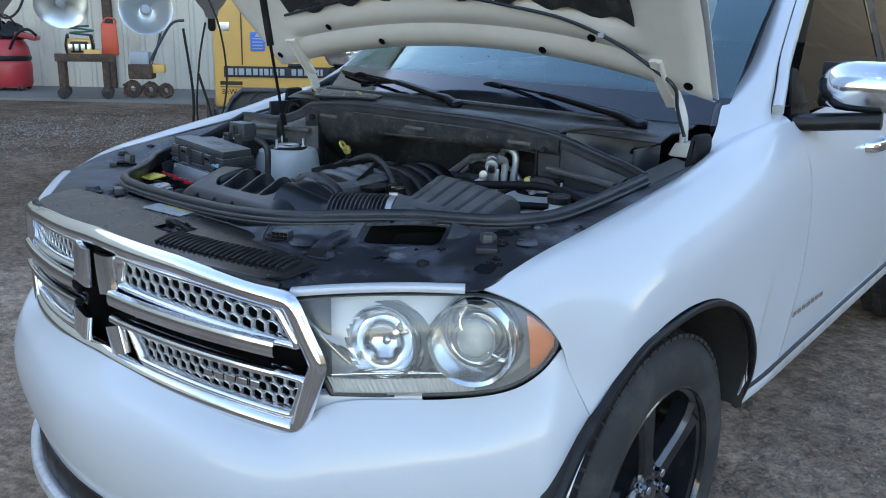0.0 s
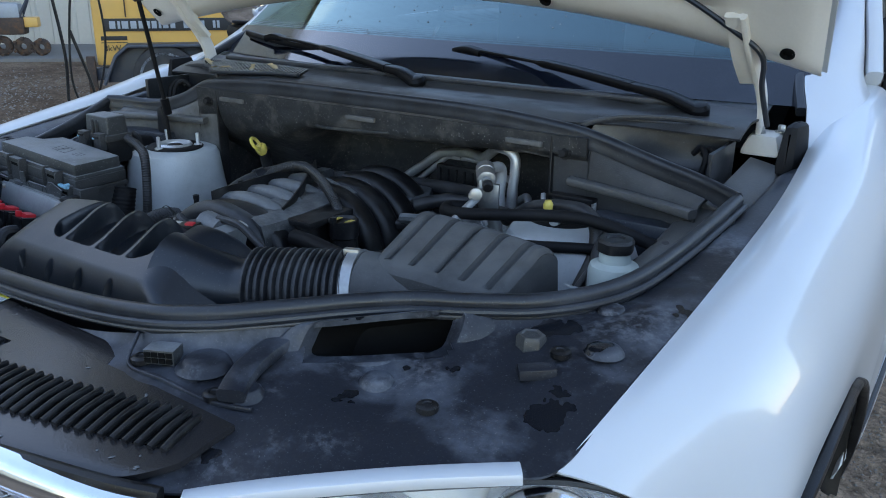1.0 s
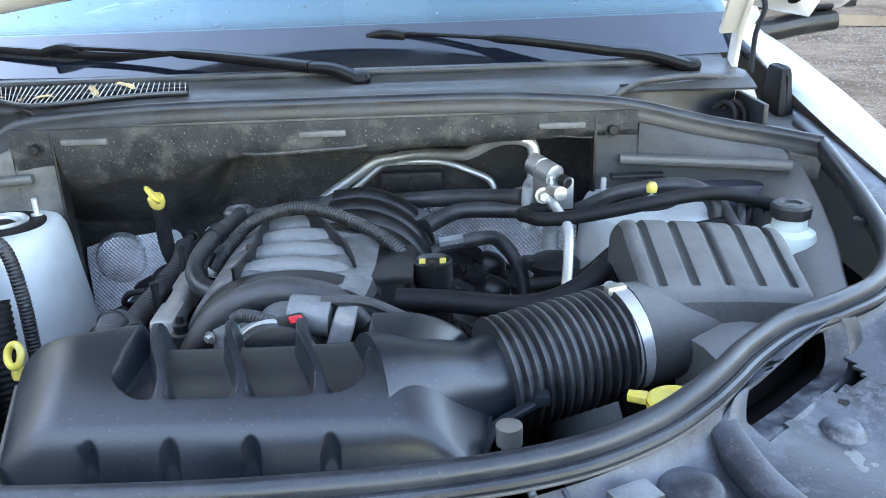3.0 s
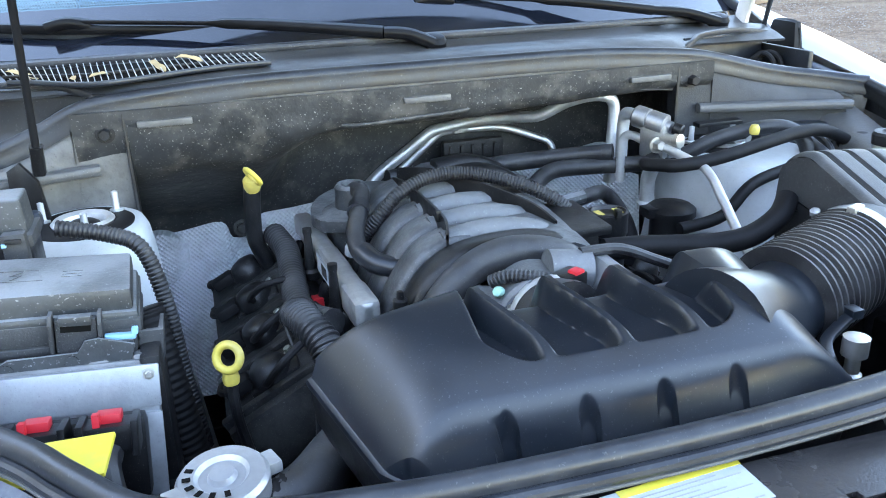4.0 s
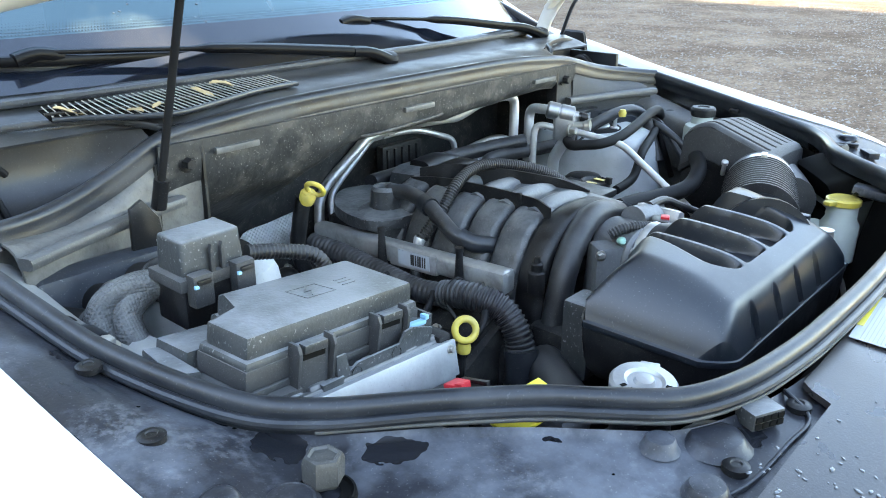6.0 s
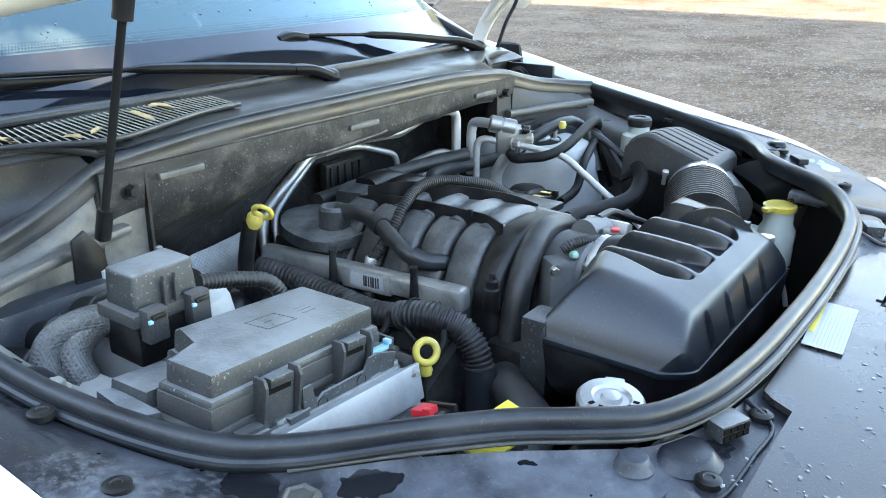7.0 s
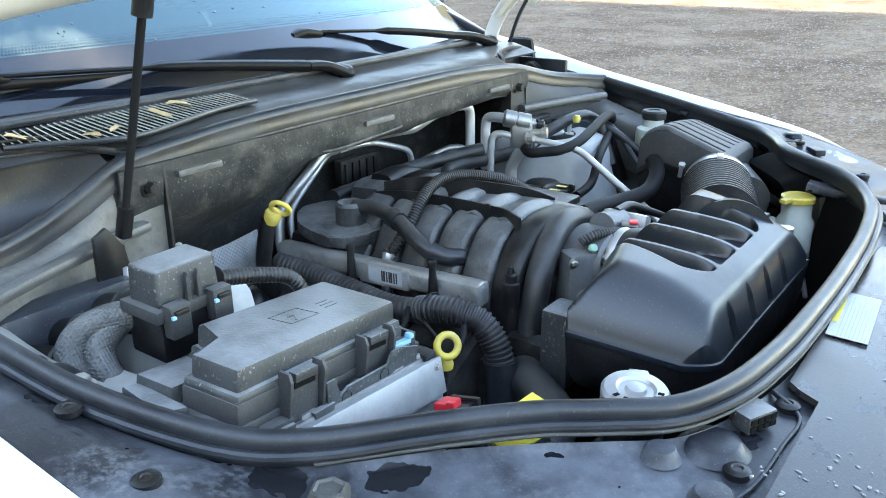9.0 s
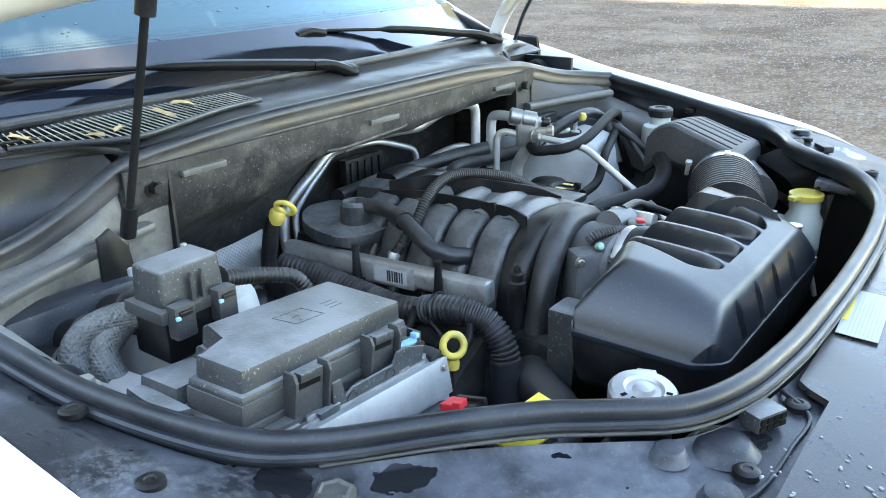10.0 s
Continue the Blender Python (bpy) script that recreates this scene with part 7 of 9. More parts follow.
ring = part("dipstick", lathe([(.013 + .0045 * math.cos(radians(a)), .0045 * math.sin(radians(a))) for a in range(0, 361, 30)], (-.321, .120, .968), (-.45, -.75, .35), 28), M_YELLOW, car, "yellow ring-pull dipstick")
part("dipstick_tube", tube([(-.321, .122, .954), (-.321, .126, .935), (-.318, .13, .88), (-.30, .15, .78)], .006, 10), M_BLACK, ring, "dark dipstick tube")
part("dipstick_collar", lathe([(.008, 0), (.009, .006), (.007, .014), (.004, .016)], (-.321, .122, .938), (0, 0, 1), 16), M_YELLOW, ring, "yellow collar")
dip = part("oil_dipstick", lathe([(0, -.002), (.010, -.002), (.012, .004), (.0125, .014), (.010, .018), (0, .018)], (-.259, .478, 1.034), (-.02, -.45, .9), 20), M_YELLOW, car, "yellow handled oil dipstick")
part("handle_loop", lathe([(.013 + .004 * math.cos(radians(a)), .0035 * math.sin(radians(a))) for a in range(0, 361, 30)], (-.258, .458, 1.056), (.75, .3, .55), 24), M_YELLOW, dip, "yellow finger loop")
part("dipstick_tube", tube([(-.259, .483, 1.040), (-.262, .492, 1.00), (-.262, .50, .95), (-.245, .50, .90), (-.22, .48, .80)], .0120, 12), M_BLACK, dip, "dark dipstick tube")

wash = part("washer_filler", lathe([(.030, -.10), (.030, -.04), (.024, -.03), (.024, -.004)], (.385, -.083, 1.004), (0, 0, 1), 24), M_MILKY, car, "milky washer bottle neck with a yellow cap")
part("yellow_cap", lathe([(.022, -.008), (.027, -.006), (.027, .002), (.023, .004), (.015, .002), (0, .002)], (.385, -.083, 1.004), (0, 0, 1), 28), M_YELLOW, wash, "yellow washer cap")
part("cap_tab", prism([(0, -.008), (.018, -.006), (.018, .006), (0, .008)], -.003, .004, .002, m=Matrix.Translation((.360, -.075, 1.004)) @ Matrix.Rotation(radians(160), 4, "Z")), M_YELLOW, wash)
part("filler_shoulder", prism([(.35, -.08), (.405, -.085), (.425, -.03), (.40, -.02), (.36, -.04)], .925, .955, .010), M_MILKY, wash, "milky shoulder of the washer bottle")
part("resonator", tube([(.43, .02, .965), (.50, .07, .975), (.57, .12, .97)], .05, 20), M_PLATE, car, "rounded grey-black air resonator")

res = part("fluid_reservoir", lathe([(0, -.085), (.031, -.085), (.0355, -.077), (.0355, -.036), (.033, -.028), (.022, -.023), (.021, -.004)], (.624, .275, 1.060), (0, 0, 1), 28), M_MILKY, car, "milky power steering reservoir with a black cap")
part("cap", lathe([(.0235, -.010), (.0245, .004), (.022, .008), (.013, .0085), (.011, .006), (0, .006)], (.624, .275, 1.062), (0, 0, 1), 24, wob=lambda i, n: 1 + .05 * (i % 4 < 2)), M_BLACK, res, "black screw cap with grips")
rb = part("bracket", prism([(-.030, -.014), (.016, -.018), (.028, -.004), (.026, .016), (-.022, .016)], -.0015, .0015, .0008, m=Matrix.Translation((.603, .232, 1.000)) @ Matrix.Rotation(radians(-18), 4, "Z") @ Matrix.Rotation(radians(-22), 4, "X")), M_TOWER, res, "pale steel bracket with a hole")
part("bracket_hole", lathe([(.0065, -.002), (.0065, .0022), (0, .0022)], (.598, .226, .999), (0, -.37, .93), 14), M_DARK, rb)
part("bracket_bolt", bolt((.618, .236, 1.000), .007, .006), M_RUST, res, "rusty bolt")
part("reservoir_hose", tube([(.66, .30, .99), (.675, .34, 1.02), (.665, .37, 1.035), (.64, .39, 1.02)], .012, 12), M_HOSE, res, "black hose")

# engine: block, valve covers, intake manifold
block = part("engine", prism([(-.22, .13), (.20, .13), (.22, .62), (-.24, .62)], .60, .90, .02), M_MATTE, car, "dusty dark V-type engine")
for sx, x0 in ((-1, -.255), (1, .235)):
    vm = Matrix.Translation((x0, .36, .865)) @ Matrix.Rotation(radians(-sx * -28), 4, "Y")
    vc = part("valve_cover", box(-.075, .075, -.215, .21, -.05, .035, .018, m=vm), M_MATTE, block, "dark ribbed valve cover")
    for k in range(4):
        y = -.16 + k * .105
        c = part("ignition_coil", lathe([(.026, -.010), (.026, .006), (.023, .014), (.019, .020), (.012, .023), (0, .024)], tuple(vm @ Vector((-.004, y, .036))), tuple(vm.to_3x3() @ Vector((0, 0, 1))), 20), M_BLACK, vc, "black ignition coil")
        part("coil_foot", box(-.034, .030, y - .020, y + .020, .028, .040, .006, m=vm), M_BLACK, c)
        part("coil_plug", box(-.058, -.026, y - .011, y + .011, .040, .056, .004, m=vm), M_DULL, c)
        part("coil_wire", tube([vm @ Vector((-.056, y, .048)), vm @ Vector((-.064, y + .010, .049)), vm @ Vector((-.064, y + .030, .045)), vm @ Vector((-.056, y + .045, .036))], .0042, 8), M_DULL, c)
        part("coil_bolt", bolt((0, 0, 0), .005, .006), M_STEEL, c).matrix_world = vm @ Matrix.Translation((.022, y + .026, .036))
    for y in (-.195, -.105, 0, .105, .195):
        part("cover_rib", box(-.072, .070, y - .006, y + .006, .026, .041, .003, m=vm), M_MATTE, vc)
part("timing_cover", box(-.16, .18, .085, .15, .58, .91, .02), M_MATTE, block, "dark timing cover")
part("manifold_base", prism([(-.14, .20), (.14, .20), (.14, .58), (-.14, .58)], .88, .965, .02), M_MATTE, block, "dark intake manifold base")


def runner(y, name="intake_runner"):
    line = smooth_line([(-.040, y, 1.013), (-.062, y, 1.012), (-.086, y - .001, 1.001), (-.109, y - .003, .974), (-.127, y - .004, .938), (-.139, y - .005, .90), (-.146, y - .005, .85)], 7)
    return part(name, sweep(bmesh.new(), line, rect(.046, .050, .009), up=(0, 1, 0)), M_RUNNER, block, "grey moulded intake runner", 50)


M_RUNNER = mat("grey_moulded_manifold", (0.026, 0.028, 0.031), 0.42, grain=0.3, grain_scale=90, dirt=0.7, dirt_color=(0.062, 0.065, 0.068), dirt_scale=34, bump=0.6, bump_scale=150, speck=0.8, speck_scale=380, speck_color=(0.22, 0.22, 0.21), dust_toplight=((0.150, 0.157, 0.162), 0.8))
M_HUMP = mat("pale_dusty_plenum", (0.10, 0.105, 0.11), 0.45, grain=0.3, grain_scale=90, dirt=0.7, dirt_color=(0.13, 0.135, 0.14), dirt_scale=30, bump=0.3, bump_scale=220, speck=0.6, speck_scale=380, dust_toplight=((0.125, 0.132, 0.138), 0.8))
M_FUEL = mat("dull_metal_rail", (0.42, 0.425, 0.42), 0.34, 0.6, grain=0.15, dirt=0.5, dirt_color=(0.11, 0.11, 0.108), dirt_scale=24, bump=0.12, speck=0.35, dust_toplight=((0.34, 0.34, 0.335), 0.5))
for y in (.211, .266, .321, .376, .431):
    runner(y)
part("plenum", sweep(bmesh.new(), smooth_line([(.035, .14, .99), (.04, .20, .99), (.04, .36, .995), (.03, .54, .985)], 6), rect(.12, .080, .030), up=(0, 0, 1)), M_RUNNER, block, "rounded intake plenum")
for y in (.205, .258, .311, .364):
    part("plenum_hump", sweep(bmesh.new(), smooth_line([(.066, y, 1.000), (.046, y, 1.012), (.015, y, 1.020), (-.025, y, 1.022), (-.066, y, 1.014)], 6), rect(.048, .030, .013), up=(0, 1, 0)), M_HUMP, block, "pale dusty hump of the plenum", 50)
for y in (.335, .390, .445, .500):
    part("intake_runner", sweep(bmesh.new(), smooth_line([(.01, y, 1.015), (.06, y, 1.018), (.105, y, 1.000), (.135, y, .962), (.145, y, .91), (.148, y, .86)], 6), rect(.046, .047, .012), up=(0, 1, 0)), M_BLACK, block, "dark moulded intake runner", 50)


def web(line, h):
    """An upright black web along the manifold."""
    rows = []
    for p in smooth_line(line, 8):
        low = p.z - h
        rows.append([(p.x - .0016, p.y, low), (p.x - .0016, p.y, p.z), (p.x + .0016, p.y, p.z), (p.x + .0016, p.y, low)])
    return grid_mesh(rows, close=True)


part("web_plate", web([(-.072, .175, 1.045), (-.064, .205, 1.050), (-.062, .236, 1.0505), (-.064, .30, 1.051), (-.067, .38, 1.048), (-.067, .447, 1.036)], .040), M_BLACK, block, "upright black web on the manifold")
part("web_tab", box(-.068, -.062, .231, .238, 1.040, 1.0535, .001), M_BLACK, block)
part("web_plate", web([(-.064, .430, 1.054), (-.028, .385, 1.061), (.004, .336, 1.058), (.034, .287, 1.052), (.058, .24, 1.045), (.070, .20, 1.034)], .036), M_BLACK, block, "upright black web on the manifold")
# dark end of the manifold towards the front
part("front_arch", sweep(bmesh.new(), smooth_line([(.10, .170, .93), (.085, .168, .985), (.04, .167, 1.012), (-.02, .167, 1.016), (-.068, .167, 1.006), (-.100, .166, .978), (-.118, .164, .93), (-.122, .162, .86)], 7), rect(.046, .046, .012), up=(0, 1, 0)), M_BLACK, block, "dark moulded end of the manifold", 50)
part("heater_hose", tube([(.080, .142, .985), (.055, .140, 1.012), (.015, .138, 1.026), (-.025, .137, 1.028), (-.062, .132, 1.016), (-.092, .127, .992), (-.114, .123, .958), (-.128, .121, .91), (-.132, .12, .86)], .0185, 16), M_HOSE, block, "thick black coolant hose")
part("hose_end", tube([(-.132, .122, .885), (-.130, .122, .84), (-.12, .122, .76)], .0215, 16), M_RUBBER, block)

# oil separator with its hose
sep = part("oil_separator", lathe([(.036, -.12), (.040, -.03), (.046, -.026), (.046, -.018), (.040, -.014), (.024, -.010), (.023, .018), (.019, .023), (.014, .023), (.012, .016), (0, .016)], (-.128, .446, 1.012), (0, 0, 1), 28), M_RUNNER, block, "black round oil separator")
part("separator_cover", prism([(p.x, p.y) for p in smooth_line([(-.170, .41, 0), (-.10, .398, 0), (-.05, .43, 0), (-.02, .50, 0), (-.05, .56, 0), (-.10, .58, 0), (-.16, .53, 0), (-.185, .46, 0)], 4, True)], .978, .996, .005), M_RUNNER, block, "black lobed cover")
part("separator_hose", tube([(-.125, .440, 1.026), (-.122, .405, 1.031), (-.136, .350, 1.028), (-.151, .305, 1.014), (-.152, .275, .998), (-.132, .252, .988), (-.105, .240, .984)], .0115, 14), M_HOSE, block, "smooth black hose with a bend")
part("hose_sleeve", tube([(-.150, .276, .999), (-.138, .256, .990), (-.112, .242, .984)], .0135, 14), M_RUBBER, block, "thicker rubber end of the hose")
part("conduit", tube([(.150, .262, .985), (.120, .282, 1.020), (.085, .300, 1.042), (.050, .318, 1.054), (.012, .335, 1.062), (-.022, .344, 1.064), (-.055, .344, 1.058), (-.088, .339, 1.044), (-.112, .338, 1.020), (-.132, .346, .994), (-.148, .354, .970)], .0092, 12, ribs=.14, pitch=.0042), M_HOSE, block, "corrugated wiring conduit")
part("conduit_end", lathe([(.009, 0), (.010, .004), (.008, .014), (0, .016)], (-.147, .353, .978), (-.3, .2, -1), 14), M_ALU, block, "pale end collar of the conduit")
part("conduit_tee", tube([(-.134, .358, 1.029), (-.140, .340, 1.026)], .0145, 12), M_RUBBER, block)

# fuel rail with label and bolts
rail_m = Matrix.Translation((-.178, .355, .961)) @ Matrix.Rotation(radians(3.6), 4, "Z") @ Matrix.Rotation(radians(-1.5), 4, "X")
rail = part("fuel_rail", box(-.013, .013, -.184, .184, -.016, .015, .0085, m=rail_m, seg=3), M_FUEL, block, "grey metal fuel rail with a paper label")
part("rail_bulge", box(-.016, .015, -.184, -.115, -.019, .014, .007, m=rail_m), M_FUEL, rail)
part("rail_bulge", box(-.0155, .014, -.070, .02, -.018, .0135, .006, m=rail_m), M_FUEL, rail)
part("paper_label", box(-.0168, -.0158, -.058, .000, -.011, .011, 0, m=rail_m), M_WHITE_LABEL, rail, "white barcode label")
for k in range(7):
    part("label_bar", box(-.0173, -.0166, -.026 - k * .0042, -.0238 - k * .0042 + .0012 * (k % 3 == 1), -.008, .008, 0, m=rail_m), M_INK, rail)
for y in (-.115, .027):
    s = part("rail_stud", lathe([(.012, -.03), (.012, -.02), (.008, -.016), (.0065, .0), (.005, .030), (.006, .034), (.006, .040), (0, .042)], rail_m @ Vector((-.022, y, .0)), (0, 0, 1), 14), M_BLACK, rail, "black rail stud")
for y in (-.13, -.03, .07, .14):
    part("injector", lathe([(.008, -.05), (.010, -.03), (.008, -.018)], rail_m @ Vector((-.006, y, 0)), (.3, 0, 1), 12), M_BLACK, rail, "black injector body")
    part("injector_plug", box(-.034, -.020, y - .008, y + .008, -.048, -.034, .002, m=rail_m), M_RED if y in (-.03, .14) else M_BLACK, rail)

# harness over the valve cover, and the upper hose
part("harness", tube([(-.235, .50, .955), (-.225, .44, .95), (-.228, .36, .945), (-.232, .28, .942), (-.225, .225, .948), (-.205, .185, .955)], .017, 14, ribs=.05, pitch=.008), M_HOSE, block, "taped black wiring harness")
part("harness", tube([(-.240, .225, .955), (-.238, .198, .962), (-.230, .165, .962), (-.219, .138, .948), (-.217, .116, .915), (-.222, .108, .87)], .0190, 16, ribs=.12, pitch=.006), M_HOSE, block, "corrugated black conduit")
part("harness", tube([(-.218, .112, .905), (-.221, .107, .87), (-.225, .11, .80)], .0225, 14), M_RUBBER, block, "taped harness end")
part("cable_tie", lathe([(.0215, -.002), (.0225, 0), (.0215, .002)], (-.239, .205, .961), (.1, 1, -.1), 20), M_BLACK, block)
part("wire", tube([(-.235, .22, .93), (-.25, .235, .945), (-.255, .21, .95), (-.25, .19, .93)], .0022, 8), M_INK, block)
part("upper_hose", tube([(-.33, .02, .82), (-.30, .0, .86), (-.26, .01, .88), (-.22, .06, .88), (-.18, .10, .87)], .028, 18), M_HOSE, block, "upper radiator hose")
part("lower_hose", tube([(-.345, .05, .78), (-.335, .02, .84), (-.300, .00, .875), (-.262, .012, .885), (-.240, .045, .868), (-.235, .09, .83)], .019, 16, ribs=.06, pitch=.007), M_DULL, block, "ribbed black hose")
part("branch_wire", tube([(-.250, .235, .958), (-.275, .225, .945), (-.290, .245, .920), (-.285, .290, .905)], .0045, 8), M_DULL, block, "thin black wire")
part("branch_wire", tube([(-.245, .150, .955), (-.268, .140, .940), (-.285, .165, .905), (-.280, .200, .895)], .0045, 8), M_DULL, block, "thin black wire")
part("branch_wire", tube([(-.240, .330, .955), (-.268, .335, .948), (-.285, .355, .925), (-.280, .390, .905)], .0045, 8), M_DULL, block, "thin black wire")
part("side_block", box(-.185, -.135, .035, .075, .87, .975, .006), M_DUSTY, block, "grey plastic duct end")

# throttle body
tb = part("throttle_body", lathe([(.040, -.035), (.044, -.03), (.044, .03), (.040, .035), (.036, .034), (.034, -.034)], (-.005, .085, .985), (-.25, -1, .05), 32), M_BODY, block, "cast aluminium throttle body with motor and plug")
part("throttle_motor", tube([(.055, .085, 1.020), (.010, .090, 1.024)], .022, 18), M_BODY, tb, "cast motor housing")
part("motor_cover", box(-.012, .012, -.035, .035, -.022, .024, .008, m=Matrix.Translation((.066, .080, 1.010)) @ Matrix.Rotation(radians(18), 4, "Y")), M_RAIL, tb, "bright motor cover")
part("plug", box(-.016, .014, -.012, .012, -.010, .010, .003, m=Matrix.Translation((.018, .052, 1.026)) @ Matrix.Rotation(radians(25), 4, "Z")), M_BLACK, tb, "black plug")
part("plug_lock", box(-.006, .008, -.006, .006, .008, .013, .002, m=Matrix.Translation((.022, .048, 1.026)) @ Matrix.Rotation(radians(25), 4, "Z")), M_RED, tb, "red plug lock")
part("plug_wire", tube([(.004, .058, 1.026), (-.02, .068, 1.030), (-.04, .08, 1.028), (-.052, .09, 1.02)], .0075, 10, ribs=.12, pitch=.004), M_HOSE, tb)
part("throttle_hose", tube([(-.005, .058, .99), (.0, .04, .992), (.003, .02, .995)], .043, 28), M_HOSE, tb, "rubber coupling")
part("band_clamp", lathe([(.0445, -.006), (.046, 0), (.0445, .006)], (-.002, .048, .990), (-.1, -1, .05), 32), M_ALU, tb, "steel band clamp")
part("sensor", lathe([(.005, 0), (.006, .008), (.004, .012), (0, .013)], (-.047, .077, 1.014), (-.6, -.7, .3), 14), mat("pale_green_cap", (0.30, 0.55, 0.45), 0.4), tb, "pale green cap")
part("sensor_round", lathe([(.014, 0), (.014, .010), (.011, .012), (0, .012)], (-.048, .083, .965), (-.6, -.7, .2), 20), M_BODY, tb)
part("vent_tube", tube([(.045, .085, 1.040), (.09, .085, 1.038), (.13, .08, 1.022), (.175, .07, 1.002), (.205, .055, .985)], .006, 10), M_HOSE, block, "thin black vent tube")
lug = part("bolt_lug", lathe([(.012, -.03), (.012, 0), (.0085, .002), (.0085, .012), (.005, .014), (.004, .022), (0, .024)], (-.135, .150, .975), (0, 0, 1), 16), M_BLACK, block, "black bolt lug")

# driver's side of the engine: oil filler, coil box, pipes
coilbox = part("coil_box", box(.035, .135, .195, .295, .90, 1.014, .008, taper=.006), M_BLACK, block, "black plastic box on the engine")
part("box_lid", box(.030, .140, .190, .300, 1.010, 1.022, .004), M_BLACK, coilbox)
of = part("oil_filler", lathe([(.022, -.14), (.023, -.03), (.025, -.028), (.025, 0), (.022, .001), (.019, -.004), (0, -.004)], (.163, .245, 1.020), (0, 0, 1), 24), M_BLACK, block, "black oil filler tube")
part("filler_tab", box(-.004, .004, -.03, -.02, .0, .012, .002, m=Matrix.Translation((.163, .245, 1.018))), M_BLACK, of)
for sgn in (1, -1):
    part("gold_mark", box(sgn * .013 - .004, sgn * .013 + .004, -.009, .009, .0005, .0012, 0, m=Matrix.Translation((.163, .245, 1.018))), M_YELLOW, of)
vc2 = part("brake_cap", lathe([(.03, -.08), (.03, -.01), (.037, -.008), (.037, .002), (.030, .008), (.012, .010), (0, .010)], (.335, .372, .960), (0, 0, 1), 28), M_BLACK, car, "black round cap")
part("cap_tab", box(-.045, -.025, -.014, .014, -.008, .006, .002, m=Matrix.Translation((.335, .372, .962))), M_BLACK, vc2)
part("rear_cover", prism([(.0, .46), (.12, .44), (.16, .50), (.12, .57), (.02, .57)], .96, 1.000, .012), M_RUNNER, block, "lumpy rear end of the manifold")
part("elbow_pipe", tube([(.15, .46, .99), (.20, .50, 1.0), (.27, .50, 1.0), (.33, .47, 1.005), (.38, .45, 1.01)], .013, 14), M_HOSE, block, "black rubber hose")
part("hose_branch", tube([(.16, .40, .97), (.22, .41, .985), (.26, .43, .975), (.29, .42, .93), (.30, .40, .87)], .011, 12), M_HOSE, block, "black hose")
part("sensor_plug", tube([(.17, .395, .985), (.205, .40, .988)], .010, 10), M_DUSTY, block, "grey plug")

# air conditioning pipes and block
part("suction_pipe", tube([(-.085, .62, .80), (-.085, .655, .88), (-.068, .680, .935), (-.040, .688, .968), (.020, .686, 1.010), (.052, .684, 1.033), (.068, .682, 1.040), (.090, .677, 1.044), (.140, .658, 1.054), (.195, .615, 1.063), (.216, .598, 1.066), (.232, .588, 1.074), (.256, .572, 1.090), (.278, .547, 1.102), (.298, .537, 1.104), (.314, .535, 1.099), (.322, .535, 1.086), (.322, .534, 1.06), (.319, .532, 1.02), (.318, .533, .96)], .0095, 14, 5), M_ALU, car, "bare aluminium air conditioning pipe")
part("liquid_pipe", tube([(-.050, .62, .80), (-.050, .66, .88), (-.036, .684, .935), (-.010, .692, .962), (.050, .690, 1.012), (.072, .689, 1.030), (.090, .687, 1.034), (.140, .680, 1.036), (.186, .670, 1.034), (.235, .655, 1.018), (.258, .647, 1.008), (.265, .643, .995), (.266, .640, .975)], .0062, 12, 5), M_ALU, car, "thin aluminium air conditioning pipe")
part("branch_pipe", tube([(.235, .648, .972), (.252, .643, .970), (.275, .634, .977), (.300, .608, .995), (.323, .582, 1.008), (.338, .562, 1.006), (.345, .555, .99)], .0072, 12, 5), M_ALU, car, "bent aluminium pipe at the firewall")
for x, y, z in ((.105, .684, 1.040), (.110, .676, 1.046)):
    part("pipe_clip", box(-.010, .010, -.010, .010, -.009, .009, .003, m=Matrix.Translation((x, y, z))), M_ALU, car, "small pipe clip")
ac = part("pipe_block", lathe([(.012, -.004), (.0165, 0), (.0165, .020), (.0145, .021), (.0145, .023), (.0165, .024), (.0165, .048), (.012, .050), (.009, .050), (.009, .058), (0, .060)], (.312, .446, 1.088), (.55, -.80, -.20), 24), M_CAST, car, "cast aluminium pipe block with fittings")
part("block_body", prism([(.308, .428), (.330, .395), (.348, .402), (.344, .425), (.322, .442)], 1.030, 1.082, .006), M_CAST, ac)
part("block_fin", prism([(.340, .395), (.366, .402), (.362, .412), (.340, .412)], 1.030, 1.076, .003), M_CAST, ac, "flat flange of the block")
part("port_cap", lathe([(.009, 0), (.009, .012), (.007, .014), (0, .014)], (.347, .396, 1.076), (.55, -.80, -.20), 12), M_BLACK, ac, "black port cap")
part("block_bolt", bolt((.322, .402, 1.052), .008, .012, (0, -1, .1)), M_STEEL, ac)
part("service_port", lathe([(.008, 0), (.008, .02), (.010, .022), (.010, .032), (0, .034)], (.332, .40, 1.060), (.3, -.9, .1), 14), M_STEEL, ac, "brass-coloured service port")
part("hard_line", tube([(.316, .440, 1.086), (.316, .468, 1.086), (.318, .488, 1.082), (.318, .494, 1.066), (.316, .493, 1.03), (.316, .493, .98)], .0095, 14), M_ALU, ac, "bent aluminium line")
part("hard_line", tube([(.322, .425, 1.050), (.312, .455, 1.056), (.306, .470, 1.048), (.304, .472, 1.02), (.304, .472, .98)], .0068, 12), M_ALU, ac, "bent aluminium line")
part("hard_line", tube([(.336, .410, 1.05), (.336, .418, 1.03), (.337, .432, 1.01), (.338, .445, .985), (.339, .447, .955), (.339, .447, .935)], .0115, 14), M_ALU, ac, "bent aluminium line")
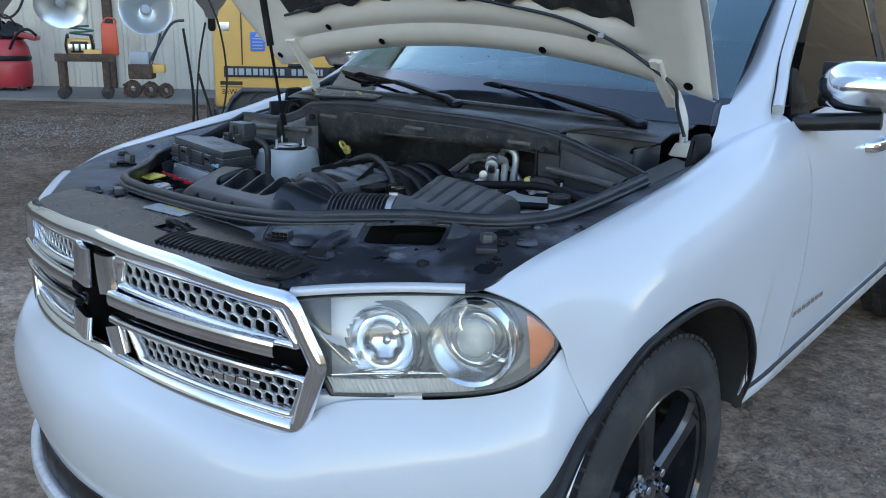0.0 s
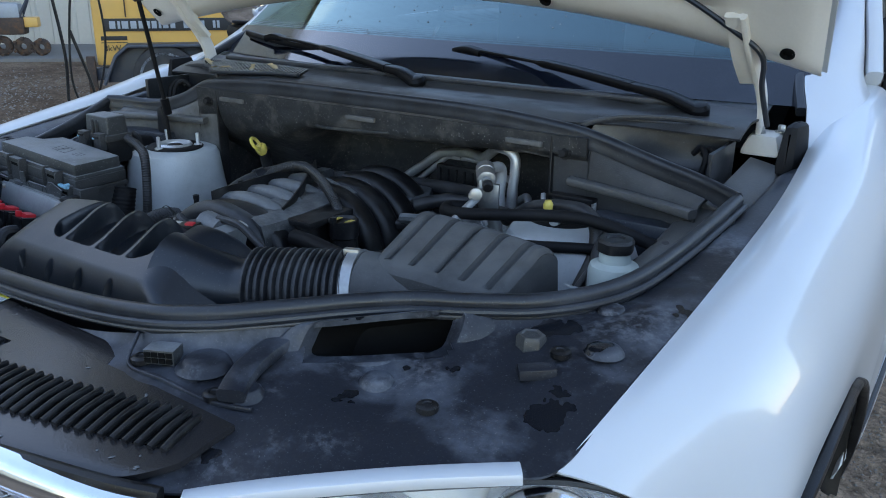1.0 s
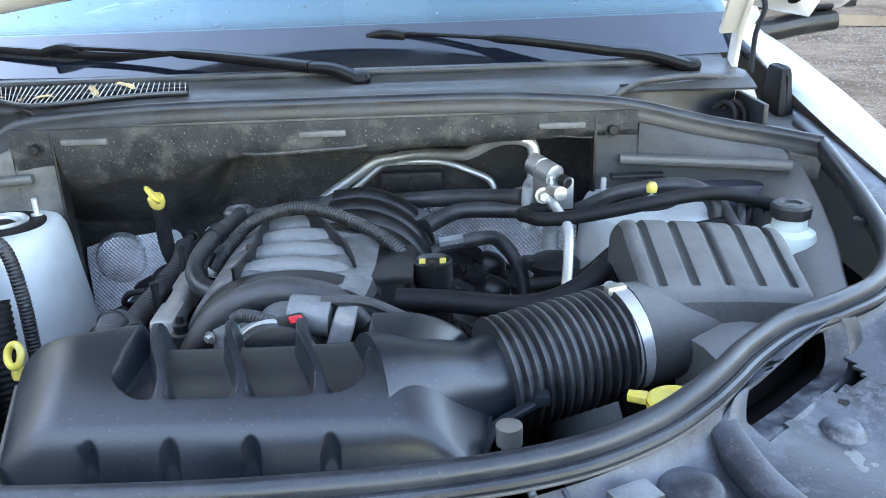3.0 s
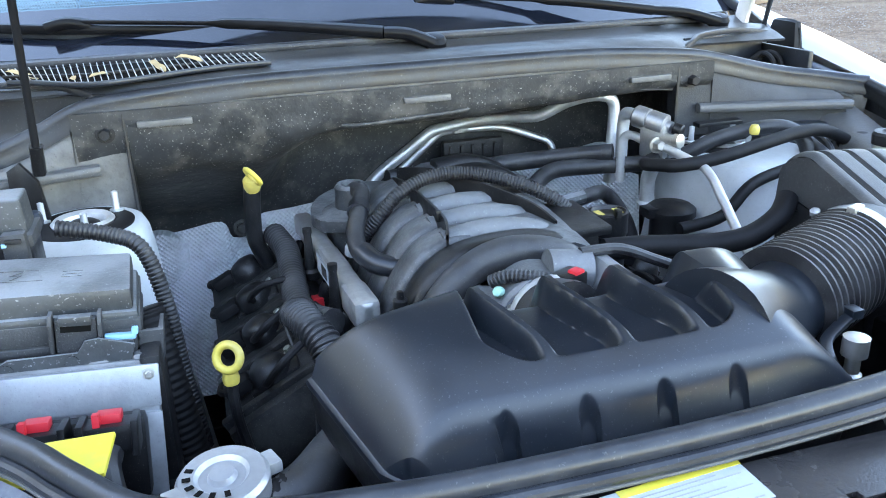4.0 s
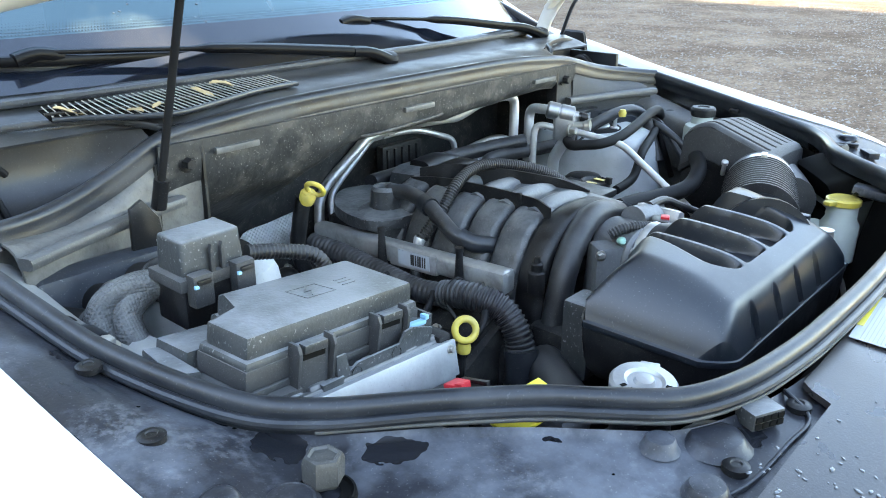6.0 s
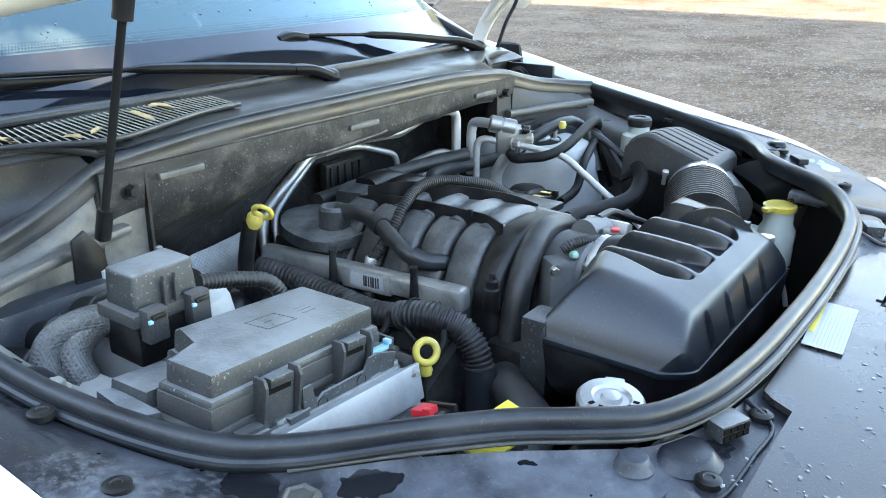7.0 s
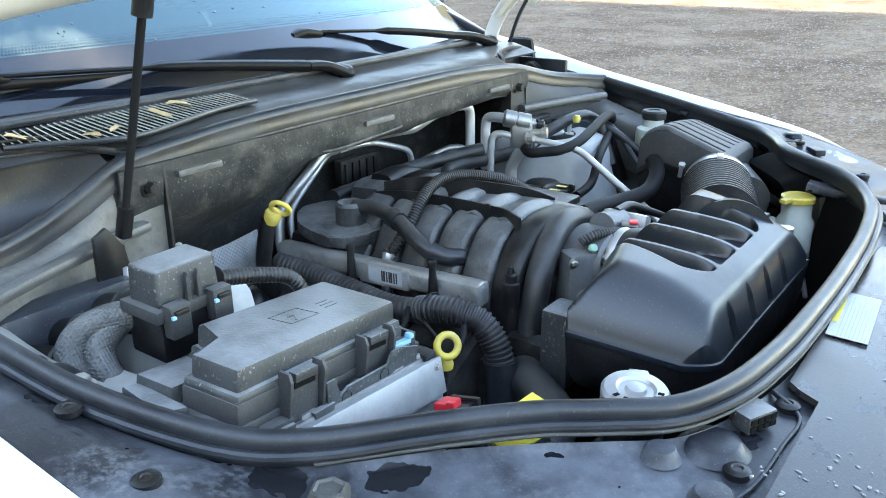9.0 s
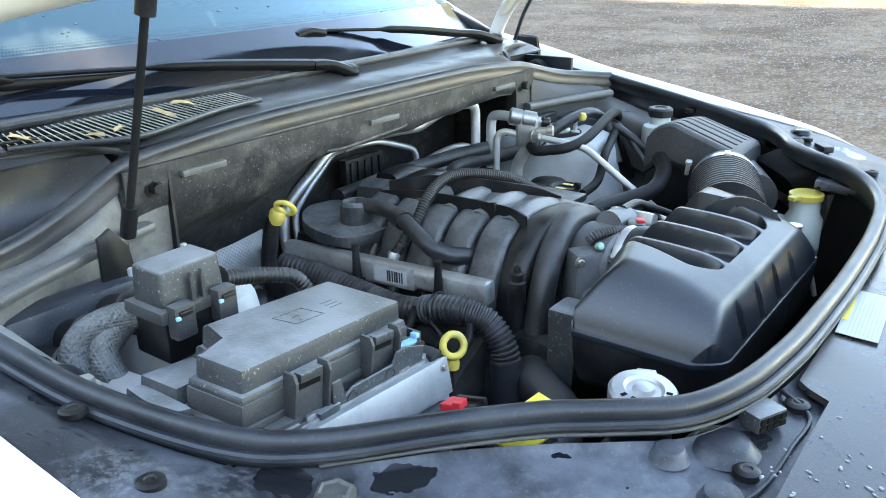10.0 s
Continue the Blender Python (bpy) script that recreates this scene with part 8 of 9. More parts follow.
part("line_collar", lathe([(.016, 0), (.016, .010), (.012, .014), (.012, .02)], (.339, .447, .938), (0, 0, 1), 18), M_ALU, ac)
part("hard_line", tube([(.330, .392, 1.050), (.336, .35, 1.045), (.343, .302, 1.037), (.336, .25, 1.010), (.326, .20, .984), (.318, .15, .958), (.31, .11, .93)], .0065, 12, 5), M_ALU, ac, "long slanting aluminium line")
part("insulated_hose", tube([(.35, .46, 1.0), (.385, .43, 1.022), (.43, .41, 1.048), (.49, .395, 1.062), (.53, .385, 1.062), (.555, .37, 1.045), (.56, .355, 1.01), (.55, .33, .96)], .0115, 14), M_HOSE, car, "thick black insulated hose")
part("insulated_hose", tube([(-.05, .56, 1.0), (.05, .575, .995), (.15, .57, 1.0), (.24, .53, 1.012), (.30, .49, 1.022)], .014, 14), M_HOSE, car, "thick black insulated hose")
part("tower_hose", tube([(.57, .38, 1.04), (.575, .33, 1.02), (.59, .28, .98)], .009, 12), M_HOSE, car, "black hose")
part("brake_line", tube([(.60, .39, 1.04), (.59, .35, 1.03), (.57, .30, .99), (.56, .26, .95)], .006, 10), M_HOSE, car, "thin black line")
part("yellow_cap", lathe([(.007, 0), (.008, .008), (.005, .014), (0, .015)], (.47, .375, 1.060), (0, 0, 1), 12), M_YELLOW, car, "small yellow cap")
part("black_tray", box(.43, .51, .455, .475, 1.055, 1.062, .002), M_BLACK, car, "flat black tab")

# heat shield on the firewall, embossed foil
foil_cols = []
for x, zt in ((-.47, .90), (-.43, .912), (-.36, .922), (-.305, .928), (-.290, .900), (-.258, .902), (-.245, .932), (-.19, .938), (-.13, .945)):
    foil_cols.append([(x, .668, zt), (x, .660, zt - .03), (x + .005, .650, .85), (x + .012, .625, .76), (x + .02, .59, .66)])
foil = part("heat_shield", thicken(loft(foil_cols, 4, 6), .002), M_FOIL, car, "embossed bright foil heat shield")
part("foil_dome", lathe([(.046, -.006), (.044, .004), (.040, .009), (.026, .013), (0, .015)], (-.404, .652, .884), (.12, -.97, .12), 32), M_FOIL, foil)
part("foil_screw", bolt((-.274, .655, .918), .009, .010, (0, -1, .2)), M_BLACK, foil)
part("heat_shield", thicken(loft([[(.12, .62, .99), (.12, .60, .80)], [(.23, .62, .985), (.23, .60, .80)], [(.33, .60, .97), (.33, .58, .80)], [(.40, .58, .95), (.40, .56, .80)]], 5, 5), .002), M_FOIL, car, "embossed bright foil heat shield")
grommet = part("firewall_grommet", box(.070, .178, .652, .672, .975, 1.023, .005), M_MATTE, car, "black ribbed grommet plate")
for k in range(5):
    part("grommet_rib", box(.079 + k * .02, .084 + k * .02, .648, .654, .980, 1.016, .001), M_MATTE, grommet)
part("tee_bolt", lathe([(.010, 0), (.010, .012), (.007, .014), (.007, .03), (.012, .032), (.012, .05), (0, .052)], (.232, -.105, .95), (0, 0, 1), 14), M_STEEL, car, "bolt with a plastic cap")
part("tie_wire", tube([(.20, -.10, .94), (.232, -.105, .96), (.26, -.13, .92), (.27, -.14, .88)], .004, 8), M_ALU, car)
part("yellow_tag", box(-.045, .034, -.022, .022, -.002, .002, .001, m=Matrix.Translation((-.447, -.062, 1.000)) @ Matrix.Rotation(radians(-8), 4, "Z") @ Matrix.Rotation(radians(9), 4, "X") @ Matrix.Rotation(radians(-4), 4, "Y")), M_YELLOW_TAG, car, "yellow plastic fan tag")


# hose over the passenger tower, harness below it, and the bracket that carries the fuse box
part("loom", tube([(-0.484, 0.310, 1.063), (-0.432, 0.300, 1.052), (-0.398, 0.285, 1.036), (-0.381, 0.270, 0.976), (-0.373, 0.255, 0.895), (-0.361, 0.240, 0.793)], .0095, 14, ribs=.10, pitch=.005), M_HOSE, car, "corrugated black conduit draped over the tower")
part("harness", tube([(-.405, .235, .985), (-.395, .215, .93), (-.385, .20, .87), (-.375, .19, .80), (-.36, .18, .72)], .024, 16, ribs=.06, pitch=.008), M_DULL, car, "black corrugated harness")
carrier_box = part("box_carrier", box(-.400, -.381, .090, .155, .80, .998, .004), M_BLACK, car, "black plastic carrier beside the fuse box")
part("carrier_window", box(-.395, -.385, .0885, .091, .955, .985, .002), M_DARK, carrier_box, "square opening")
part("carrier_foot", box(-.410, -.372, .075, .135, .72, .86, .006, taper=.006), M_DULL, carrier_box)


# throttle block with its round plug, and the hoses that lie on the driver's tower
tbm = Matrix.Translation((-.048, .090, .968)) @ Matrix.Rotation(radians(-35), 4, "Z")
tblock = part("throttle_block", box(-.030, .030, -.022, .020, -.045, .040, .006, m=tbm, taper=.003), M_BODY, tb, "dull cast block of the throttle body")
part("round_plug", lathe([(.0135, 0), (.0135, .004), (.0115, .006), (.0095, .005), (0, .005)], tuple(tbm @ Vector((-.006, -.022, -.022))), tuple(tbm.to_3x3() @ Vector((0, -1, 0))), 24), M_BODY, tblock, "round plug")
for x, z in ((-.024, .032), (.024, .032), (-.024, -.037), (.024, -.037)):
    p = tbm @ Vector((x, -.022, z))
    part("block_bolt", bolt(tuple(p), .005, .005, tuple(tbm.to_3x3() @ Vector((0, -1, 0)))), M_STEEL, tblock)
part("tower_cable", tube([(0.341, 0.420, 1.030), (0.291, 0.377, 1.034), (0.296, 0.350, 1.038), (0.316, 0.324, 1.042), (0.376, 0.315, 1.050), (0.513, 0.337, 1.065), (0.575, 0.351, 1.060), (0.650, 0.381, 1.030)], .0095, 16), M_DULL, car, "thick taped black cable over the tower")
part("tower_hose", tube([(0.571, 0.350, 1.021), (0.505, 0.325, 1.019), (0.414, 0.295, 1.011), (0.358, 0.280, 0.976), (0.289, 0.275, 0.968)], .0085, 12), M_DULL, car, "black hose beside the tower")
part("tower_hose", tube([(0.608, 0.370, 1.034), (0.593, 0.345, 0.990), (0.609, 0.335, 0.947), (0.624, 0.330, 0.912)], .006, 12), M_DULL, car, "thin black hose beside the tower")

part("rail_bolt", bolt((-0.665, 0.296, 1.018), .009, .009, (0, 0, 1), 1.5), M_STEEL, car, "dusty steel bolt in the apron rail")
part("rail_clip", lathe([(.011, 0), (.012, .003), (.008, .006), (0, .007)], (-0.680, 0.349, 1.032), (.2, -.2, .95), 16), M_DULL, car, "black clip in the apron rail")


# ---- the yard ----
gx = [-60, -20, -13, -10, -8, -6, -5, -4, -3.2, -2.6, -2, -1.4, -.8, 0, .8, 1.4, 2, 2.6, 3.2, 4, 5, 6, 8, 10, 13, 17, 22, 30, 60, 150, 600]
gy = [-600, -60, -15, -6, -3, -2, -1.4, -.8, 0, .8, 1.6, 2.4, 3.2, 4, 5, 6, 7, 8, 10, 13, 17, 22, 30, 60, 150, 600]


def ground_z(x, y):
    return .012 * noise.noise((x * .7, y * .7, 0)) if abs(x) < 25 and abs(y) < 25 else -.02


tagged(part("ground", grid_mesh([[(x, y, ground_z(x, y)) for x in [-600] + gx] for y in gy]), M_GROUND), "bare brown dirt yard with gravel and tyre tracks", "ground", kind="structure")


def stones(spots, lo, hi, seed, label):
    """Small five-cornered stones scattered over the given spots."""
    r = random.Random(seed)
    verts, faces = [], []
    for n, sample in spots:
        for _ in range(n):
            x, y = sample(r)
            s = r.uniform(lo, hi) * (1.8 if r.random() < .05 else 1)
            z = ground_z(x, y)
            k = len(verts)
            verts += [(x + s * a * r.uniform(.5, 1.2), y + s * b * r.uniform(.5, 1.2), z + s * c * r.uniform(.4, .9)) for a, b, c in ((1, 0, 0), (0, 1, 0), (-1, 0, 0), (0, -1, 0), (0, 0, 1))]
            faces += [(k + a, k + (a + 1) % 4, k + 4) for a in range(4)]
    me = bpy.data.meshes.new("gravel")
    me.from_pydata(verts, [], faces)
    me.materials.append(M_GRAVEL)
    return tagged(new("gravel", me), label, "gravel", kind="stuff")


stones([(16000, lambda r: (.75 + r.random() ** 1.3 * 2.0, r.uniform(-.4, 4.5))), (2600, lambda r: (r.uniform(-5, -1.1), r.uniform(-1.2, 4.5)))], .002, .007, 4, "loose grey gravel lying on the dirt")
stones([(2600, lambda r: (r.gauss(-8.4, .9), r.gauss(3.2, .9)))], .008, .018, 5, "patch of pale crushed stone in front of the slab")
stones([(42000, lambda r: (1.2 + 16 * r.random() ** 1.3, r.uniform(-2, 12)))], .005, .017, 6, "scattered pebbles over the open yard")

# puddle that mirrors the sky
pud = bmesh.new()
ring = []
for k in range(48):
    a = 2 * math.pi * k / 48
    rr = 1 + .25 * math.sin(3 * a + 1) + .14 * math.sin(7 * a) + .08 * math.sin(13 * a)
    ring.append(pud.verts.new((7.4 + 1.35 * rr * math.cos(a), 11.4 + 1.5 * rr * math.sin(a), .016)))
pud.faces.new(ring)
tagged(part("puddle", pud, mat("standing_water", (0.05, 0.045, 0.04), 0.02, spec=1.0)), "shallow puddle mirroring the sky", "puddle", kind="structure")

# shed annex: slab and corrugated wall with rusty posts; behind it an unseen tall hall, added to throw the shade
SLAB = Matrix.Translation((-13.15, 6.28, 0)) @ Matrix.Rotation(radians(43.5 - 90), 4, "Z")   # local y runs along the wall, local x out from it
tagged(part("slab", box(-.3, 2.15, -14, 6.5, -.1, .05, .02, m=SLAB), M_CONCRETE), "worn concrete slab in front of the shed", "slab", kind="structure")
line = []
y = -14.0
while y < 6.5:
    for dy, dx in ((0, 0), (.15, 0), (.175, .03), (.215, .03), (.24, 0)):
        line.append((dx, y + dy))
    y += .30
wall = tagged(part("wall_west", thicken(grid_mesh([[SLAB @ Vector((dx, yy, z)) for dx, yy in line] for z in (.05, 2.0, 4.2)]), .02), M_WALL, sharp=25), "beige corrugated steel shed wall with rusty posts", "wall", kind="structure")
for yy in (-12, -9, -6, -3.9, -1.95, .33, 2.6, 5.2):
    part("post", box(.04, .15, yy - .075, yy + .075, .05, 4.1, .01, m=SLAB), M_RUST, wall, "rusty steel post")
part("wall_roof", box(-2.0, .35, -14.2, 6.7, 4.2, 4.32, .02, m=SLAB), M_WALL, wall)
hall = tagged(part("hall", box(-34, -17.5, -60, 70, 0, 12.3, .05), M_WALL), "unseen tall steel hall, added to shade the yard", "building", kind="structure")
part("hall_roof", prism([(-34.4, 12.3), (-17.1, 12.3), (-25.7, 13.5)], -60.3, 70.3, .02, m=Matrix.Rotation(radians(90), 4, "X") @ Matrix.Scale(-1, 4, (0, 0, 1))), M_WALL, hall)


def place(x, y, z=.05, turn=0):
    return Matrix.Translation((x, y, z)) @ Matrix.Rotation(radians(turn), 4, "Z")


def wheel_mesh(m, r, w):
    """A small solid wheel whose axle lies along local y of m."""
    bm = lathe([(r * .35, -w / 2), (r * .8, -w / 2), (r, -w / 3), (r, w / 3), (r * .8, w / 2), (r * .35, w / 2)], (0, 0, 0), (0, 1, 0), 24)
    bmesh.ops.transform(bm, matrix=m, verts=bm.verts[:])
    return bm


def rim_mesh(m, r, w):
    bm = lathe([(0, -w / 2), (r * .3, -w * .62), (r * .45, -w * .5), (r * .55, -w * .35), (r * .72, -w * .5), (r * .8, -w * .5)], (0, 0, 0), (0, 1, 0), 24)
    bmesh.ops.transform(bm, matrix=m, verts=bm.verts[:])
    return bm


# light tower trailer, yellow; local x along its side, local -y towards the car
TR = place(-6.30, 4.14, 0, 51)
tower = empty("light_tower", "yellow towable light tower and generator trailer", "generator")
shell = [(0, .42), (0, 1.50), (.16, 1.86), (.34, 1.95), (2.0, 1.95), (2.1, 1.85), (2.1, .42)]
part("housing", prism(shell, 0, 1.15, .03, m=TR @ Matrix.Rotation(radians(90), 4, "X") @ Matrix.Scale(-1, 4, (0, 0, 1))), M_CAT, tower, "yellow sheet steel housing")
part("stripe", box(.105, 1.30, -.014, -.004, .745, .865, .002, m=TR), M_INK, tower, "black stripe with pale lettering blocks")
x = .15
for k, w in enumerate((.065, .028, .07, .065, .06, .04, .055, .028, .06, .055, 0, .06, .06, .07, 0, .03, .03)):
    if w:
        part("letter_block", box(x, x + w * .85, -.018, -.013, .77, .84, .002, m=TR), M_WHITE_LABEL, tower)
    x += (w or .05) + .010
part("panel_seam", box(.30, .312, -.012, -.002, .88, 1.9, .002, m=TR), M_RUST, tower)
part("blue_sticker", box(.40, .555, -.010, -.003, 1.03, 1.23, .002, m=TR), M_BLUE_STICKER, tower, "blue notice sticker")
for k in range(4):
    part("notice_bar", box(.42, .535, -.013, -.009, 1.05 + k * .035, 1.062 + k * .035, .001, m=TR), M_WHITE_LABEL, tower)
part("notice_sign", prism([(-.03, 0), (.03, 0), (0, .05)], 0, .003, 0, m=TR @ Matrix.Translation((.478, -.010, 1.18)) @ Matrix.Rotation(radians(90), 4, "X")), M_WHITE_LABEL, tower)
part("maker_badge", box(.06, .18, -.010, -.003, 1.24, 1.33, .004, m=TR), M_GALV, tower, "small pale badge")
part("spec_bar", box(.06, .30, -.008, -.003, .66, .70, .002, m=TR), M_INK, tower, "black lettering block")
part("underline", box(.06, .30, -.008, -.003, .635, .642, .001, m=TR), M_INK, tower)
txt = bpy.data.curves.new("power_text", "FONT")
txt.body, txt.size, txt.extrude = "8kW", .080, .002
t_ob = new("power_text", txt)
t_ob.matrix_world = TR @ Matrix.Translation((.075, -.006, .560)) @ Matrix.Rotation(radians(90), 4, "X")
t_ob.data.materials.append(M_INK)
t_ob.parent = tower
part("door_latch", box(.80, .95, -.04, -.004, .86, .90, .006, m=TR), M_BLACK, tower, "black door latch")
part("mudguard", sweep(bmesh.new(), [TR @ Vector(p) for p in ((.06, -.10, .26), (.18, -.10, .52), (.30, -.10, .62), (.98, -.10, .62), (1.10, -.10, .52), (1.20, -.10, .26))], rect(.22, .03, .006), up=(0, 0, 1)), M_SLATE, tower, "dark blue-grey mudguard")
part("chassis", box(-.10, 2.3, -.02, .10, .28, .40, .01, m=TR), M_SLATE, tower, "dark trailer chassis")
part("jack_post", box(-.09, -.01, -.10, -.02, .10, .52, .01, m=TR), M_RUST, tower, "rusty support post")
part("guard_panel", prism([(.08, .26), (.20, .52), (.32, .60), (.96, .60), (1.08, .52), (1.18, .26)], -.030, -.006, .004, m=TR @ Matrix(((1, 0, 0, 0), (0, 0, 1, 0), (0, 1, 0, 0), (0, 0, 0, 1)))), M_SLATE, tower, "dark wheel housing")
wm = TR @ Matrix.Translation((.63, -.12, .31))
wheel = part("trailer_wheel", wheel_mesh(wm, .31, .18), M_TYRE, tower, "black trailer tyre on a white rim")
part("rim", rim_mesh(wm, .31, .18), M_WHITE_LABEL, wheel, "white steel rim")
for k in range(6):
    a = radians(60 * k)
    part("rim_hole", lathe([(.022, -.002), (.022, .004), (0, .004)], wm @ Vector((.12 * math.cos(a), -.075, .12 * math.sin(a))), TR.to_3x3() @ Vector((0, -1, 0)), 12), M_DARK, wheel)
part("support_leg", box(2.1, 2.18, -.05, .03, 0, .5, .01, m=TR), M_RUST, tower)

# work cart with a radio, cables and a red can
CT = place(-11.43, 5.28, .05, 60)
cart = empty("work_cart", "rusty steel work cart on castors", "cart")
part("tray_top", box(-.42, .42, -.30, .30, .60, .66, .01, m=CT), M_RUST, cart, "rusty steel tray")
part("tray_lip", box(-.44, .44, -.32, -.29, .58, .70, .006, m=CT), M_RUST, cart)
for sx in (-.36, .28):
    for sy in (-.25, .25):
        leg = part("leg", box(sx - .05, sx + .05, sy - .03, sy + .03, .18, .60, .006, m=CT), M_RUST, cart)
        cm = CT @ Matrix.Translation((sx, sy, .09))
        part("castor", wheel_mesh(cm, .09, .05), M_TYRE, leg, "black castor wheel")
        part("castor_fork", box(sx - .03, sx + .03, sy - .04, sy + .04, .13, .20, .004, m=CT), M_RUST, leg)
RD = CT @ Matrix.Translation((-.08, -.05, .66))
radio = empty("job_site_radio", "yellow and black job site radio on the cart", "radio")
part("case", box(-.20, .20, -.11, .11, .02, .26, .04, m=RD), M_CAT, radio, "yellow case")
part("face", box(-.13, .13, -.125, -.10, .05, .22, .02, m=RD), M_BLACK, radio, "black front panel")
for sx in (-.17, .17):
    part("roll_bar", sweep(bmesh.new(), smooth_line([RD @ Vector(p) for p in ((sx, -.13, .0), (sx * 1.15, -.14, .14), (sx, -.12, .30), (sx, .12, .30), (sx * 1.15, .14, .14), (sx, .13, .0))], 4), circle(.018, 8)), M_BLACK, radio, "black roll bar")
for k in range(4):
    part("grille_bar", box(-.16 + k * .09, -.10 + k * .09, -.128, -.12, .08, .18, .006, m=RD), M_GALV, radio)
cab = tube([CT @ Vector((-.05 + .16 * math.cos(a * .9) + .02 * math.sin(a * 3), .05 + .1 * math.sin(a * .9), .96 + .012 * a)) for a in range(14)], .016, 8, 5)
tagged(part("cable_coil", cab, mat("green_cable", (0.03, 0.10, 0.09), 0.5)), "coiled dark green cable on top of the radio", "cable")
can = empty("fuel_can", "orange-red plastic fuel can on the cart", "can")
CN = CT @ Matrix.Translation((.36, .12, .66))
part("body", box(-.13, .13, -.09, .09, 0, .50, .03, m=CN, taper=.015), M_ORANGE, can)
part("spout", box(-.04, .04, -.04, .04, .50, .56, .01, m=CN), M_BLACK, can)
part("handle", sweep(bmesh.new(), smooth_line([CN @ Vector(p) for p in ((.10, 0, .47), (.10, 0, .56), (-.02, 0, .58), (-.09, 0, .50))], 4), circle(.016, 8)), M_ORANGE, can)
box_t = part("tool_box", box(-.02, .22, -.28, -.08, .66, .76, .012, m=CT), M_CAT)
tagged(box_t, "small yellow tool box on the cart", "box")

# wet and dry vacuum with a bag on it
VC = place(-13.35, 4.89, .05, 50)
vac = empty("shop_vacuum", "red shop vacuum by the wall", "vacuum")
vb = lathe([(0, .06), (.30, .06), (.33, .12), (.34, .42), (.32, .50), (.30, .52)], (0, 0, 0), (0, 0, 1), 28)
bmesh.ops.transform(vb, matrix=VC, verts=vb.verts[:])
part("drum", vb, M_VAC, vac, "red plastic drum")
vh = lathe([(.31, .50), (.33, .56), (.31, .72), (.24, .84), (.10, .88), (0, .88)], (0, 0, 0), (0, 0, 1), 28)
bmesh.ops.transform(vh, matrix=VC, verts=vh.verts[:])
part("motor_head", vh, M_VAC, vac, "dark red motor head")
vr = lathe([(.335, .50), (.345, .52), (.345, .56), (.33, .58)], (0, 0, 0), (0, 0, 1), 28)
bmesh.ops.transform(vr, matrix=VC, verts=vr.verts[:])
part("band", vr, M_BLACK, vac)
vp = lathe([(0, 0), (.07, 0), (.08, .02), (.05, .03), (0, .03)], (-.12, -.30, .66), (-.2, -1, .1), 16)
bmesh.ops.transform(vp, matrix=VC, verts=vp.verts[:])
part("hose_port", vp, M_BLACK, vac, "black hose port")
for a in range(4):
    b = radians(45 + 90 * a)
    part("castor", wheel_mesh(VC @ Matrix.Translation((.28 * math.cos(b), .28 * math.sin(b), .05)), .05, .03), M_BLACK, vac)
bag = empty("tool_bag", "slumped black and red tool bag on the vacuum", "bag")
rows = []
for j in range(9):
    t = j / 8
    r = .30 * math.sin(math.pi * (.18 + .80 * t)) ** .6
    rows.append([VC @ Vector((r * math.cos(a) * (1 + .18 * math.sin(3 * a + j)), r * .8 * math.sin(a) * (1 + .15 * math.cos(2 * a + j)), .82 + .30 * t + .03 * math.sin(2 * a + 2 * t))) for a in [2 * math.pi * i / 20 for i in range(20)]])
part("bag_body", grid_mesh(rows, close=True), M_BLACK, bag)
part("bag_flap", box(-.05, .28, -.26, .10, .92, 1.0, .03, m=VC @ Matrix.Rotation(radians(14), 4, "Y")), M_VAC, bag, "red flap")
part("strap", tube([VC @ Vector(p) for p in ((-.2, -.1, 1.05), (-.1, -.15, 1.22), (.08, -.12, 1.22), (.2, -.05, 1.02))], .016, 8), M_BLACK, bag)
hose = tube([VC @ Vector(p) for p in ((.12, -.33, .70), (.30, -.45, .95), (.45, -.40, 1.02), (.55, -.30, .92))], .025, 10, ribs=.12, pitch=.02)
part("vacuum_hose", hose, M_BLACK, vac, "black ribbed hose")

# tiller engine on a stand, with its handlebar and cables
TL = place(-10.98, 6.0, .05, 48)
till = empty("tiller", "small tiller with a white engine cover", "tiller")
part("engine_cover", box(-.20, .12, -.14, .14, .52, .74, .05, m=TL), M_WHITE_LABEL, till, "white engine cover")
part("engine", box(-.22, .16, -.16, .16, .30, .54, .03, m=TL), M_RUST, till, "dark greasy engine")
part("fuel_plate", box(.14, .34, -.12, .10, .40, .54, .02, m=TL), M_CAT, till, "yellow cover plate")
for sx, r in ((-.18, .14), (.10, .13), (.34, .12)):
    tine = part("tine_wheel", wheel_mesh(TL @ Matrix.Translation((sx, -.06, r)), r, .10), M_RUST, till, "rusty tine wheel")
    for k in range(6):
        a = radians(60 * k)
        part("tine", box(-.02, .02, -.10, -.03, r * .75, r * 1.08, .004, m=TL @ Matrix.Translation((sx, -.06, r)) @ Matrix.Rotation(a, 4, "Y")), M_RUST, tine)
part("handlebar", tube([TL @ Vector(p) for p in ((.1, -.10, .55), (.28, -.12, .85), (.50, -.14, 1.18), (.70, -.14, 1.24))], .022, 8), M_SLATE, till, "dark handlebar")
part("handlebar", tube([TL @ Vector(p) for p in ((.1, .12, .55), (.24, .12, .9), (.30, .10, 1.28), (.12, .10, 1.32))], .022, 8), M_SLATE, till, "dark handlebar")
part("control_box", box(.10, .30, -.06, .08, 1.02, 1.14, .02, m=TL), M_GALV, till, "grey control box")

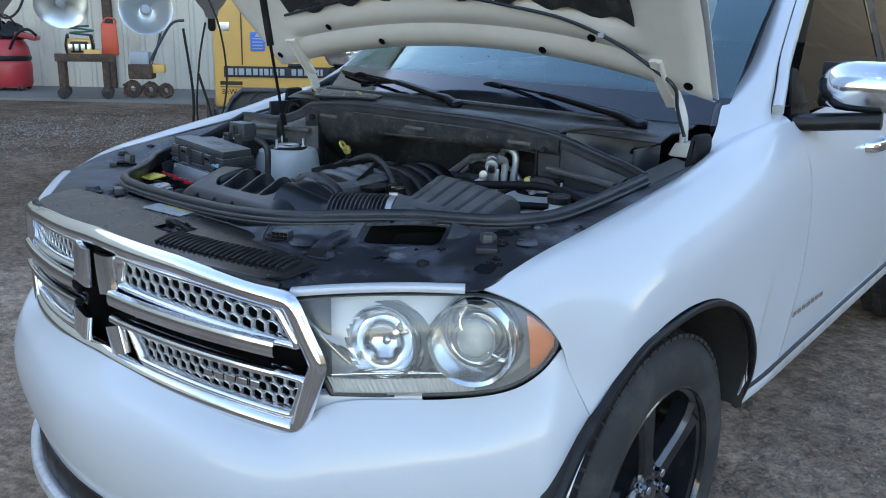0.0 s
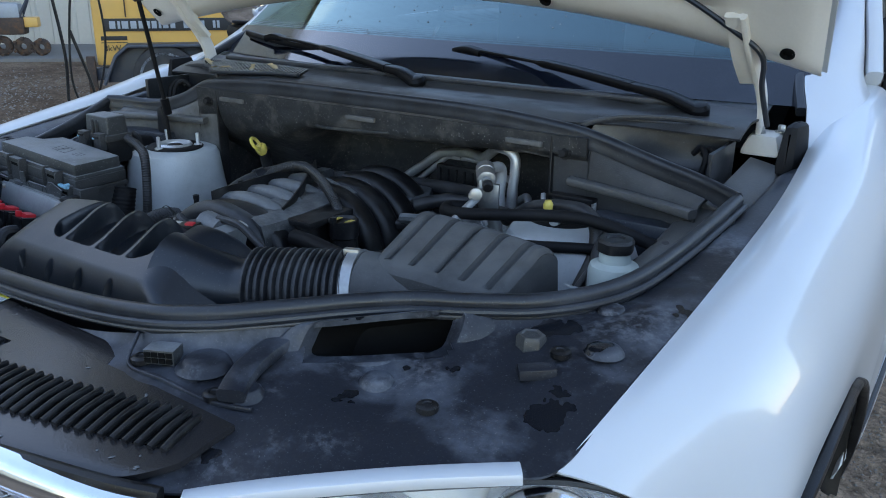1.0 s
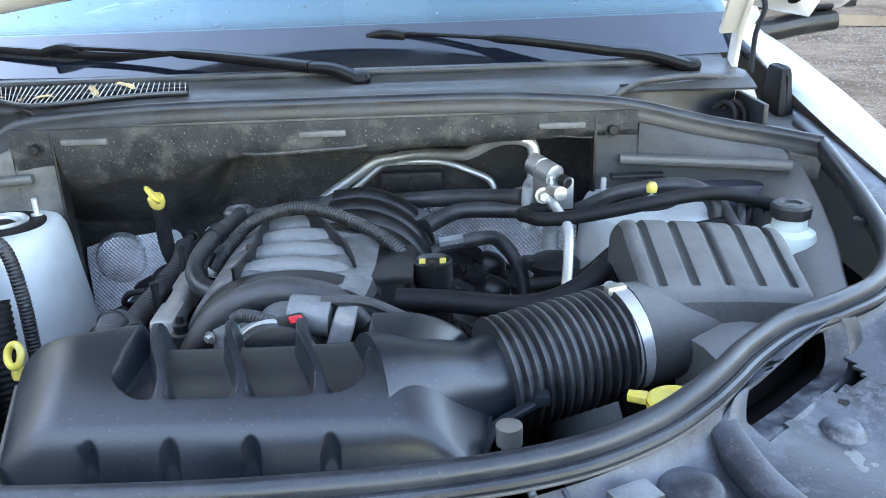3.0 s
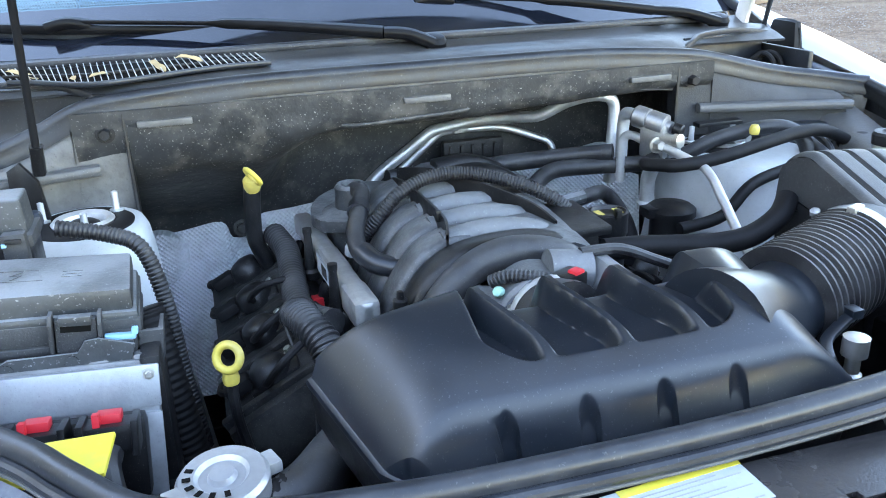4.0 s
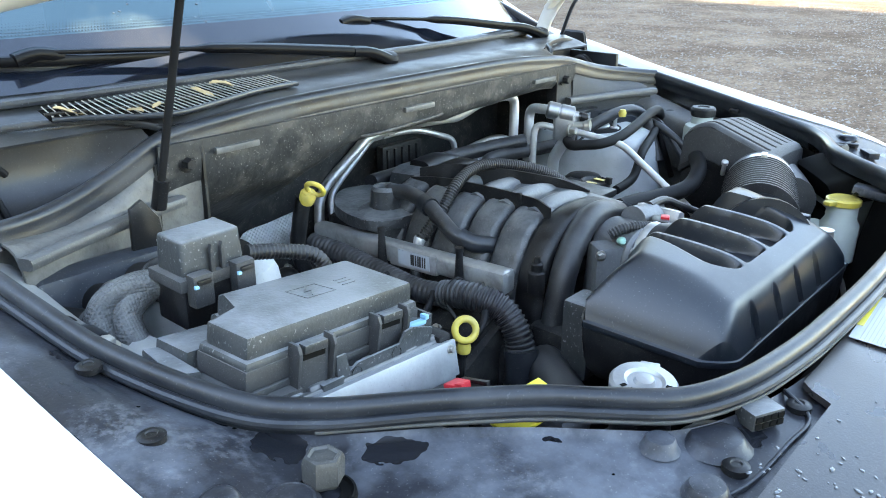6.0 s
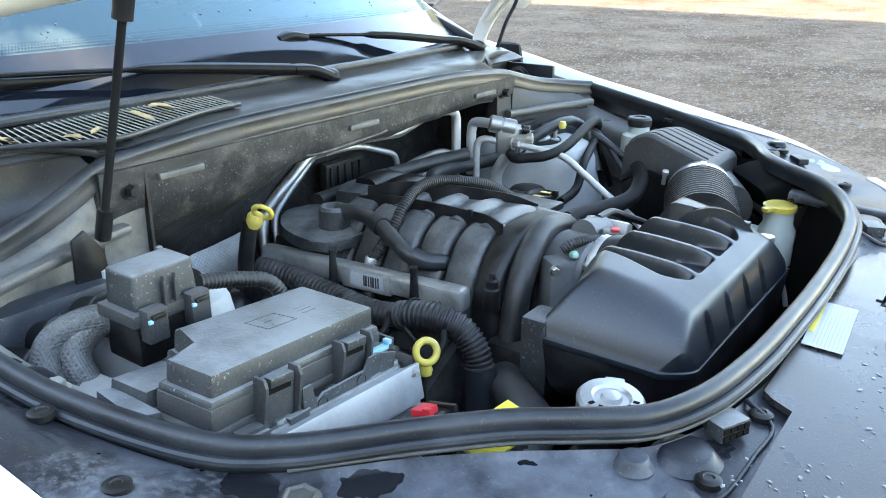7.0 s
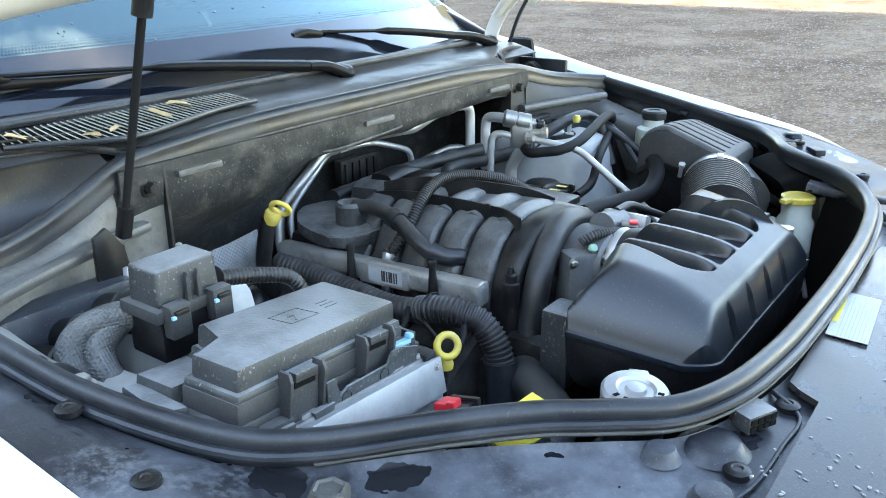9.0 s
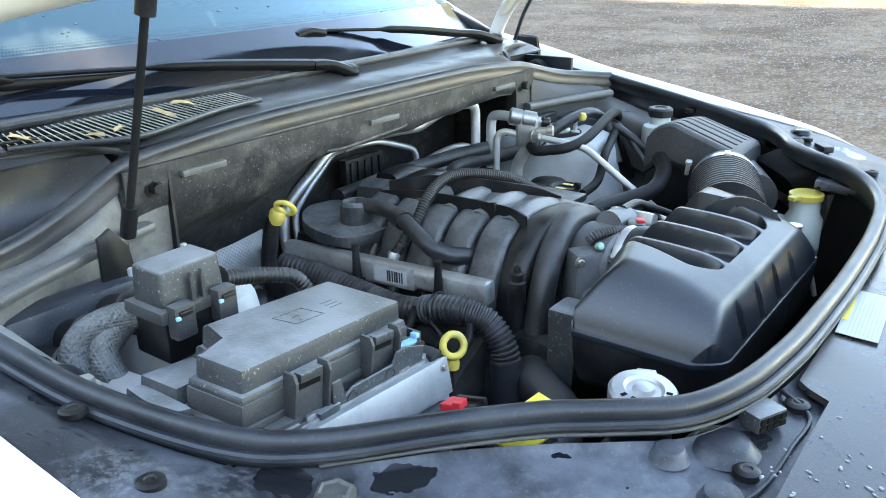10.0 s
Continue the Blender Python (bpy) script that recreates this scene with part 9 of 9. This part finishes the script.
# clamp lamps that hang above, with their cables
def lamp(m, r, label):
    ob = empty("reflector_lamp", label, "lamp", group="reflector lamps")
    prof = [(.03, .22), (.05, .20), (.06, .16), (r * .55, .12), (r * .85, .05), (r, 0), (r * 1.02, -.01), (r * .97, -.004), (r * .80, .045), (r * .5, .105), (.05, .14), (0, .14)]
    bm = lathe([(a * 1, b) for a, b in prof], (0, 0, 0), (0, 0, 1), 36)
    bmesh.ops.transform(bm, matrix=m, verts=bm.verts[:])
    part("reflector", bm, M_GALV, ob, "spun metal reflector dish")
    bb = lathe([(0, .0), (.03, .01), (.042, .04), (.035, .08), (.02, .12)], (0, 0, .0), (0, 0, 1), 18)
    bmesh.ops.transform(bb, matrix=m, verts=bb.verts[:])
    part("bulb", bb, M_WHITE_LABEL, ob, "white bulb")
    sb = lathe([(.03, .20), (.032, .30), (.02, .32), (0, .32)], (0, 0, 0), (0, 0, 1), 14)
    bmesh.ops.transform(sb, matrix=m, verts=sb.verts[:])
    part("socket", sb, M_BLACK, ob, "black socket")
    return ob


LN = empty("lamp_rack", "thin steel rack that carries the reflector lamps", "rack")
def eye_ray(px, py, d):
    """A place d metres off on the way from the first eye, by its bearing (degrees) and height."""
    return Vector((1.553 + d * math.cos(radians(px)), -1.218 + d * math.sin(radians(px)), py))


for bearing, h, r, tilt, d in ((149.7, 1.44, .185, 100, 6.6), (154.6, 1.45, .18, 60, 6.8), (158.2, 1.56, .17, 165, 7.0), (145.7, 1.60, .17, 175, 7.2)):
    c = eye_ray(bearing, h, d)
    lamp(Matrix.Translation(c) @ Matrix.Rotation(radians(bearing + 90 - 90), 4, "Z") @ Matrix.Rotation(radians(tilt), 4, "Y"), r, "galvanised clamp lamp dish on a rack")
    part("hanger", tube([c + Vector((0, 0, .08)), c + Vector((-.02, .02, .35)), c + Vector((0, 0, .75))], .012, 8), M_SLATE, LN)
a, b = eye_ray(144, 2.22, 7.2), eye_ray(163, 2.24, 6.7)
part("crossbar", tube([a, a.lerp(b, .5), b], .025, 10), M_SLATE, LN, "dark steel crossbar")
for p in (eye_ray(163, 2.24, 6.7),):
    part("upright", tube([Vector((p.x, p.y, 0)), Vector((p.x, p.y, 1.2)), Vector((p.x, p.y, 2.3))], .03, 10), M_SLATE, LN, "dark steel upright")
c = eye_ray(147.9, 1.2, 6.9)
part("cable", tube([eye_ray(146.5, 1.7, 7.0), eye_ray(145.3, 1.35, 7.0), eye_ray(144.9, .9, 7.0), eye_ray(145.5, .55, 7.0), eye_ray(146.3, .40, 7.0), eye_ray(146.9, .62, 7.0), eye_ray(146.6, 1.05, 7.0), eye_ray(146.1, 1.35, 7.0)], .008, 8), M_BLACK, LN, "hanging black cable")
part("cable", tube([eye_ray(147.5, 1.3, 7.0), eye_ray(147.1, .8, 7.0), eye_ray(147.2, .42, 7.0), eye_ray(146.5, .36, 7.0), eye_ray(145.8, .5, 7.0), eye_ray(146.7, .95, 7.0)], .011, 8), M_BLACK, LN, "hanging black cable")
part("cable", tube([eye_ray(156.2, 1.62, 6.9), eye_ray(157.0, 1.40, 6.9), eye_ray(157.9, 1.36, 6.9), eye_ray(158.6, 1.55, 6.9)], .009, 8), M_BLACK, LN, "hanging black cable")

# unseen barn across the yard, added for the brown reflection in the side window
barn = tagged(part("barn_wall", box(1.5, 26, 28, 30, 0, 9, .05), M_BARN), "unseen brown timber barn, added to be mirrored in the side window", "building", kind="structure")
part("barn_roof", prism([(27.6, 9.0), (34, 9.0), (30.8, 11.5)], 1.2, 26.3, .02, m=Matrix(((0, 0, 1, 0), (1, 0, 0, 0), (0, 1, 0, 0), (0, 0, 0, 1)))), M_RUST, barn)

# far side: rubble in the sun
r2 = random.Random(9)
bm = bmesh.new()
for k in range(200):
    x, y = r2.uniform(27, 36), r2.uniform(-14, 40)
    s = r2.uniform(.1, .5)
    box(x - s, x + s, y - s, y + s, 0, s * r2.uniform(.5, 1.2), 0, bm)
tagged(part("scrap_heap", bm, M_RUST, sharp=20), "far rusty scrap and rubble in the sun", "scrap", kind="stuff")


# unseen low wooded hills, added to dim the horizon that the shield mirrors
ridge_rows = []
for k in range(0, 33):
    a = radians(-24 + k * 2)
    h = 23 * min(1, k / 6, (32 - k) / 7) + 1.5 * math.sin(k * .9) + 1.1 * math.sin(k * 2.3 + 1) + .6 * math.sin(k * 5.1)
    c, s_ = math.cos(a), math.sin(a)
    ridge_rows.append([Vector((c * r, s_ * r, z)) for r, z in ((70, -.3), (74, h * .55), (79, h), (92, h * .7), (104, -.3))])
tagged(part("backdrop", grid_mesh(ridge_rows), M_WOODS), "unseen wooded brown hills, added to dim the mirrored horizon", "hills", kind="structure")
